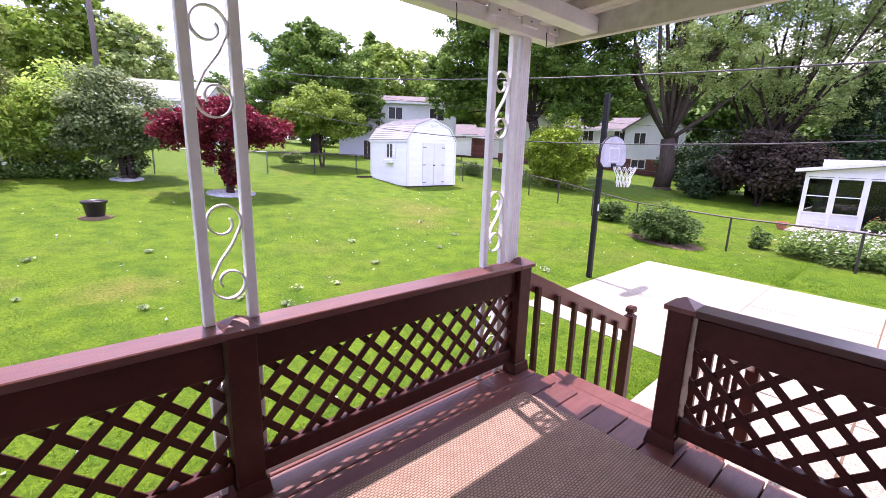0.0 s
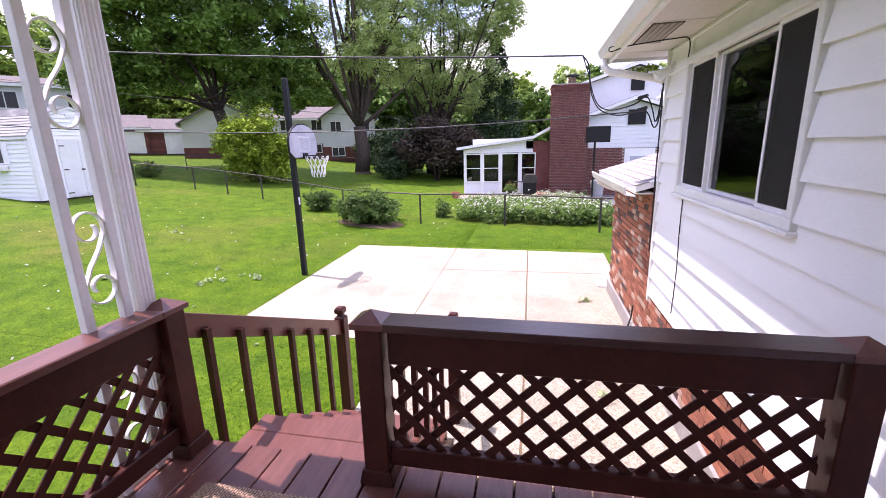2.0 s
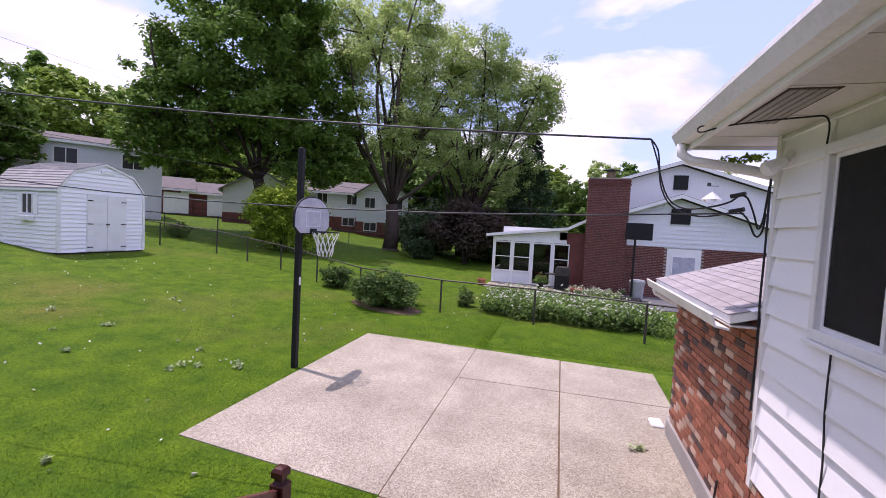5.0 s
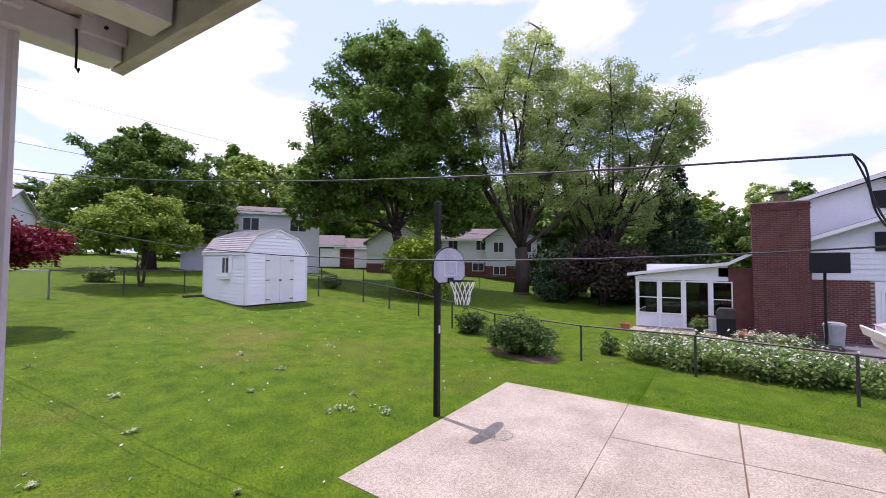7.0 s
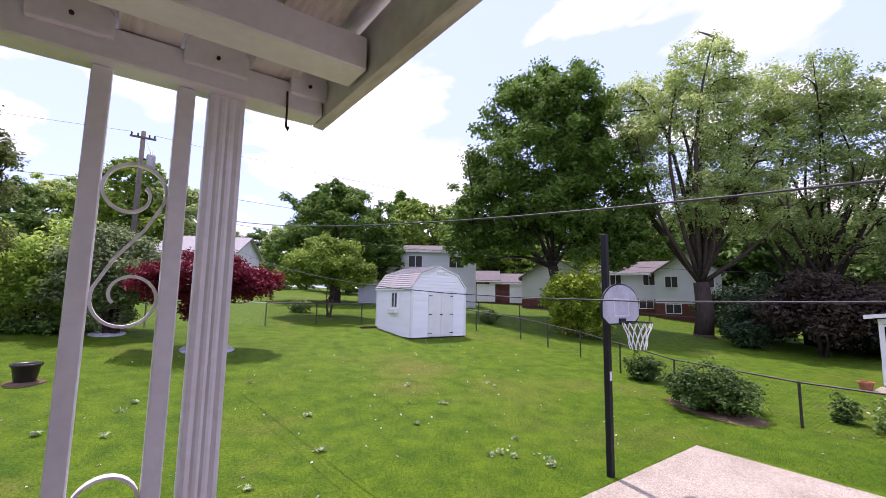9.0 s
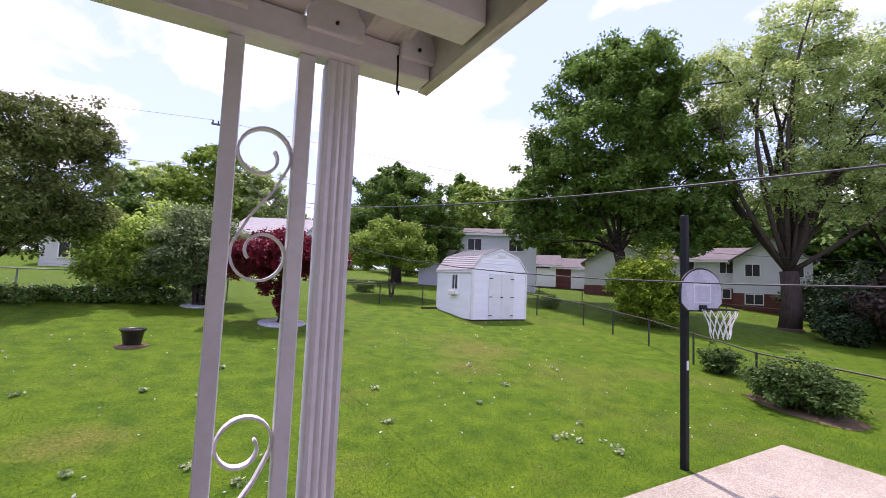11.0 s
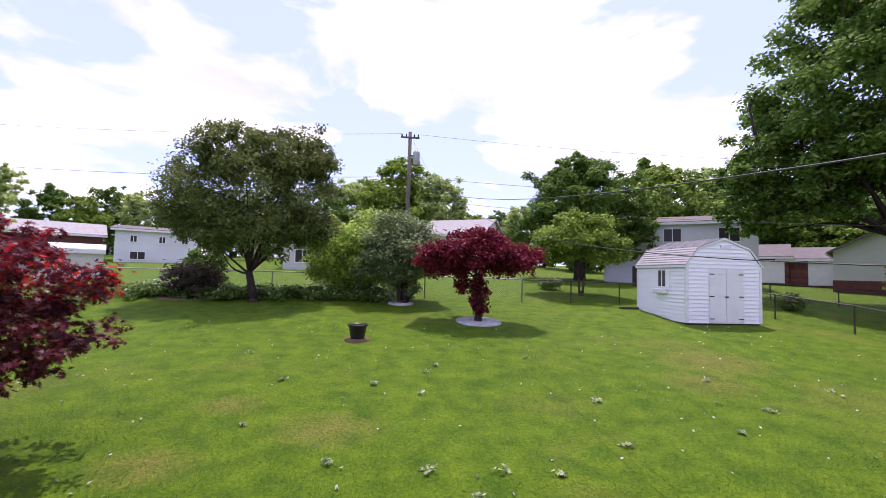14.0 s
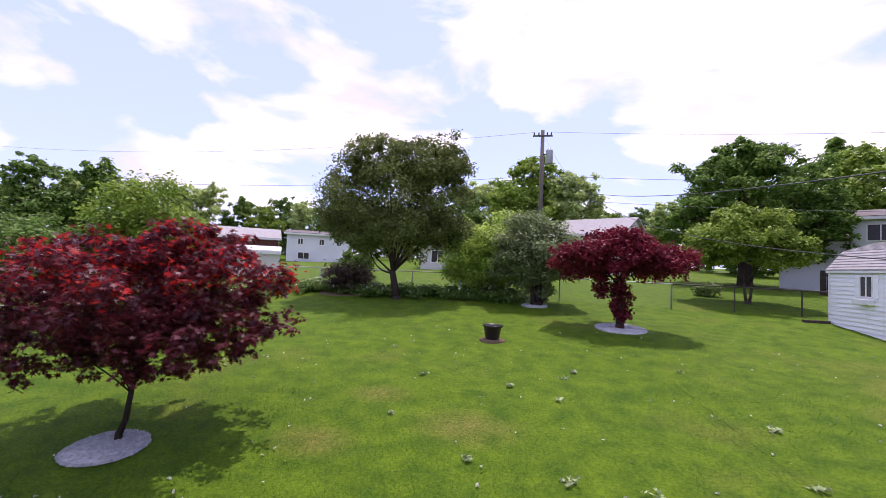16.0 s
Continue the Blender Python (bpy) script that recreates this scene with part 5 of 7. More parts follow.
shrub("barberry_bush", (14.75, 5.5), "rounded evergreen bush by the fence", "bush", 1.15, 1.2, LEAF_HEDGE, 9500, 0.085, 51)
shrub("barberry_bush", (16.4, 8.3), "small green bush by the fence", "bush", 0.55, 0.9, LEAF_HEDGE, 4500, 0.085, 52)
shrub("barberry_bush", (16.4, 3.2), "small green bush by the fence", "bush", 0.32, 0.7, LEAF_MID, 1500, 0.08, 53)
for k, (bx, by, br, bh) in enumerate(((15.3, 22.4, 0.6, 0.8), (16.6, 22.0, 0.5, 0.6), (10.6, 26.6, 0.7, 0.8), (20.5, 20.5, 0.6, 0.9))):
    shrub("garden_bush", (bx, by), "small shrub with pale blossom behind the shed", "bush", br, bh, LEAF_MID, 2200, 0.1, 60 + k, flower=(FLOWER_PINK, 160, 0.09))


def bare_bed(x, y, rx, ry, turn, seed):
    """A low irregular mound of bare earth under a bush."""
    rng = random.Random(seed)
    bm = bmesh.new()
    rings = []
    for f, h in ((1.0, -0.03), (0.93, 0.012), (0.5, 0.03), (0.05, 0.035)):
        ring = []
        for k in range(30):
            a = k * math.tau / 30
            wob = 1 + 0.12 * noise.noise(Vector((math.cos(a) * 1.6, math.sin(a) * 1.6, seed))) + 0.03 * rng.random()
            u, v = math.cos(a) * rx * f * wob, math.sin(a) * ry * f * wob
            px, py = x + u * math.cos(turn) - v * math.sin(turn), y + u * math.sin(turn) + v * math.cos(turn)
            ring.append(bm.verts.new((px, py, ground_z(px, py) + h)))
        rings.append(ring)
    for p, q in zip(rings, rings[1:]):
        for k in range(30):
            bm.faces.new((p[k], p[(k + 1) % 30], q[(k + 1) % 30], q[k]))
    bm.faces.new(rings[-1])
    tagged(part("earth_bed", bm, SOIL, smooth=True), "bare brown earth bed at the foot of the bush", "earth", kind="structure")


bare_bed(14.7, 5.5, 1.4, 0.8, 1.25, 7)
bare_bed(-7.3, 21.3, 1.7, 1.3, 0.0, 8)


def flower_bed(name, label, spots, leaf_mat, flower_mat, leaf_count, flower_count, height, size, seed):
    """Low crowded plants that nobody could count, as one body."""
    rng = np.random.default_rng(seed)
    centers = np.array([(x, y, ground_z(x, y) + height * (0.25 + 0.5 * rng.random())) for x, y in spots])
    radii = np.full(len(centers), height * 0.55)
    verts = leaf_cloud(rng, centers, radii, leaf_count, size, 1.0, -0.5)
    low = np.array([ground_z(0, v) for v in verts[:, :, 1].mean(axis=1)])
    verts[:, :, 2] = np.maximum(verts[:, :, 2], low[:, None] + 0.0)
    ob = new(name, raw_mesh(name, verts, 4, leaf_mat))
    tagged(ob, label, "flower bed", kind="stuff")
    if flower_count:
        tops = centers + np.array([0, 0, height * 0.32])
        ob2 = new(name + "_blossom", raw_mesh(name + "_blossom", leaf_cloud(rng, tops, radii * 0.9, flower_count, size * 0.8, 1.1), 4, flower_mat))
        tagged(ob2, "pale blossoms over the bed", "flowers", kind="stuff")


rngb = np.random.default_rng(71)
spots = []
for _ in range(420):
    t = rngb.random()
    spots.append((14.95 - 0.6 * t + rngb.random() * 3.6 * (1 - 0.35 * t) + 0.35, 2.3 - 5.0 * t + rngb.normal() * 0.3))
flower_bed("white_flower_bed", "dense bed of white flowers behind the fence", spots, LEAF_MID, FLOWER_WHITE, 26000, 1500, 0.66, 0.10, 72)
spots = [(-9.8 + 10.6 * rngb.random(), 21.2 + 0.5 * rngb.normal()) for _ in range(230)]
flower_bed("perennial_bed", "low green perennials along the back fence", spots, LEAF_MID, FLOWER_WHITE, 17000, 500, 0.55, 0.12, 73)
spots = [(-11.0 + 0.6 * rngb.normal(), 11.0 + 10.5 * rngb.random()) for _ in range(160)]
flower_bed("perennial_bed_west", "low green perennials along the side fence", spots, LEAF_MID, FLOWER_WHITE, 9000, 150, 0.5, 0.12, 74)
spots = [(21.0 + 3.5 * rngb.random(), -0.2 - 2.6 * rngb.random()) for _ in range(60)]
flower_bed("chimney_bed", "grey-green ground cover below the chimney", spots, LEAF_LILAC, FLOWER_WHITE, 4000, 500, 0.3, 0.09, 75)


# wood edge in the distance
def far_tree(seed, mat, shape):
    blobs = {"round": [((0, 0, 6.2), (4.0, 4.0, 3.9)), ((2.0, 0.5, 5.0), (2.6, 2.6, 2.8)), ((-2.0, -0.4, 5.2), (2.6, 2.6, 2.6)), ((0.3, 0, 9.0), (2.3, 2.3, 1.9)), ((0, 0, 2.4), (3.6, 3.6, 2.3))],
             "tall": [((0, 0, 7.0), (3.0, 3.0, 4.6)), ((1.2, 0.4, 9.4), (2.0, 2.0, 2.6)), ((-1.2, 0, 5.0), (2.2, 2.2, 2.4)), ((0, 0, 2.4), (3.2, 3.2, 2.3))]}[shape]
    t = tree("distant_tree", (0, 0, 0), "green broadleaf tree in the distance", "tree", blobs, mat, 15000, 0.36, 0.3, 2.0, per=50, tight=0.6, seed=seed, limbs=14, group="distant trees")
    return t


kinds = [far_tree(81, LEAF_MID, "round"), far_tree(82, LEAF_LIGHT, "round"), far_tree(83, LEAF_MAPLE, "tall"), far_tree(84, LEAF_SILVER, "tall")]
rngf = np.random.default_rng(85)
first = set()
for k in range(62):
    az = radians(-24 + 172 * (k + 0.5 * rngf.random()) / 62)
    d = 58 + 26 * rngf.random()
    if radians(14) < az < radians(56):
        d += 14
    x, y = 1.5 + d * math.cos(az), d * math.sin(az)
    s = 0.85 + 0.45 * rngf.random()
    if radians(36) < az < radians(62):
        s *= 1.35
    elif radians(84) < az < radians(97):
        s *= 1.15
    elif az > radians(125):
        s *= 0.72
    elif az > radians(97):
        s *= 0.78
    elif az > radians(62):
        s *= 0.75
    kind = k % 4
    m = Matrix.LocRotScale((x, y, ground_z(x, y)), Euler((0, 0, rngf.random() * 6.28)), None)
    if kind not in first:
        first.add(kind)
        kinds[kind].matrix_basis = m
        kinds[kind].scale = (s, s, s)
    else:
        o = copy_thing(kinds[kind], m)
        o.scale = (s, s, s)


# undergrowth and further trees that close the view below the crowns
for k in range(30):
    az = radians(-12 + 62 * (k + 0.6 * rngf.random()) / 30)
    d = 66 + 10 * rngf.random()
    x, y = 1.5 + d * math.cos(az), d * math.sin(az)
    s = (0.7 + 0.3 * rngf.random()) * (1.5 if radians(2) < az < radians(36) else 1.0)
    o = copy_thing(kinds[(0, 2, 0, 1)[k % 4]], Matrix.Translation((x, y, ground_z(x, y) - 0.4)) @ Matrix.Rotation(rngf.random() * 6.28, 4, "Z"))
    o.scale = (s * 1.15, s * 1.15, s)


# ---- fences ----
def chain_fence(points, height, mat, label, spacing=2.6):
    """Posts, top rails and a woven mesh along a line on the ground."""
    total = []
    for a, b in zip(points, points[1:]):
        n = max(1, round((Vector(b) - Vector(a)).length / spacing))
        total += [Vector(a).lerp(Vector(b), i / n) for i in range(n)]
    total.append(Vector(points[-1]))
    f = thing("chain_link_fence", (*total[0], ground_z(*total[0])), label, "fence")
    for p in total:
        g = ground_z(*p)
        bm = bmesh.new()
        tube(bm, [(p.x, p.y, g - 0.1), (p.x, p.y, g + height + 0.02)], 0.032, 8)
        part("post", bm, mat, f)
    mesh = bmesh.new()
    for a, b in zip(total, total[1:]):
        ga, gb = ground_z(*a) + height, ground_z(*b) + height
        bm = bmesh.new()
        tube(bm, [(a.x, a.y, ga), (b.x, b.y, gb)], 0.025, 6)
        part("top_rail", bm, mat, f)
        d = b - a
        length = d.length
        n = int(length / 0.11)
        side = Vector((-d.y, d.x)).normalized() * 0.0016
        rise = height / length
        for k in range(-int(height / 0.11), n + 1):
            for lean in (1, -1):
                t0 = k * 0.11 / length
                t1 = t0 + rise
                lo, hi = max(t0, 0), min(t1, 1)
                if hi <= lo:
                    continue
                z0, z1 = (lo - t0) / rise, (hi - t0) / rise
                if lean == -1:
                    z0, z1 = 1 - z0, 1 - z1
                p, q = a + d * lo, a + d * hi
                gp, gq = ga + (gb - ga) * lo - height, ga + (gb - ga) * hi - height
                va, vb = Vector((p.x, p.y, gp + 0.03 + z0 * (height - 0.05))), Vector((q.x, q.y, gq + 0.03 + z1 * (height - 0.05)))
                off = Vector((0, 0, 0.0022))
                mesh.faces.new([mesh.verts.new(v) for v in (va - off, vb - off, vb + off, va + off)])
    ob = part("wire_mesh", mesh, mat, f, "woven wire mesh")
    tagged(ob, kind="stuff")
    return f


chain_fence([(7.3, 21.6), (16.8, 20.9), (18.1, 15.6), (17.45, 11.6), (15.6, 6.9), (14.9, 3.68), (14.65, 0.7), (13.75, -2.2), (12.9, -5.5)], 1.05, FENCE_METAL, "dark weathered chain-link fence around the garden")
chain_fence([(7.3, 21.6), (-2.0, 22.2), (-11.6, 21.9), (-11.6, 10.5), (-11.7, 1.0)], 1.05, FENCE_PALE, "galvanised chain-link fence along the back of the garden")
chain_fence([(19.5, 24.8), (30.0, 19.0), (36.0, 14.5)], 1.0, FENCE_METAL, "far chain-link fence of the neighbouring garden", 3.2)


# ---- houses around ----
def gable_house(name, at, turn, width, depth, wall, ridge, label, wall_mat, roof_mat, windows=(), doors=(), brick=0.0, over=0.35, gable="side", base=None, category="house"):
    """A house whose front looks to local -y; windows and doors are (x, z, width, height) on the front."""
    x, y = at
    g = ground_z(x, y) - 0.05 if base is None else base
    h = thing(name, (x, y, g), label, category)
    m = pose(x, y, g, 0, 0, turn)
    hw, hd = width / 2, depth / 2

    def put(nm, bm, mat, parent=h, lb=""):
        bmesh.ops.transform(bm, matrix=m, verts=bm.verts[:])
        return part(nm, bm, mat, parent, lb)
    bm = bmesh.new()
    if gable == "side":
        prism(bm, [(-hd, -0.6), (-hd, wall), (0, wall + ridge), (hd, wall), (hd, -0.6)], -hw, hw, "x")
    else:
        prism(bm, [(-hw, -0.6), (-hw, wall), (0, wall + ridge), (hw, wall), (hw, -0.6)], -hd, hd, "y")
    put("wall", bm, wall_mat)
    if brick:
        bm = bmesh.new()
        box(bm, (-hw - 0.03, -hd - 0.03, -0.6), (hw + 0.03, hd + 0.03, brick))
        put("brick_base", bm, RED_BRICK, lb="red brick lower storey")
    slope = ridge / (hd if gable == "side" else hw)
    for s in (-1, 1):
        e = (hd if gable == "side" else hw) + over
        bm = bmesh.new()
        line = [(s * e, wall - slope * over), (0, wall + ridge), (0, wall + ridge + 0.16), (s * e, wall - slope * over + 0.16)]
        if gable == "side":
            prism(bm, line, -hw - over, hw + over, "x")
        else:
            prism(bm, line, -hd - over, hd + over, "y")
        put("roof", bm, roof_mat)
        bm = bmesh.new()
        if gable == "side":
            box(bm, (-hw - over, s * e - 0.05, wall - slope * over - 0.08), (hw + over, s * e + 0.05, wall - slope * over + 0.1))
        else:
            box(bm, (s * e - 0.05, -hd - over, wall - slope * over - 0.08), (s * e + 0.05, hd + over, wall - slope * over + 0.1))
        put("fascia", bm, WHITE)
    step = 0.28
    lap = bmesh.new()
    z = max(brick, 0.1)
    while z < wall - 0.1:
        prism(lap, [(-hd - 0.022, z), (-hd - 0.003, z + step), (-hd + 0.01, z + step), (-hd + 0.01, z)], -hw, hw, "x")
        z += step
    put("siding", lap, wall_mat)
    for wx, wz, ww, wh in windows:
        bm = bmesh.new()
        f = 0.08
        for a, b in (((wx - ww / 2 - f, wz - f), (wx + ww / 2 + f, wz)), ((wx - ww / 2 - f, wz + wh), (wx + ww / 2 + f, wz + wh + f)), ((wx - ww / 2 - f, wz), (wx - ww / 2, wz + wh)), ((wx + ww / 2, wz), (wx + ww / 2 + f, wz + wh)), ((wx - 0.03, wz), (wx + 0.03, wz + wh))):
            box(bm, (a[0], -hd - 0.09, a[1]), (b[0], -hd - 0.02, b[1]))
        w = put("window", bm, WHITE)
        bm = bmesh.new()
        box(bm, (wx - ww / 2, -hd - 0.06, wz), (wx + ww / 2, -hd - 0.035, wz + wh))
        put("pane", bm, POT_DARK, w, "dark window glass")
    for wx, wz, ww, wh in doors:
        bm = bmesh.new()
        box(bm, (wx - ww / 2, -hd - 0.06, wz), (wx + ww / 2, -hd - 0.02, wz + wh))
        put("door", bm, WHITE)
    return h


gable_house("two_storey_house", (26.9, 34.9), -36, 7.0, 6.5, 5.0, 0.75, "white two-storey house behind the shed", NEIGHBOR_SIDING, SHINGLE_FAR,
            windows=((-2.1, 3.5, 1.2, 1.0), (1.7, 3.5, 1.3, 1.0)))
gable_house("low_wing", (22.4, 38.1), -36, 3.6, 5.5, 3.3, 0.8, "white low wing of the two-storey house", NEIGHBOR_SIDING, SHINGLE_FAR)
gable_house("split_level_house", (47.4, 20.4), -65.6, 5.4, 8.0, 4.4, 1.8, "white gabled house on a red brick base under the trees", NEIGHBOR_SIDING, SHINGLE_FAR,
            windows=((-1.3, 3.0, 1.0, 1.0), (1.6, 3.0, 1.0, 1.0), (-1.2, 0.6, 1.2, 0.8)), brick=1.5, gable="front")
gable_house("split_level_wing", (46.2, 25.8), -62, 7.0, 7.0, 4.0, 1.3, "white long wing with grey roof on a brick base", NEIGHBOR_SIDING, SHINGLE_FAR,
            windows=((1.9, 2.8, 1.0, 1.0), (-1.2, 2.8, 1.0, 1.0), (1.6, 0.5, 1.2, 0.8)), brick=1.4)
gable_house("garage", (41.0, 38.4), -46, 4.6, 6.0, 2.5, 1.1, "low garage with a broad white door", RED_BRICK, SHINGLE_FAR, doors=((0.9, 0.1, 2.4, 2.2),))
gable_house("garage", (38.4, 40.6), -42, 3.0, 6.0, 2.6, 1.2, "low brick garage with pale door", RED_BRICK, SHINGLE_FAR, doors=((0.1, 0.1, 2.2, 2.1),), base=1.5)
gable_house("green_gabled_house", (38.9, 30.0), -52, 6.5, 6.0, 3.2, 1.9, "pale green gabled house", CREAM_SIDING, SHINGLE_FAR, gable="front", brick=1.0)
gable_house("white_house", (-24.5, 51.5), 26, 7.0, 7.0, 3.1, 0.5, "white low-pitched house beyond the fence", NEIGHBOR_SIDING, SHINGLE_FAR, windows=((-2.0, 1.9, 0.5, 0.6), (0.4, 1.9, 0.5, 0.6), (2.4, 1.9, 0.5, 0.6), (-1.6, 0.2, 1.2, 0.7)))
gable_house("grey_roofed_house", (-34.0, 49.0), 34, 9.0, 7.0, 2.6, 1.2, "low house with a grey roof beyond the fence", RED_BRICK, SHINGLE_PALE)
gable_house("tool_shed", (-15.9, 26.4), 32, 2.7, 2.2, 1.5, 0.28, "cream metal tool shed with flat gable roof", CREAM_SIDING, NEIGHBOR_SIDING, gable="side", over=0.08, category="shed")
gable_house("porch_house", (-6.0, 45.0), 8, 6.5, 6.0, 2.3, 1.0, "low house with a shaded porch", CREAM_SIDING, SHINGLE_FAR, windows=((1.2, 0.3, 1.9, 1.6), (-1.6, 0.6, 1.2, 1.1)))
gable_house("white_gabled_house", (9.0, 51.0), -30, 7.5, 8.0, 3.9, 1.9, "white gabled house with pale roof", NEIGHBOR_SIDING, SHINGLE_PALE, gable="side", windows=((0, 3.2, 0.7, 0.8),))


def neighbor_east():
    g = -1.1
    h = thing("neighbor_house", (25.0, -5.0, g), "white sided neighbouring house with brick lower storey", "house")
    X = 23.45

    def wallbox(nm, a, b, mat, lb=""):
        return solid(nm, a, b, mat, h, lb)
    # front wing with low gable
    bm = bmesh.new()
    prism(bm, [(-2.2, g), (-2.2, 2.55), (-4.95, 3.50), (-8.6, 2.25), (-8.6, g)], X + 0.05, X + 7, "x")
    part("wall", bm, NEIGHBOR_SIDING, h)
    lap = bmesh.new()
    z = 1.28
    while z < 3.3:
        ya = -2.2 if z + 0.2 < 2.55 else -2.2 - (z + 0.2 - 2.55) / 0.345
        yb = -8.6 if z + 0.2 < 2.25 else -8.6 + (z + 0.2 - 2.25) / 0.342
        prism(lap, [(X + 0.02, z), (X + 0.045, z + 0.2), (X + 0.06, z + 0.2), (X + 0.06, z)], yb, ya, "y")
        z += 0.2
    part("siding", lap, NEIGHBOR_SIDING, h)
    # brick lower storey, laid in courses
    solid("brick_backing", (X + 0.0, -8.6, g), (X + 0.05, -2.2, 1.25), MORTAR, h)
    verts = bmesh.new()
    z, row = g + 0.02, 0
    while z < 1.2:
        y = -8.6 + (0.11 if row % 2 else 0)
        while y < -2.25:
            if not (-6.05 < y + 0.1 < -4.55 and z < 1.22):
                box(verts, (X - 0.012, y, z), (X + 0.01, min(y + 0.205, -2.2), z + 0.064))
            y += 0.217
        z += 0.076
        row += 1
    ob = part("brickwork", verts, RED_BRICK, h, "dark red brick courses")
    tagged(ob, kind="stuff")
    solid("window_panel", (X - 0.03, -6.0, g + 0.05), (X + 0.02, -4.6, 1.22), WHITE, h, "white window panel")
    win = solid("window", (X - 0.06, -5.85, g + 0.95), (X - 0.031, -4.75, 0.95), WHITE, h)
    solid("pane", (X - 0.07, -5.75, g + 1.05), (X - 0.061, -4.85, 0.85), BACKBOARD, win, "pale curtained pane")
    for (ya, za), (yb, zb) in (((-1.75, 2.42), (-4.95, 3.55)), ((-9.1, 2.14), (-4.95, 3.55))):
        bm = bmesh.new()
        prism(bm, [(ya, za), (yb, zb), (yb, zb + 0.14), (ya, za + 0.14)], X - 0.35, X + 7, "x")
        part("roof", bm, SHINGLE_FAR, h)
        bm = bmesh.new()
        prism(bm, [(ya, za - 0.04), (yb, zb - 0.04), (yb, zb + 0.12), (ya, za + 0.12)], X - 0.38, X - 0.352, "x")
        part("rake_board", bm, WHITE, h)
    solid("gable_vent", (X - 0.03, -5.45, 2.35), (X + 0.03, -4.65, 3.05), BLACK_METAL, h, "dark louvred vent")
    # upper storey behind
    bm = bmesh.new()
    prism(bm, [(-1.9, 2.0), (-1.9, 4.25), (-5.4, 5.35), (-9.6, 4.0), (-9.6, 2.0)], X + 2.2, X + 9, "x")
    part("upper_wall", bm, NEIGHBOR_SIDING, h)
    for (ya, za), (yb, zb) in (((-1.3, 4.10), (-5.4, 5.42)), ((-10.2, 3.85), (-5.4, 5.42))):
        bm = bmesh.new()
        prism(bm, [(ya, za), (yb, zb), (yb, zb + 0.14), (ya, za + 0.14)], X + 1.9, X + 9.3, "x")
        part("roof", bm, SHINGLE_FAR, h)
        bm = bmesh.new()
        prism(bm, [(ya, za - 0.04), (yb, zb - 0.04), (yb, zb + 0.12), (ya, za + 0.12)], X + 1.87, X + 1.898, "x")
        part("rake_board", bm, WHITE, h)
    solid("gable_vent", (X + 2.12, -5.75, 4.15), (X + 2.2, -5.1, 4.85), BLACK_METAL, h, "dark louvred vent")
    # cupola with vane
    cup = solid("cupola", (X + 1.0, -6.9, 3.15), (X + 1.6, -6.3, 3.62), WHITE, h, "white roof cupola with weather vane")
    bm = bmesh.new()
    lathe(bm, [(0.46, 3.62), (0.05, 3.98), (0.012, 4.0), (0.012, 4.5)], 4, (X + 1.3, -6.6, 0))
    part("cupola_roof", bm, GUTTER, cup)
    bm = bmesh.new()
    box(bm, (X + 1.29, -6.85, 4.25), (X + 1.31, -6.35, 4.28))
    box(bm, (X + 1.29, -6.52, 4.28), (X + 1.31, -6.36, 4.42))
    part("vane", bm, GREY_WIRE, cup)
    # back wall of the link and brick by the chimney
    solid("brick_wall", (X + 0.3, -2.3, g), (X + 0.5, 0.2, 1.7), RED_BRICK, h)
    # chimney with corbelled head, flue and brick courses
    ch = thing("brick_chimney", (X, -1.85, g), "broad dark red brick chimney with metal cap", "chimney")
    solid("mortar_core", (X - 0.42, -2.77, g), (X + 0.28, -1.0, 4.2), MORTAR, ch)
    bm = bmesh.new()
    z, row = g + 0.01, 0
    while z < 4.28:
        out = 0.03 if z > 4.0 else 0.0
        off = 0.11 if row % 2 else 0.0
        y = -2.79 - off
        while y < -0.99:
            a, b = max(y, -2.79 - out), min(y + 0.207, -0.98 + out)
            if b - a > 0.02:
                box(bm, (X - 0.435 - out, a, z), (X - 0.40, b, z + 0.065))
            y += 0.217
        x = X - 0.40 + off
        while x < X + 0.25:
            box(bm, (x, -1.02, z), (x + 0.2, -0.98 + out, z + 0.065))
            x += 0.217
        z += 0.076
        row += 1
    tagged(part("brickwork", bm, RED_BRICK, ch, "dark red brick courses"), kind="stuff")
    solid("crown_slab", (X - 0.46, -2.81, 4.29), (X + 0.30, -1.0, 4.34), CONCRETE_EDGE, ch)
    bm = bmesh.new()
    lathe(bm, [(0.2, 4.34), (0.18, 4.62), (0.2, 4.63)], 14, (X - 0.05, -1.95, 0))
    part("flue", bm, SOIL, ch, "tan clay flue")
    bm = bmesh.new()
    lathe(bm, [(0.36, 4.70), (0.36, 4.74), (0.12, 4.80), (0.03, 4.82)], 4, (X - 0.05, -1.95, 0))
    part("flue_cap", bm, BLACK_METAL, ch, "dark metal flue cap")
    # sunroom
    s = thing("sunroom", (X + 1.5, 1.9, g), "white framed sunroom with sliding door and low siding", "sunroom")
    y0, y1 = -0.15, 3.5
    solid("floor_slab", (X + 0.28, y0, g), (X + 4, y1, g + 0.1), CONCRETE, s)
    solid("back_wall", (X + 3.9, y0, g), (X + 4.0, y1, 1.9), NEIGHBOR_SIDING, s)
    solid("side_wall", (X + 0.5, y1 - 0.02, g), (X + 3.9, y1 + 0.05, g + 0.75), NEIGHBOR_SIDING, s)
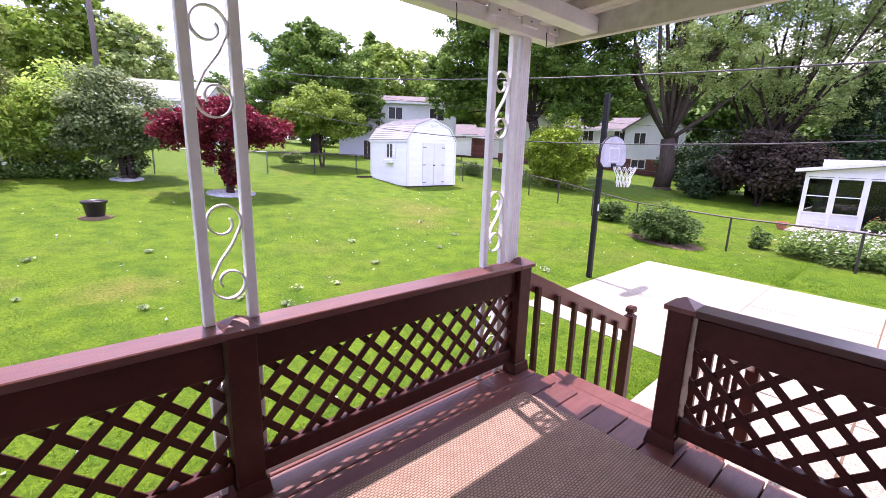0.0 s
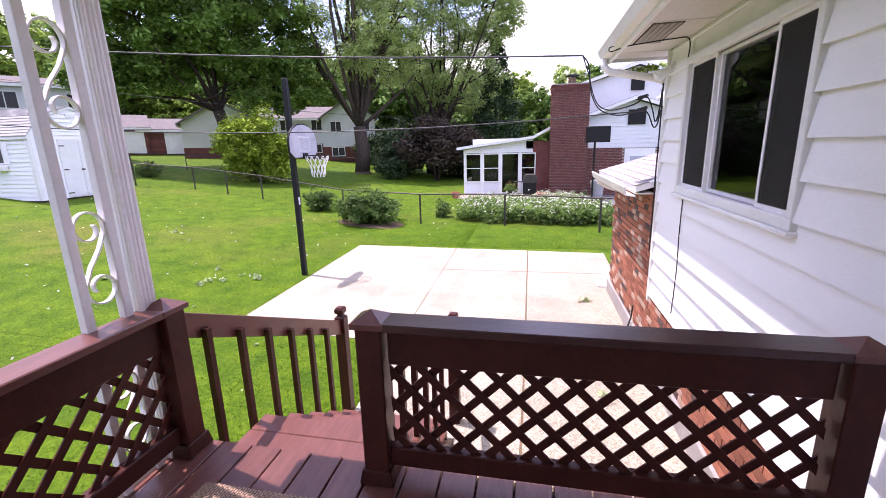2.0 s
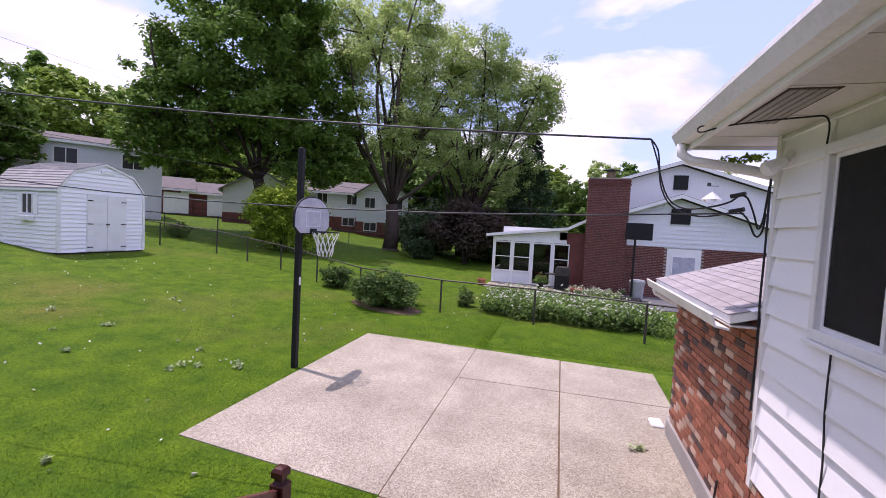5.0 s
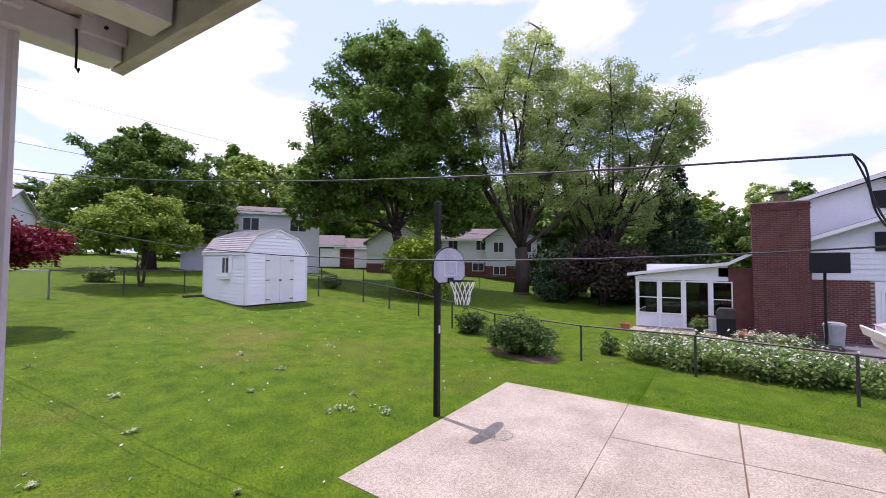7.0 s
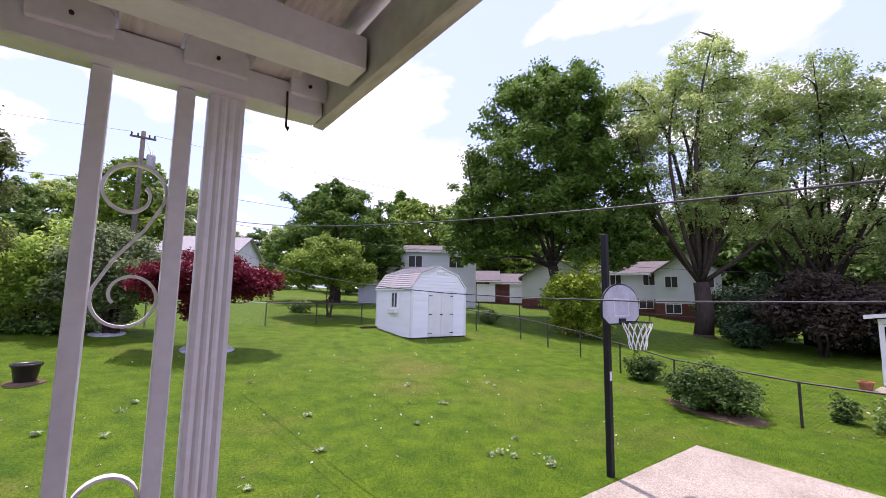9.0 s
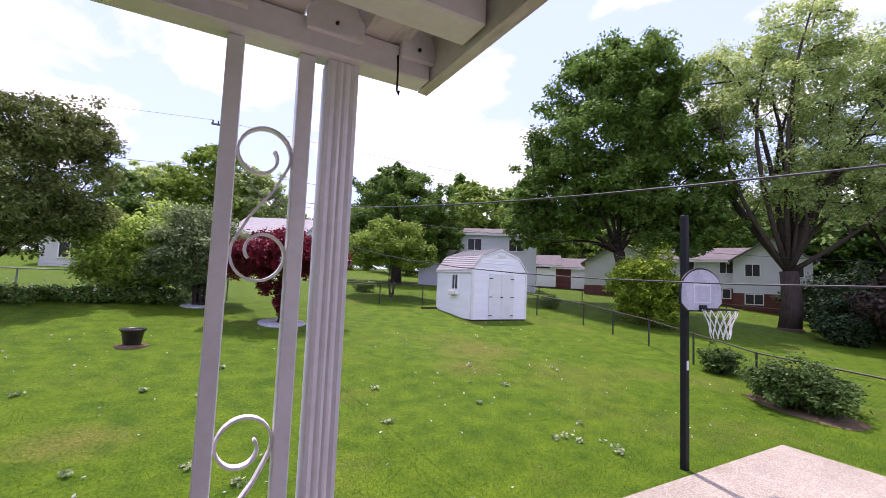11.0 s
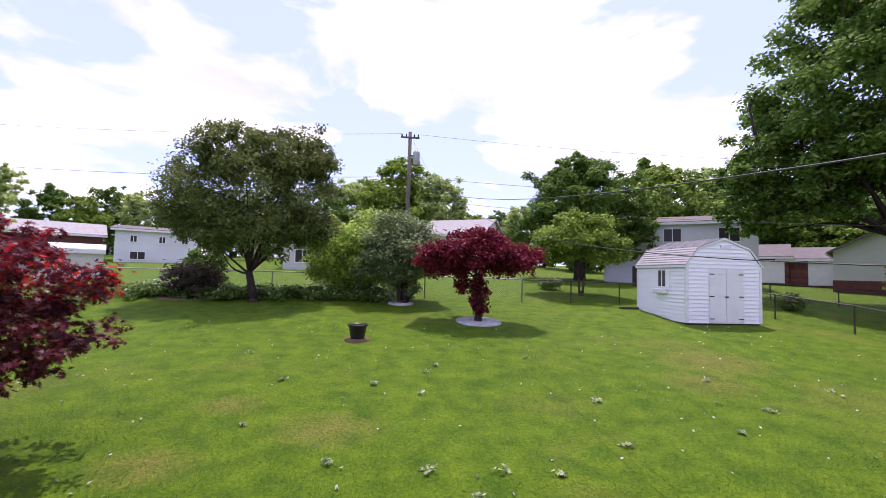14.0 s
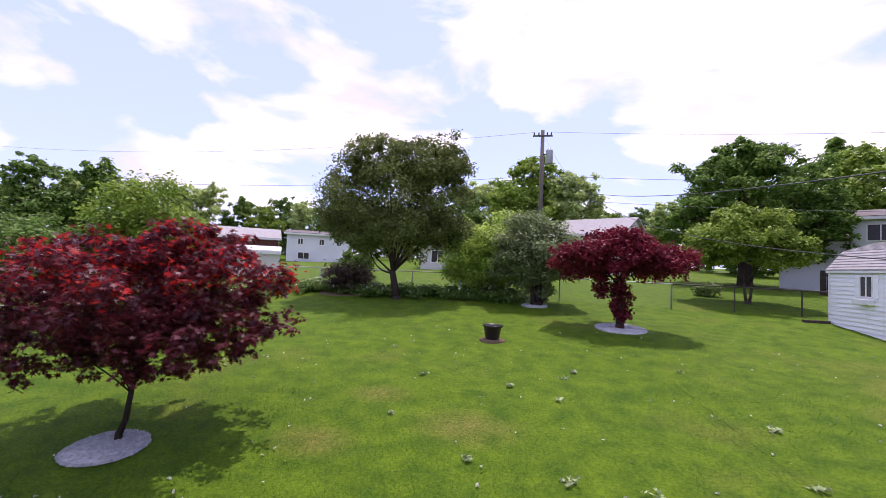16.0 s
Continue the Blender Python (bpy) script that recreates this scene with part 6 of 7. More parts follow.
    # Dark sheet added inside to paint the dimness behind the panes.
    solid("inner_shade", (X + 2.6, y0, g + 0.1), (X + 2.65, y1 - 0.1, 1.35), ROOM_DARK, s)
    lap = bmesh.new()
    for k in range(4):
        z = g + 0.08 + k * 0.155
        prism(lap, [(X + 0.28, z), (X + 0.30, z + 0.155), (X + 0.36, z + 0.155), (X + 0.36, z)], 1.55, y1, "y")
        prism(lap, [(X + 0.28, z), (X + 0.30, z + 0.155), (X + 0.36, z + 0.155), (X + 0.36, z)], y0, 0.62, "y")
    part("low_siding", lap, NEIGHBOR_SIDING, s)
    for a, b, zb in ((2.55, 3.40, -0.40), (1.58, 2.45, -0.40), (0.55, 1.48, -1.0), (-0.30, 0.45, -0.40)):
        bm = bmesh.new()
        top = 1.12
        for c0, c1, d0, d1 in ((a, a + 0.05, zb, top), (b - 0.05, b, zb, top), (a + 0.05, b - 0.05, top - 0.06, top), (a + 0.05, b - 0.05, zb, zb + 0.05)):
            box(bm, (X + 0.24, c0, d0), (X + 0.33, c1, d1))
        if zb > -0.6:
            box(bm, (X + 0.25, a + 0.05, 0.32), (X + 0.32, b - 0.05, 0.36))
        fr = part("window_frame" if zb > -0.6 else "door_frame", bm, WHITE, s)
        solid("pane", (X + 0.28, a + 0.05, zb + 0.05), (X + 0.29, b - 0.05, top - 0.06), WINDOW_DARK, fr)
    for yy in (3.40, 2.45, 1.48, 0.45):
        solid("mullion", (X + 0.25, yy, g + 0.1), (X + 0.37, yy + 0.1 if yy < 3.3 else y1, 1.14), WHITE, s)
    solid("header", (X + 0.22, y0, 1.14), (X + 0.40, y1, 1.32), WHITE, s)
    bm = bmesh.new()
    prism(bm, [(y1 + 0.32, 1.32), (-0.2, 1.82), (-0.2, 1.96), (y1 + 0.32, 1.46)], X - 0.1, X + 4.1, "x")
    part("roof", bm, GUTTER, s, "white sloping metal roof")
    bm = bmesh.new()
    prism(bm, [(y1, 1.32), (-0.15, 1.32), (-0.15, 1.80)], X + 0.3, X + 0.36, "x")
    part("gable_panel", bm, WHITE, s)
    bm = bmesh.new()
    prism(bm, [(-0.2, 1.84), (-1.0, 2.25), (-1.0, 2.40), (-0.2, 1.98)], X - 0.1, X + 4.1, "x")
    part("roof", bm, GUTTER, s)
    # things outside
    drive = solid("driveway", (19.6, -9.0, -1.1), (X - 0.02, -2.6, -1.075), ASPHALT)
    tagged(drive, "grey asphalt driveway of the neighbour", "driveway", kind="structure")
    terrace = solid("terrace", (22.0, -1.0, -1.1), (X + 0.26, 3.6, -1.06), CONCRETE)
    tagged(terrace, "narrow concrete terrace before the sunroom", "terrace", kind="structure")
    grill = thing("gas_grill", (22.7, -0.05, -1.06), "dark gas grill on a wheeled cart", "grill")
    solid("cart", (22.45, -0.35, -1.0), (22.95, 0.3, -0.35), BLACK_METAL, grill)
    bm = bmesh.new()
    prism(bm, [(-0.4, -0.35), (-0.4, -0.1), (-0.3, 0.08), (0.2, 0.08), (0.32, -0.1), (0.32, -0.35)], 22.42, 22.98, "x")
    part("lid", bm, FENCE_METAL, grill, "grey metal lid", bevel=0.02)
    solid("side_shelf", (22.5, 0.32, -0.32), (22.9, 0.75, -0.28), FENCE_METAL, grill)
    for yy in (-0.3, 0.25):
        bm = bmesh.new()
        lathe(bm, [(0.07, -0.02), (0.08, 0.0), (0.07, 0.02)], 12)
        bmesh.ops.transform(bm, matrix=Matrix.Translation((22.44, yy, -0.98)) @ Matrix.Rotation(math.pi / 2, 4, "Y"), verts=bm.verts[:])
        part("wheel", bm, BLACK_RUBBER, grill)
    for px, py, r, hh, mat, lb in ((22.4, 3.75, 0.22, 0.32, TERRACOTTA, "brown planter by the sunroom"), (21.9, -0.65, 0.3, 0.3, TERRACOTTA, "terracotta bowl planter on the terrace"), (22.3, 0.9, 0.2, 0.35, POT_DARK, "dark planter with red flowers")):
        p = thing("flower_pot", (px, py, -1.1), lb, "planter")
        bm = bmesh.new()
        lathe(bm, [(r * 0.65, -1.1), (r * 0.95, -1.1 + hh * 0.85), (r * 1.05, -1.1 + hh * 0.86), (r * 1.05, -1.1 + hh), (r * 0.85, -1.1 + hh), (r * 0.8, -1.1 + hh * 0.8)], 16, (px, py, 0))
        part("pot", bm, mat, p)
        if mat is POT_DARK:
            rng = np.random.default_rng(5)
            ob = new("plant", raw_mesh("plant", leaf_cloud(rng, np.array([[px, py, -0.55]]), np.array([0.3]), 400, 0.09, 1.2), 4, LEAF_MID))
            tagged(under(ob, p), kind="stuff")
            ob = new("blossom", raw_mesh("blossom", leaf_cloud(rng, np.array([[px, py, -0.45]]), np.array([0.3]), 60, 0.07, 1.1), 4, LEAF_RED))
            under(ob, p)
    can = thing("trash_can", (21.6, -3.15, -1.08), "grey lidded bin beside the house", "bin")
    bm = bmesh.new()
    lathe(bm, [(0.24, -1.08), (0.3, -0.3), (0.32, -0.29), (0.32, -0.22), (0.26, -0.16), (0.05, -0.13)], 18, (21.6, -3.15, 0))
    part("barrel", bm, FENCE_PALE, can)
    bin2 = thing("trash_can", (22.6, -6.4, -1.08), "dark brown bin beside the house", "bin")
    bm = bmesh.new()
    lathe(bm, [(0.26, -1.08), (0.3, -0.4), (0.32, -0.39), (0.31, -0.3), (0.05, -0.26)], 18, (22.6, -6.4, 0))
    part("barrel", bm, BARK_DARK, bin2)
    bh = thing("portable_basketball_hoop", (21.2, -2.9, -1.1), "black portable basketball stand seen from behind", "basketball hoop")
    bm = bmesh.new()
    prism(bm, [(20.9, -1.075), (21.8, -1.075), (21.7, -0.92), (21.0, -0.92)], -3.3, -2.5, "y")
    part("base", bm, BLACK_METAL, bh, bevel=0.03)
    bm = bmesh.new()
    tube(bm, [(21.4, -2.9, -0.95), (21.35, -2.9, 1.2), (21.3, -2.9, 1.75)], 0.045, 8)
    part("pole", bm, BLACK_METAL, bh)
    solid("backboard", (20.95, -3.5, 1.55), (21.0, -2.45, 2.25), BLACK_METAL, bh, "black backboard", 0.02)
    bm = bmesh.new()
    tube(bm, [(21.32, -2.9, 1.6), (21.0, -2.8, 1.7)], 0.03, 6)
    part("arm", bm, BLACK_METAL, bh)


neighbor_east()


# ---- garden things ----
def build_pot():
    x, y = 0.18, 14.2
    g = ground_z(x, y)
    p = thing("planter_pot", (x, y, g), "dark glazed planter pot on a bare earth patch", "planter")
    bm = bmesh.new()
    lathe(bm, [(0.17, g - 0.03), (0.20, g + 0.05), (0.255, g + 0.37), (0.29, g + 0.38), (0.30, g + 0.43), (0.275, g + 0.44), (0.25, g + 0.40), (0.23, g + 0.34), (0.02, g + 0.33)], 28, (x, y, 0))
    part("pot", bm, POT_DARK, p, smooth=True)
    bm = bmesh.new()
    lathe(bm, [(0.40, g - 0.06), (0.38, g + 0.012), (0.17, g + 0.03)], 22, (x, y, 0))
    e = part("earth_patch", bm, SOIL)
    tagged(e, "bare earth patch in the lawn", "earth", kind="structure")


build_pot()


def stone_ring(x, y, r, count, name, label, seed):
    rng = np.random.default_rng(seed)
    bm = bmesh.new()
    for _ in range(count):
        a, q = rng.random() * math.tau, r * math.sqrt(rng.random())
        s = 0.018 + 0.022 * rng.random()
        px, py = x + q * math.cos(a), y + q * math.sin(a)
        pz = ground_z(px, py) + 0.015 + 0.03 * (1 - q / r)
        v = [bm.verts.new((px + dx * s * (0.7 + 0.6 * rng.random()), py + dy * s * (0.7 + 0.6 * rng.random()), pz + dz * s)) for dx, dy, dz in ((1, 0, 0), (-0.5, 0.9, 0), (-0.5, -0.9, 0), (0.1, 0.1, 0.9), (0, 0, -0.8))]
        for f in ((0, 1, 3), (1, 2, 3), (2, 0, 3), (1, 0, 4), (2, 1, 4), (0, 2, 4)):
            bm.faces.new([v[i] for i in f])
    bm2 = bmesh.new()
    lathe(bm2, [(r, -0.06), (r * 0.98, 0.012), (r * 0.4, 0.035), (0.02, 0.04)], 26, (x, y, ground_z(x, y)))
    bed = part(name + "_bed", bm2, STONES)
    tagged(bed, "white stone chips round the tree foot", "stones", kind="structure")
    ob = part(name, bm, STONES, bed)
    tagged(ob, label, kind="stuff")


stone_ring(-4.68, 6.72, 0.52, 2200, "stone_chips", "loose white marble chips", 91)
stone_ring(4.25, 16.8, 0.82, 1500, "stone_chips", "loose white marble chips", 92)
stone_ring(1.5, 20.3, 0.55, 500, "stone_chips", "loose white marble chips", 93)


def litter():
    """Fallen maple twigs with wilted leaves on the lawn and patio, and pale petals."""
    rng = np.random.default_rng(95)
    spots = []
    for _ in range(30):
        spots.append((-3.5 + 15 * rng.random(), 3.0 + 10.5 * rng.random() ** 1.2))
    spots += [(7.0 + 1.4 * rng.random(), 4.9 + 1.8 * rng.random()) for _ in range(5)] + [(5.6, -1.2), (7.6, -1.1), (4.6, -1.0)]
    for x, y in spots:
        if 5.8 < x < 11.5 and y < 4.7 and y > 0:
            continue
        g = ground_z(x, y) if y > -0.5 else -1.085
        t = thing("fallen_twig", (x, y, g), "fallen twig with wilted green leaves", "twig", "fallen twigs")
        a = rng.random() * math.tau
        size = 0.05 + 0.075 * rng.random() ** 1.5
        bm = bmesh.new()
        tube(bm, [(x - size * math.cos(a), y - size * math.sin(a), g + 0.012), (x, y, g + 0.03), (x + size * math.cos(a + 0.4), y + size * math.sin(a + 0.4), g + 0.015)], 0.005, 5, 0.002)
        part("stem", bm, BARK, t)
        n = int(12 + 26 * rng.random())
        c = np.stack([x + rng.normal(size=n) * size * 0.55, y + rng.normal(size=n) * size * 0.55, g + 0.03 + 0.04 * rng.random(n)], axis=1)
        ob = new("leafage", raw_mesh("leafage", leaf_cloud(rng, c, np.full(n, 0.03), n, 0.07, 1.0, 0.0, True), 4, WILTED))
        tagged(under(ob, t), kind="stuff")
    n = 420
    x, y = -6 + 21 * rng.random(n), 2.4 + 14 * rng.random(n)
    keep = ~((x > 5.8) & (x < 11.5) & (y < 4.7))
    x, y = x[keep], y[keep]
    c = np.stack([x, y, np.array([ground_z(a, b) for a, b in zip(x, y)]) + 0.03], axis=1)
    ob = new("fallen_petals", raw_mesh("fallen_petals", leaf_cloud(rng, c, np.full(len(c), 0.02), int(len(c) * 1.4), 0.05, 1.0, 0.0), 4, PETAL))
    tagged(ob, "pale petals and dry leaves strewn over the lawn", "litter", kind="stuff")


litter()


def grass():
    """Short blades over the near lawn."""
    rng = np.random.default_rng(97)
    n = 330000
    x = -9 + 25 * rng.random(n)
    y = 1.6 + 12.65 * rng.random(n) ** 1.7
    low = rng.random(n) < 0.09
    x, y = np.where(low, 11.47 + 4.4 * rng.random(n) ** 1.3, x), np.where(low, -3.2 + 5.0 * rng.random(n), y)
    edge = np.minimum(np.minimum((x + 9) / 5, (16 - x) / 4), (14.3 - y) / 10)
    keep = ~((x > 5.62) & (x < 11.45) & (y < 4.43 + 0.02 * (x - 5.8))) & ~((x < 11.46) & (x > 3.2) & (y < 1.6)) & (rng.random(n) < np.clip(edge, 0, 1))
    x, y = x[keep], y[keep]
    n = len(x)
    z = np.array([ground_z(0, b) for b in y])
    h = 0.012 + 0.022 * rng.random(n)
    a = rng.random(n) * math.tau
    lean = rng.normal(size=(n, 2)) * 0.03
    wx, wy = np.cos(a) * 0.005, np.sin(a) * 0.005
    verts = np.stack([np.stack([x - wx, y - wy, z - 0.005], 1), np.stack([x + wx, y + wy, z - 0.005], 1), np.stack([x + lean[:, 0], y + lean[:, 1], z + h], 1)], axis=1)
    ob = new("grass", raw_mesh("grass", verts, 3, GRASS))
    tagged(ob, "short mown grass blades", "grass", kind="stuff")


grass()


# ---- poles, wires, cables ----
def catenary(a, b, sag, n=24):
    a, b = Vector(a), Vector(b)
    return [a.lerp(b, i / n) - Vector((0, 0, sag * 4 * (i / n) * (1 - i / n))) for i in range(n + 1)]


POLE = (2.1, 35.5)


def build_pole():
    x, y = POLE
    g = ground_z(x, y)
    p = thing("utility_pole", (x, y, g), "weathered wooden utility pole with grey transformer", "utility pole")
    bm = bmesh.new()
    tube(bm, [(x, y, g - 0.3), (x, y, 12.9)], 0.19, 10, 0.14)
    part("pole", bm, POLE_WOOD, p, smooth=True)
    arm = bmesh.new()
    box(arm, (x - 0.75, y - 0.22, 12.35), (x + 0.75, y - 0.12, 12.47))
    crossarm = part("crossarm", arm, POLE_WOOD, p)
    for dx in (-0.65, -0.3, 0.35, 0.65):
        bm = bmesh.new()
        lathe(bm, [(0.03, 12.47), (0.06, 12.52), (0.04, 12.58), (0.06, 12.64), (0.02, 12.70)], 10, (x + dx, y - 0.17, 0))
        part("insulator", bm, BLACK_METAL, crossarm)
    bm = bmesh.new()
    lathe(bm, [(0.25, 10.2), (0.27, 10.24), (0.27, 11.2), (0.25, 11.3), (0.1, 11.34), (0.06, 11.6)], 16, (x + 0.55, y - 0.1, 0))
    part("transformer", bm, FENCE_PALE, p, "grey transformer drum", smooth=True)
    bm = bmesh.new()
    box(bm, (x + 0.1, y - 0.13, 10.9), (x + 0.35, y - 0.07, 11.0))
    part("bracket", bm, BLACK_METAL, p)


build_pole()


def flowing(pts, n=5):
    """A smooth line through all the points."""
    out = []
    for i in range(len(pts) - 1):
        a, b, c, d = pts[max(i - 1, 0)], pts[i], pts[i + 1], pts[min(i + 2, len(pts) - 1)]
        for k in range(n):
            t = k / n
            out.append(0.5 * (2 * b + (c - a) * t + (2 * a - 5 * b + 4 * c - d) * t * t + (3 * b - a - 3 * c + d) * t ** 3))
    return out + [pts[-1]]


def wire(name, pts, radius, mat, label):
    pts = [Vector(p) for p in pts]
    if len(pts) < 20:
        pts = flowing(pts)
    bm = bmesh.new()
    tube(bm, pts, radius, 6)
    ob = part(name, bm, mat, smooth=True)
    return tagged(ob, label, "cable")


ex, ey = POLE
service = catenary((ex, ey, 9.6), (6.20, -0.76, 2.60), 1.56, 30)
wire("service_cable", service, 0.010, GREY_WIRE, "thick twisted service cable from pole to house")
wire("phone_cable", catenary((ex, ey, 12.9), (5.74, -1.42, 1.90), 3.4, 30), 0.007, GREY_WIRE, "thin phone cable from pole to house")
wire("phone_cable", catenary((ex, ey, 7.6), (38.0, 2.0, 3.5), 1.2, 26), 0.010, GREY_WIRE, "phone cable to the neighbouring house")
wire("power_line", catenary((ex - 0.65, ey - 0.17, 12.70), (-62, 40, 14.0), 1.2, 26), 0.010, GREY_WIRE, "thin overhead power line on the pole")
wire("power_line", catenary((ex + 0.65, ey - 0.17, 12.70), (70, 30, 14.0), 1.6, 26), 0.010, GREY_WIRE, "thin overhead power line on the pole")
wire("power_line", catenary((ex, ey, 9.3), (-62, 38, 11.0), 1.4, 26), 0.014, GREY_WIRE, "black overhead telephone line on the pole")
wire("power_line", catenary((ex, ey, 9.3), (70, 28, 11.0), 1.6, 26), 0.014, GREY_WIRE, "black overhead telephone line on the pole")
# drip loops at the house corner
wire("drip_loop_cable", [(6.20, -0.76, 2.60), (6.26, -0.84, 2.50), (6.27, -0.88, 2.26), (6.23, -0.96, 2.04), (6.14, -1.08, 1.95), (6.02, -1.24, 1.96), (5.9, -1.36, 2.0), (5.86, -1.42, 2.06)], 0.008, BLACK_RUBBER, "black cable loop hanging to the connectors")
wire("drip_loop_cable", [(6.20, -0.76, 2.60), (6.27, -0.85, 2.38), (6.28, -0.9, 2.14), (6.22, -1.0, 1.96), (6.08, -1.18, 1.88), (5.93, -1.34, 1.9), (5.86, -1.42, 1.93)], 0.008, BLACK_RUBBER, "black cable loop hanging to the connectors")
wire("drip_loop_cable", [(5.86, -1.42, 2.06), (5.8, -1.46, 2.03), (5.76, -1.5, 1.9), (5.74, -1.53, 1.78), (5.71, -1.55, 1.85), (5.70, -1.56, 2.0), (5.69, -1.565, 2.12)], 0.008, BLACK_RUBBER, "black cable loop on the house corner")
wire("drip_loop_cable", [(5.86, -1.42, 1.93), (5.8, -1.47, 1.86), (5.75, -1.52, 1.72), (5.71, -1.55, 1.76), (5.70, -1.56, 1.9)], 0.008, BLACK_RUBBER, "black cable loop on the house corner")
wire("wall_cable", [(5.69, -1.57, 2.18), (5.685, -1.572, 1.6), (5.69, -1.572, 1.2), (5.675, -1.572, 0.9), (5.68, -1.572, 0.3)], 0.009, BLACK_RUBBER, "black cables running down the corner board")
wire("wall_cable", [(5.3, -1.0, 2.52), (5.32, -0.935, 2.50), (5.29, -0.95, 2.46), (5.2, -1.1, 2.487), (5.0, -1.45, 2.485), (4.98, -1.575, 2.47), (4.985, -1.583, 2.3)], 0.006, BLACK_RUBBER, "thin black cable from gutter to window")
wire("wall_cable", [(4.72, -1.58, 1.03), (4.73, -1.583, 0.7), (4.70, -1.583, 0.35), (4.72, -1.583, -0.05), (4.74, -1.583, -0.12)], 0.006, BLACK_RUBBER, "thin black cable below the window")
for z, y in ((2.06, -1.42), (1.93, -1.42)):
    bm = bmesh.new()
    tube(bm, [(5.90, y + 0.05, z - 0.01), (5.82, y - 0.03, z + 0.01)], 0.019, 8)
    tagged(part("cable_splice", bm, BLACK_RUBBER), "black splice cover on the cable", "connector")

lamp = thing("floodlight", (5.45, WALL_Y + 0.02, 2.25), "white twin floodlight under the eave", "light fixture")
bm = bmesh.new()
lathe(bm, [(0.06, 0), (0.06, 0.03), (0.03, 0.04)], 14)
bmesh.ops.transform(bm, matrix=Matrix.Translation((5.45, WALL_Y + 0.0, 2.30)) @ Matrix.Rotation(-math.pi / 2, 4, "X"), verts=bm.verts[:])
part("base", bm, WHITE, lamp)
for s in (-1, 1):
    bm = bmesh.new()
    lathe(bm, [(0.025, 0), (0.045, 0.05), (0.06, 0.12), (0.055, 0.13), (0.02, 0.12)], 14)
    bmesh.ops.transform(bm, matrix=Matrix.Translation((5.45 + s * 0.05, WALL_Y + 0.05, 2.28)) @ Matrix.Rotation(s * 0.6, 4, "Y") @ Matrix.Rotation(-2.2, 4, "X"), verts=bm.verts[:])
    part("lamp_head", bm, WHITE, lamp)

rng_v = np.random.default_rng(103)
sprout = thing("seedling_clump", (5.80, -1.42, 2.27), "green maple seedlings growing on the elbow of the downspout", "plant")
bm = bmesh.new()
for k in range(7):
    a = k * 0.9
    tube(bm, [(5.80 + 0.02 * k, -1.44 + 0.01 * k, 2.275), (5.80 + 0.02 * k + 0.05 * math.cos(a), -1.42 + 0.05 * math.sin(a), 2.36)], 0.003, 4, 0.0015)
part("stem_cluster", bm, BARK, sprout)
tufts = np.array([(5.72 + 0.045 * k, -1.50 + 0.035 * k, 2.34 + 0.012 * (k % 3)) for k in range(8)])
under(new("foliage", raw_mesh("foliage", leaf_cloud(rng_v, tufts, np.full(8, 0.05), 170, 0.045, 1.2), 4, LEAF_LIGHT)), sprout)
vent = thing("soffit_vent", (4.9, -1.25, 2.498), "brown-grey slotted vent strip in the white soffit", "vent")
for k in range(5):
    y = -1.36 + 0.045 * k
    solid("slat", (4.45, y, 2.492), (5.20, y + 0.036, 2.4985), CONCRETE_EDGE, vent)
solid("backing", (4.43, -1.38, 2.4988), (5.22, -1.13, 2.4998), BARK, vent)

# a splash of things along the foundation
drain = thing("drain_hose", (6.15, -1.45, -1.085), "black rubber drain hose on the patio", "hose")
bm = bmesh.new()
tube(bm, [(6.27, -1.58, -0.62), (6.25, -1.56, -0.8), (6.19, -1.49, -1.0), (6.15, -1.46, -1.06)], 0.011, 8)
part("hose", bm, BLACK_RUBBER, drain)
bm = bmesh.new()
lathe(bm, [(0.055, -1.085), (0.05, -1.045), (0.03, -1.0), (0.018, -0.97)], 12, (6.15, -1.45, 0))
part("foot", bm, BLACK_RUBBER, drain)
bm = bmesh.new()
box(bm, (8.42, -1.6, -1.1), (8.7, -1.42, -1.04))
splash = part("splash_block", bm, WHITE, bevel=0.02)
tagged(splash, "pale concrete splash block under the downspout", "splash block")
bm = bmesh.new()
box(bm, (11.4, 19.95, ground_z(0, 20) - 0.05), (12.28, 20.1, ground_z(0, 20) + 0.1))
edge = part("timber_edging", bm, BARK, bevel=0.01)
tagged(edge, "old timber edging beside the shed", "edging")


# ---- bricks and shingles ----
def brick_mesh(mat):
    bm = bmesh.new()
    box(bm, (0, -0.02, 0), (0.2, 0.0, 0.064))
    for v in bm.verts:
        if v.co.y > -0.01:
            v.co.x += 0.003 if v.co.x < 0.1 else -0.003
            v.co.z += 0.002 if v.co.z < 0.03 else -0.002
    return mesh_of("brick", bm, mat)


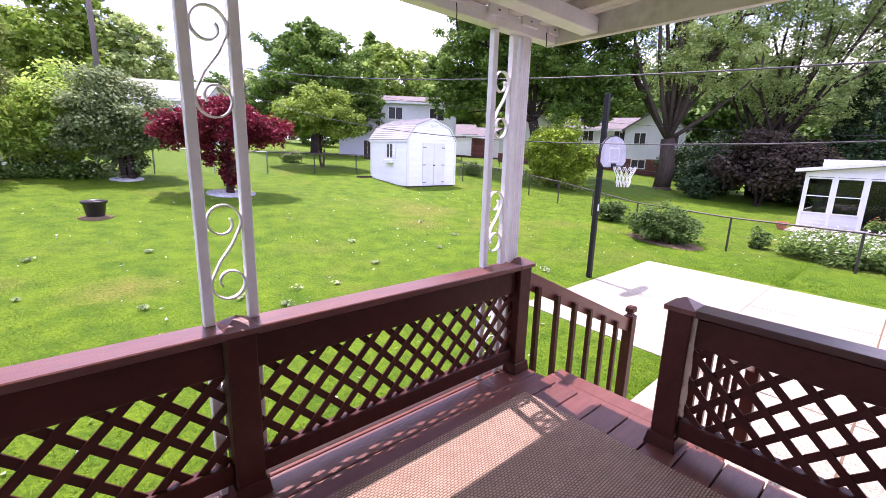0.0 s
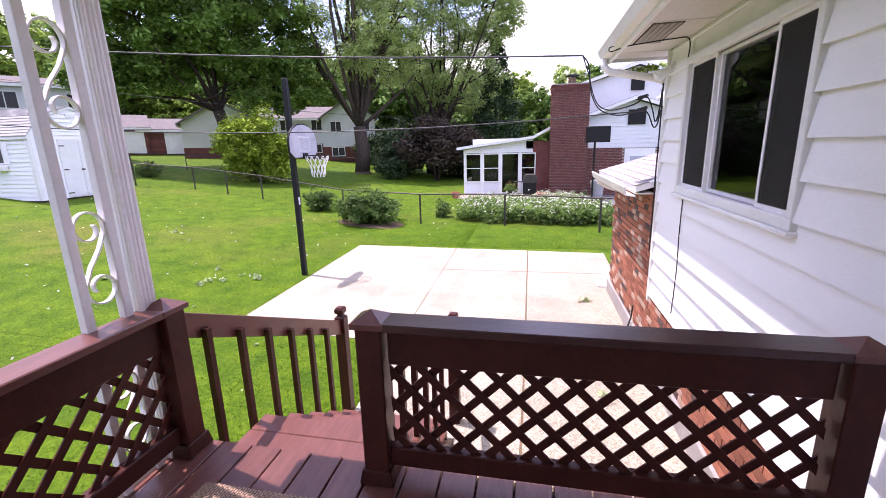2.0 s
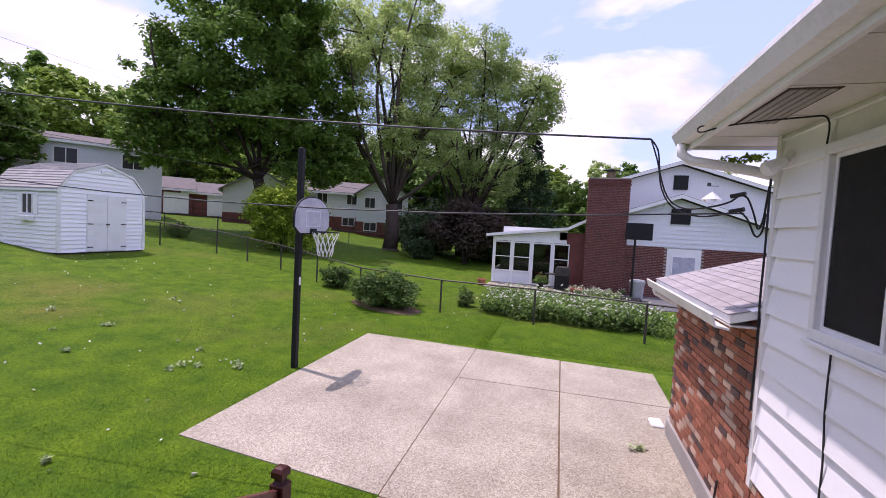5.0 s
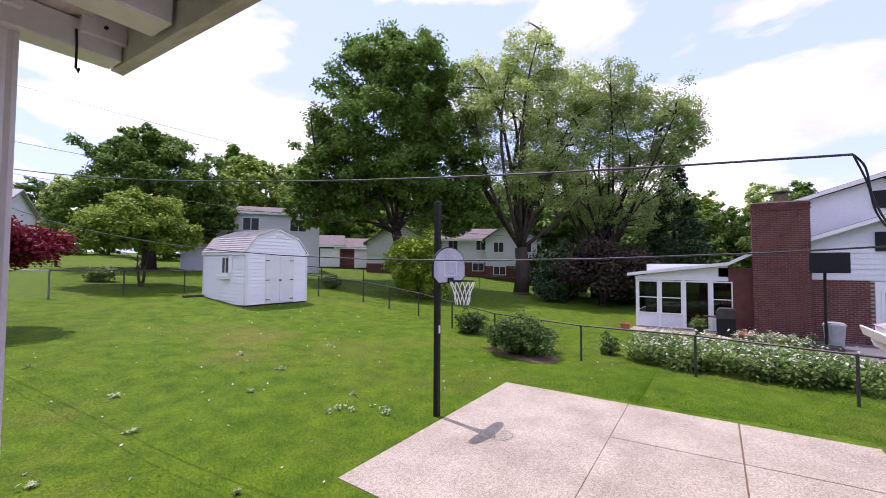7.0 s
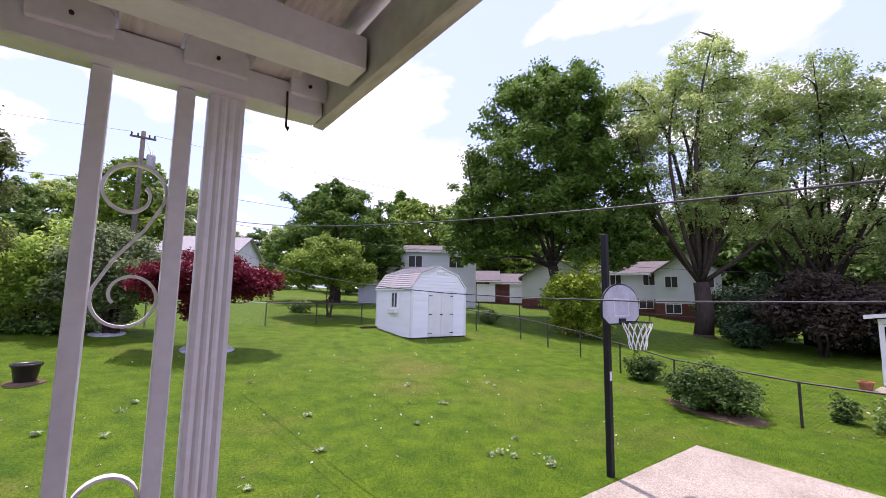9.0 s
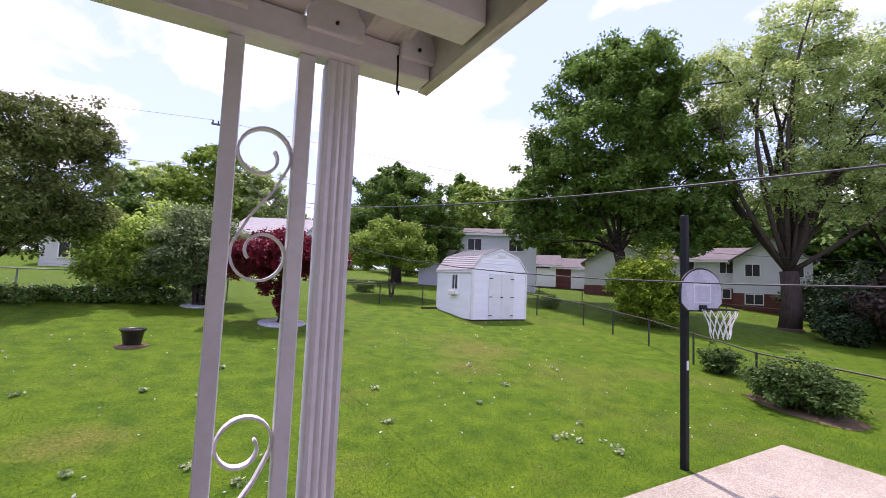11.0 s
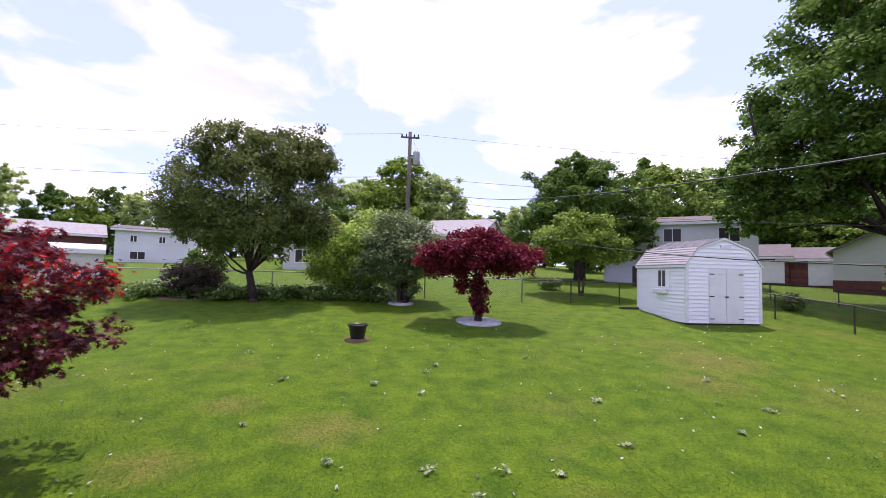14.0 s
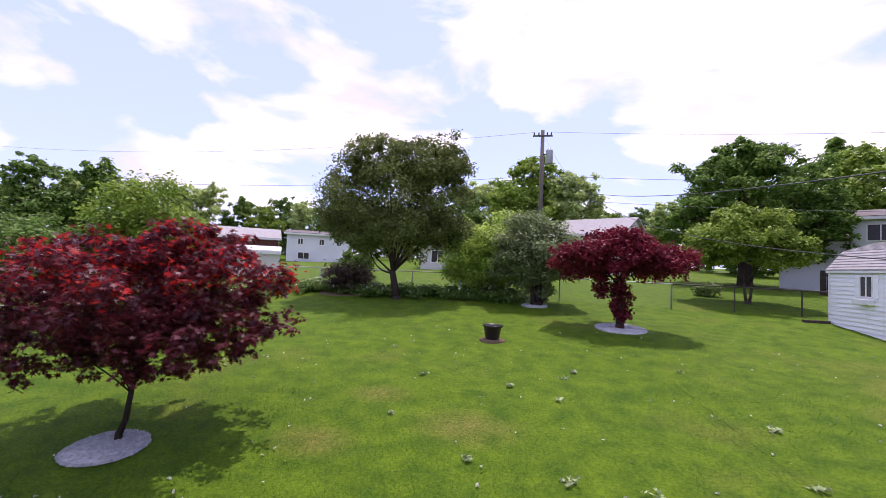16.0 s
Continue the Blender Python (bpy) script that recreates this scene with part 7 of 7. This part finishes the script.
def lay_bricks():
    rng = random.Random(99)
    kinds = [brick_mesh(BRICK)] * 6 + [brick_mesh(BRICK_PALE)] * 2 + [brick_mesh(BRICK_DARK)]
    wing, south = bpy.data.objects["wall_east_wing"], bpy.data.objects["wall_south"]
    rest = bmesh.new()
    count = 0
    row = 0
    z = -0.855
    while z < 0.98:
        limit_hi = 8.27
        x = (3.3 if z < -0.27 else 5.67) + (0.105 if row % 2 else 0.0)
        while x < limit_hi - 0.1:
            parent = south if x < 5.6 else wing
            near = (x > 5.6 and count < 290) or (x <= 5.6 and x > 3.7)
            y = WALL_Y + 0.002 + rng.uniform(-0.0025, 0.0025)
            if near:
                piece("brick", rng.choice(kinds), Matrix.Translation((x, y, z)), parent)
                count += x > 5.6
            else:
                box(rest, (x, y - 0.02, z), (x + 0.2, y, z + 0.064))
            x += 0.212
        if z < -0.27:
            x = 3.3 - 0.212 + (0.105 if row % 2 else 0.0)
            while x > -3:
                box(rest, (x, WALL_Y - 0.02, z), (x + 0.2, WALL_Y + 0.001, z + 0.064))
                x -= 0.212
        z += 0.0755
        row += 1
    ob = part("brickwork", rest, BRICK_ISLAND, south)
    tagged(ob, kind="stuff")


lay_bricks()


def lay_shingles():
    roof = bpy.data.objects["roof_wing"]
    bm = bmesh.new()
    box(bm, (0, 0, 0), (0.300, 0.17, 0.008))
    me = mesh_of("shingle", bm, SHINGLE)
    slope = math.atan2(1.39, 4.62)
    rng = random.Random(101)
    rest = bmesh.new()
    for row in range(34):
        d = row * 0.137
        y, z = WALL_Y + 0.24 - d * math.cos(slope), 1.062 + d * math.sin(slope)
        x = 5.70 + (0.15 if row % 2 else 0.0)
        while x < 8.62:
            w = min(0.3, 8.63 - x)
            m = Matrix.Translation((x, y, z + rng.uniform(0, 0.002))) @ Matrix.Rotation(-slope + 0.045, 4, "X") @ Matrix.Translation((0, -0.17, 0))
            if row < 28 and w > 0.29:
                piece("shingle", me, m, roof)
            elif w > 0.05:
                box(rest, (0, 0, 0), (w - 0.003, 0.17, 0.008), m)
            x += 0.303
    part("shingle_edge", rest, SHINGLE, roof)


lay_shingles()


def board_fence(a, b, height, mat, label):
    a, b = Vector(a), Vector(b)
    f = thing("board_fence", (*a, ground_z(*a)), label, "fence")
    d = (b - a).normalized()
    n = int((b - a).length / 0.30)
    turn = math.atan2(d.y, d.x)
    bm = bmesh.new()
    box(bm, (0, -0.012, -0.1), (0.285, 0.012, height))
    me = mesh_of("board", bm, mat)
    for k in range(n):
        p = a + d * (k * 0.30)
        piece("board", me, Matrix.Translation((p.x, p.y, ground_z(p.x, p.y))) @ Matrix.Rotation(turn, 4, "Z"), f)
    for z in (0.35, height - 0.3):
        bm = bmesh.new()
        tube(bm, [(a.x, a.y, ground_z(*a) + z), (b.x, b.y, ground_z(*b) + z)], 0.04, 4)
        part("rail", bm, mat, f)


# Dark boards stand in for the shaded carport under the low wing.
board_fence((18.6, 31.3), (23.5, 29.5), 1.5, BARK_DARK, "dark boards standing for the shaded carport under the low wing")


def parked_car(x, y, turn):
    g = ground_z(x, y)
    c = thing("parked_car", (x, y, g), "silver-grey parked car beside the far garages", "car")
    m = pose(x, y, g, 0, 0, turn)

    def put(nm, bm, mat, parent=c, lb=""):
        bmesh.ops.transform(bm, matrix=m, verts=bm.verts[:])
        return part(nm, bm, mat, parent, lb)
    bm = bmesh.new()
    prism(bm, [(-2.1, 0.3), (-2.1, 0.8), (-1.9, 0.95), (-1.2, 1.0), (-0.7, 1.45), (0.9, 1.45), (1.5, 1.0), (2.05, 0.85), (2.1, 0.3)], -0.85, 0.85, "y")
    put("body", bm, FENCE_PALE)
    for s in (-1, 1):
        bm = bmesh.new()
        prism(bm, [(-1.05, 1.02), (-0.66, 1.4), (0.84, 1.4), (1.3, 1.02)], s * 0.852 - 0.004, s * 0.852 + 0.004, "y")
        put("side_window", bm, POT_DARK)
        for wx in (-1.3, 1.3):
            bm = bmesh.new()
            tube(bm, [(wx, s * 0.7, 0.32), (wx, s * 0.88, 0.32)], 0.32, 14)
            w = put("wheel", bm, BLACK_RUBBER)
            bm = bmesh.new()
            tube(bm, [(wx, s * 0.88, 0.32), (wx, s * 0.89, 0.32)], 0.18, 10)
            put("rim", bm, FENCE_PALE, w)


parked_car(40.6, 34.9, 52)
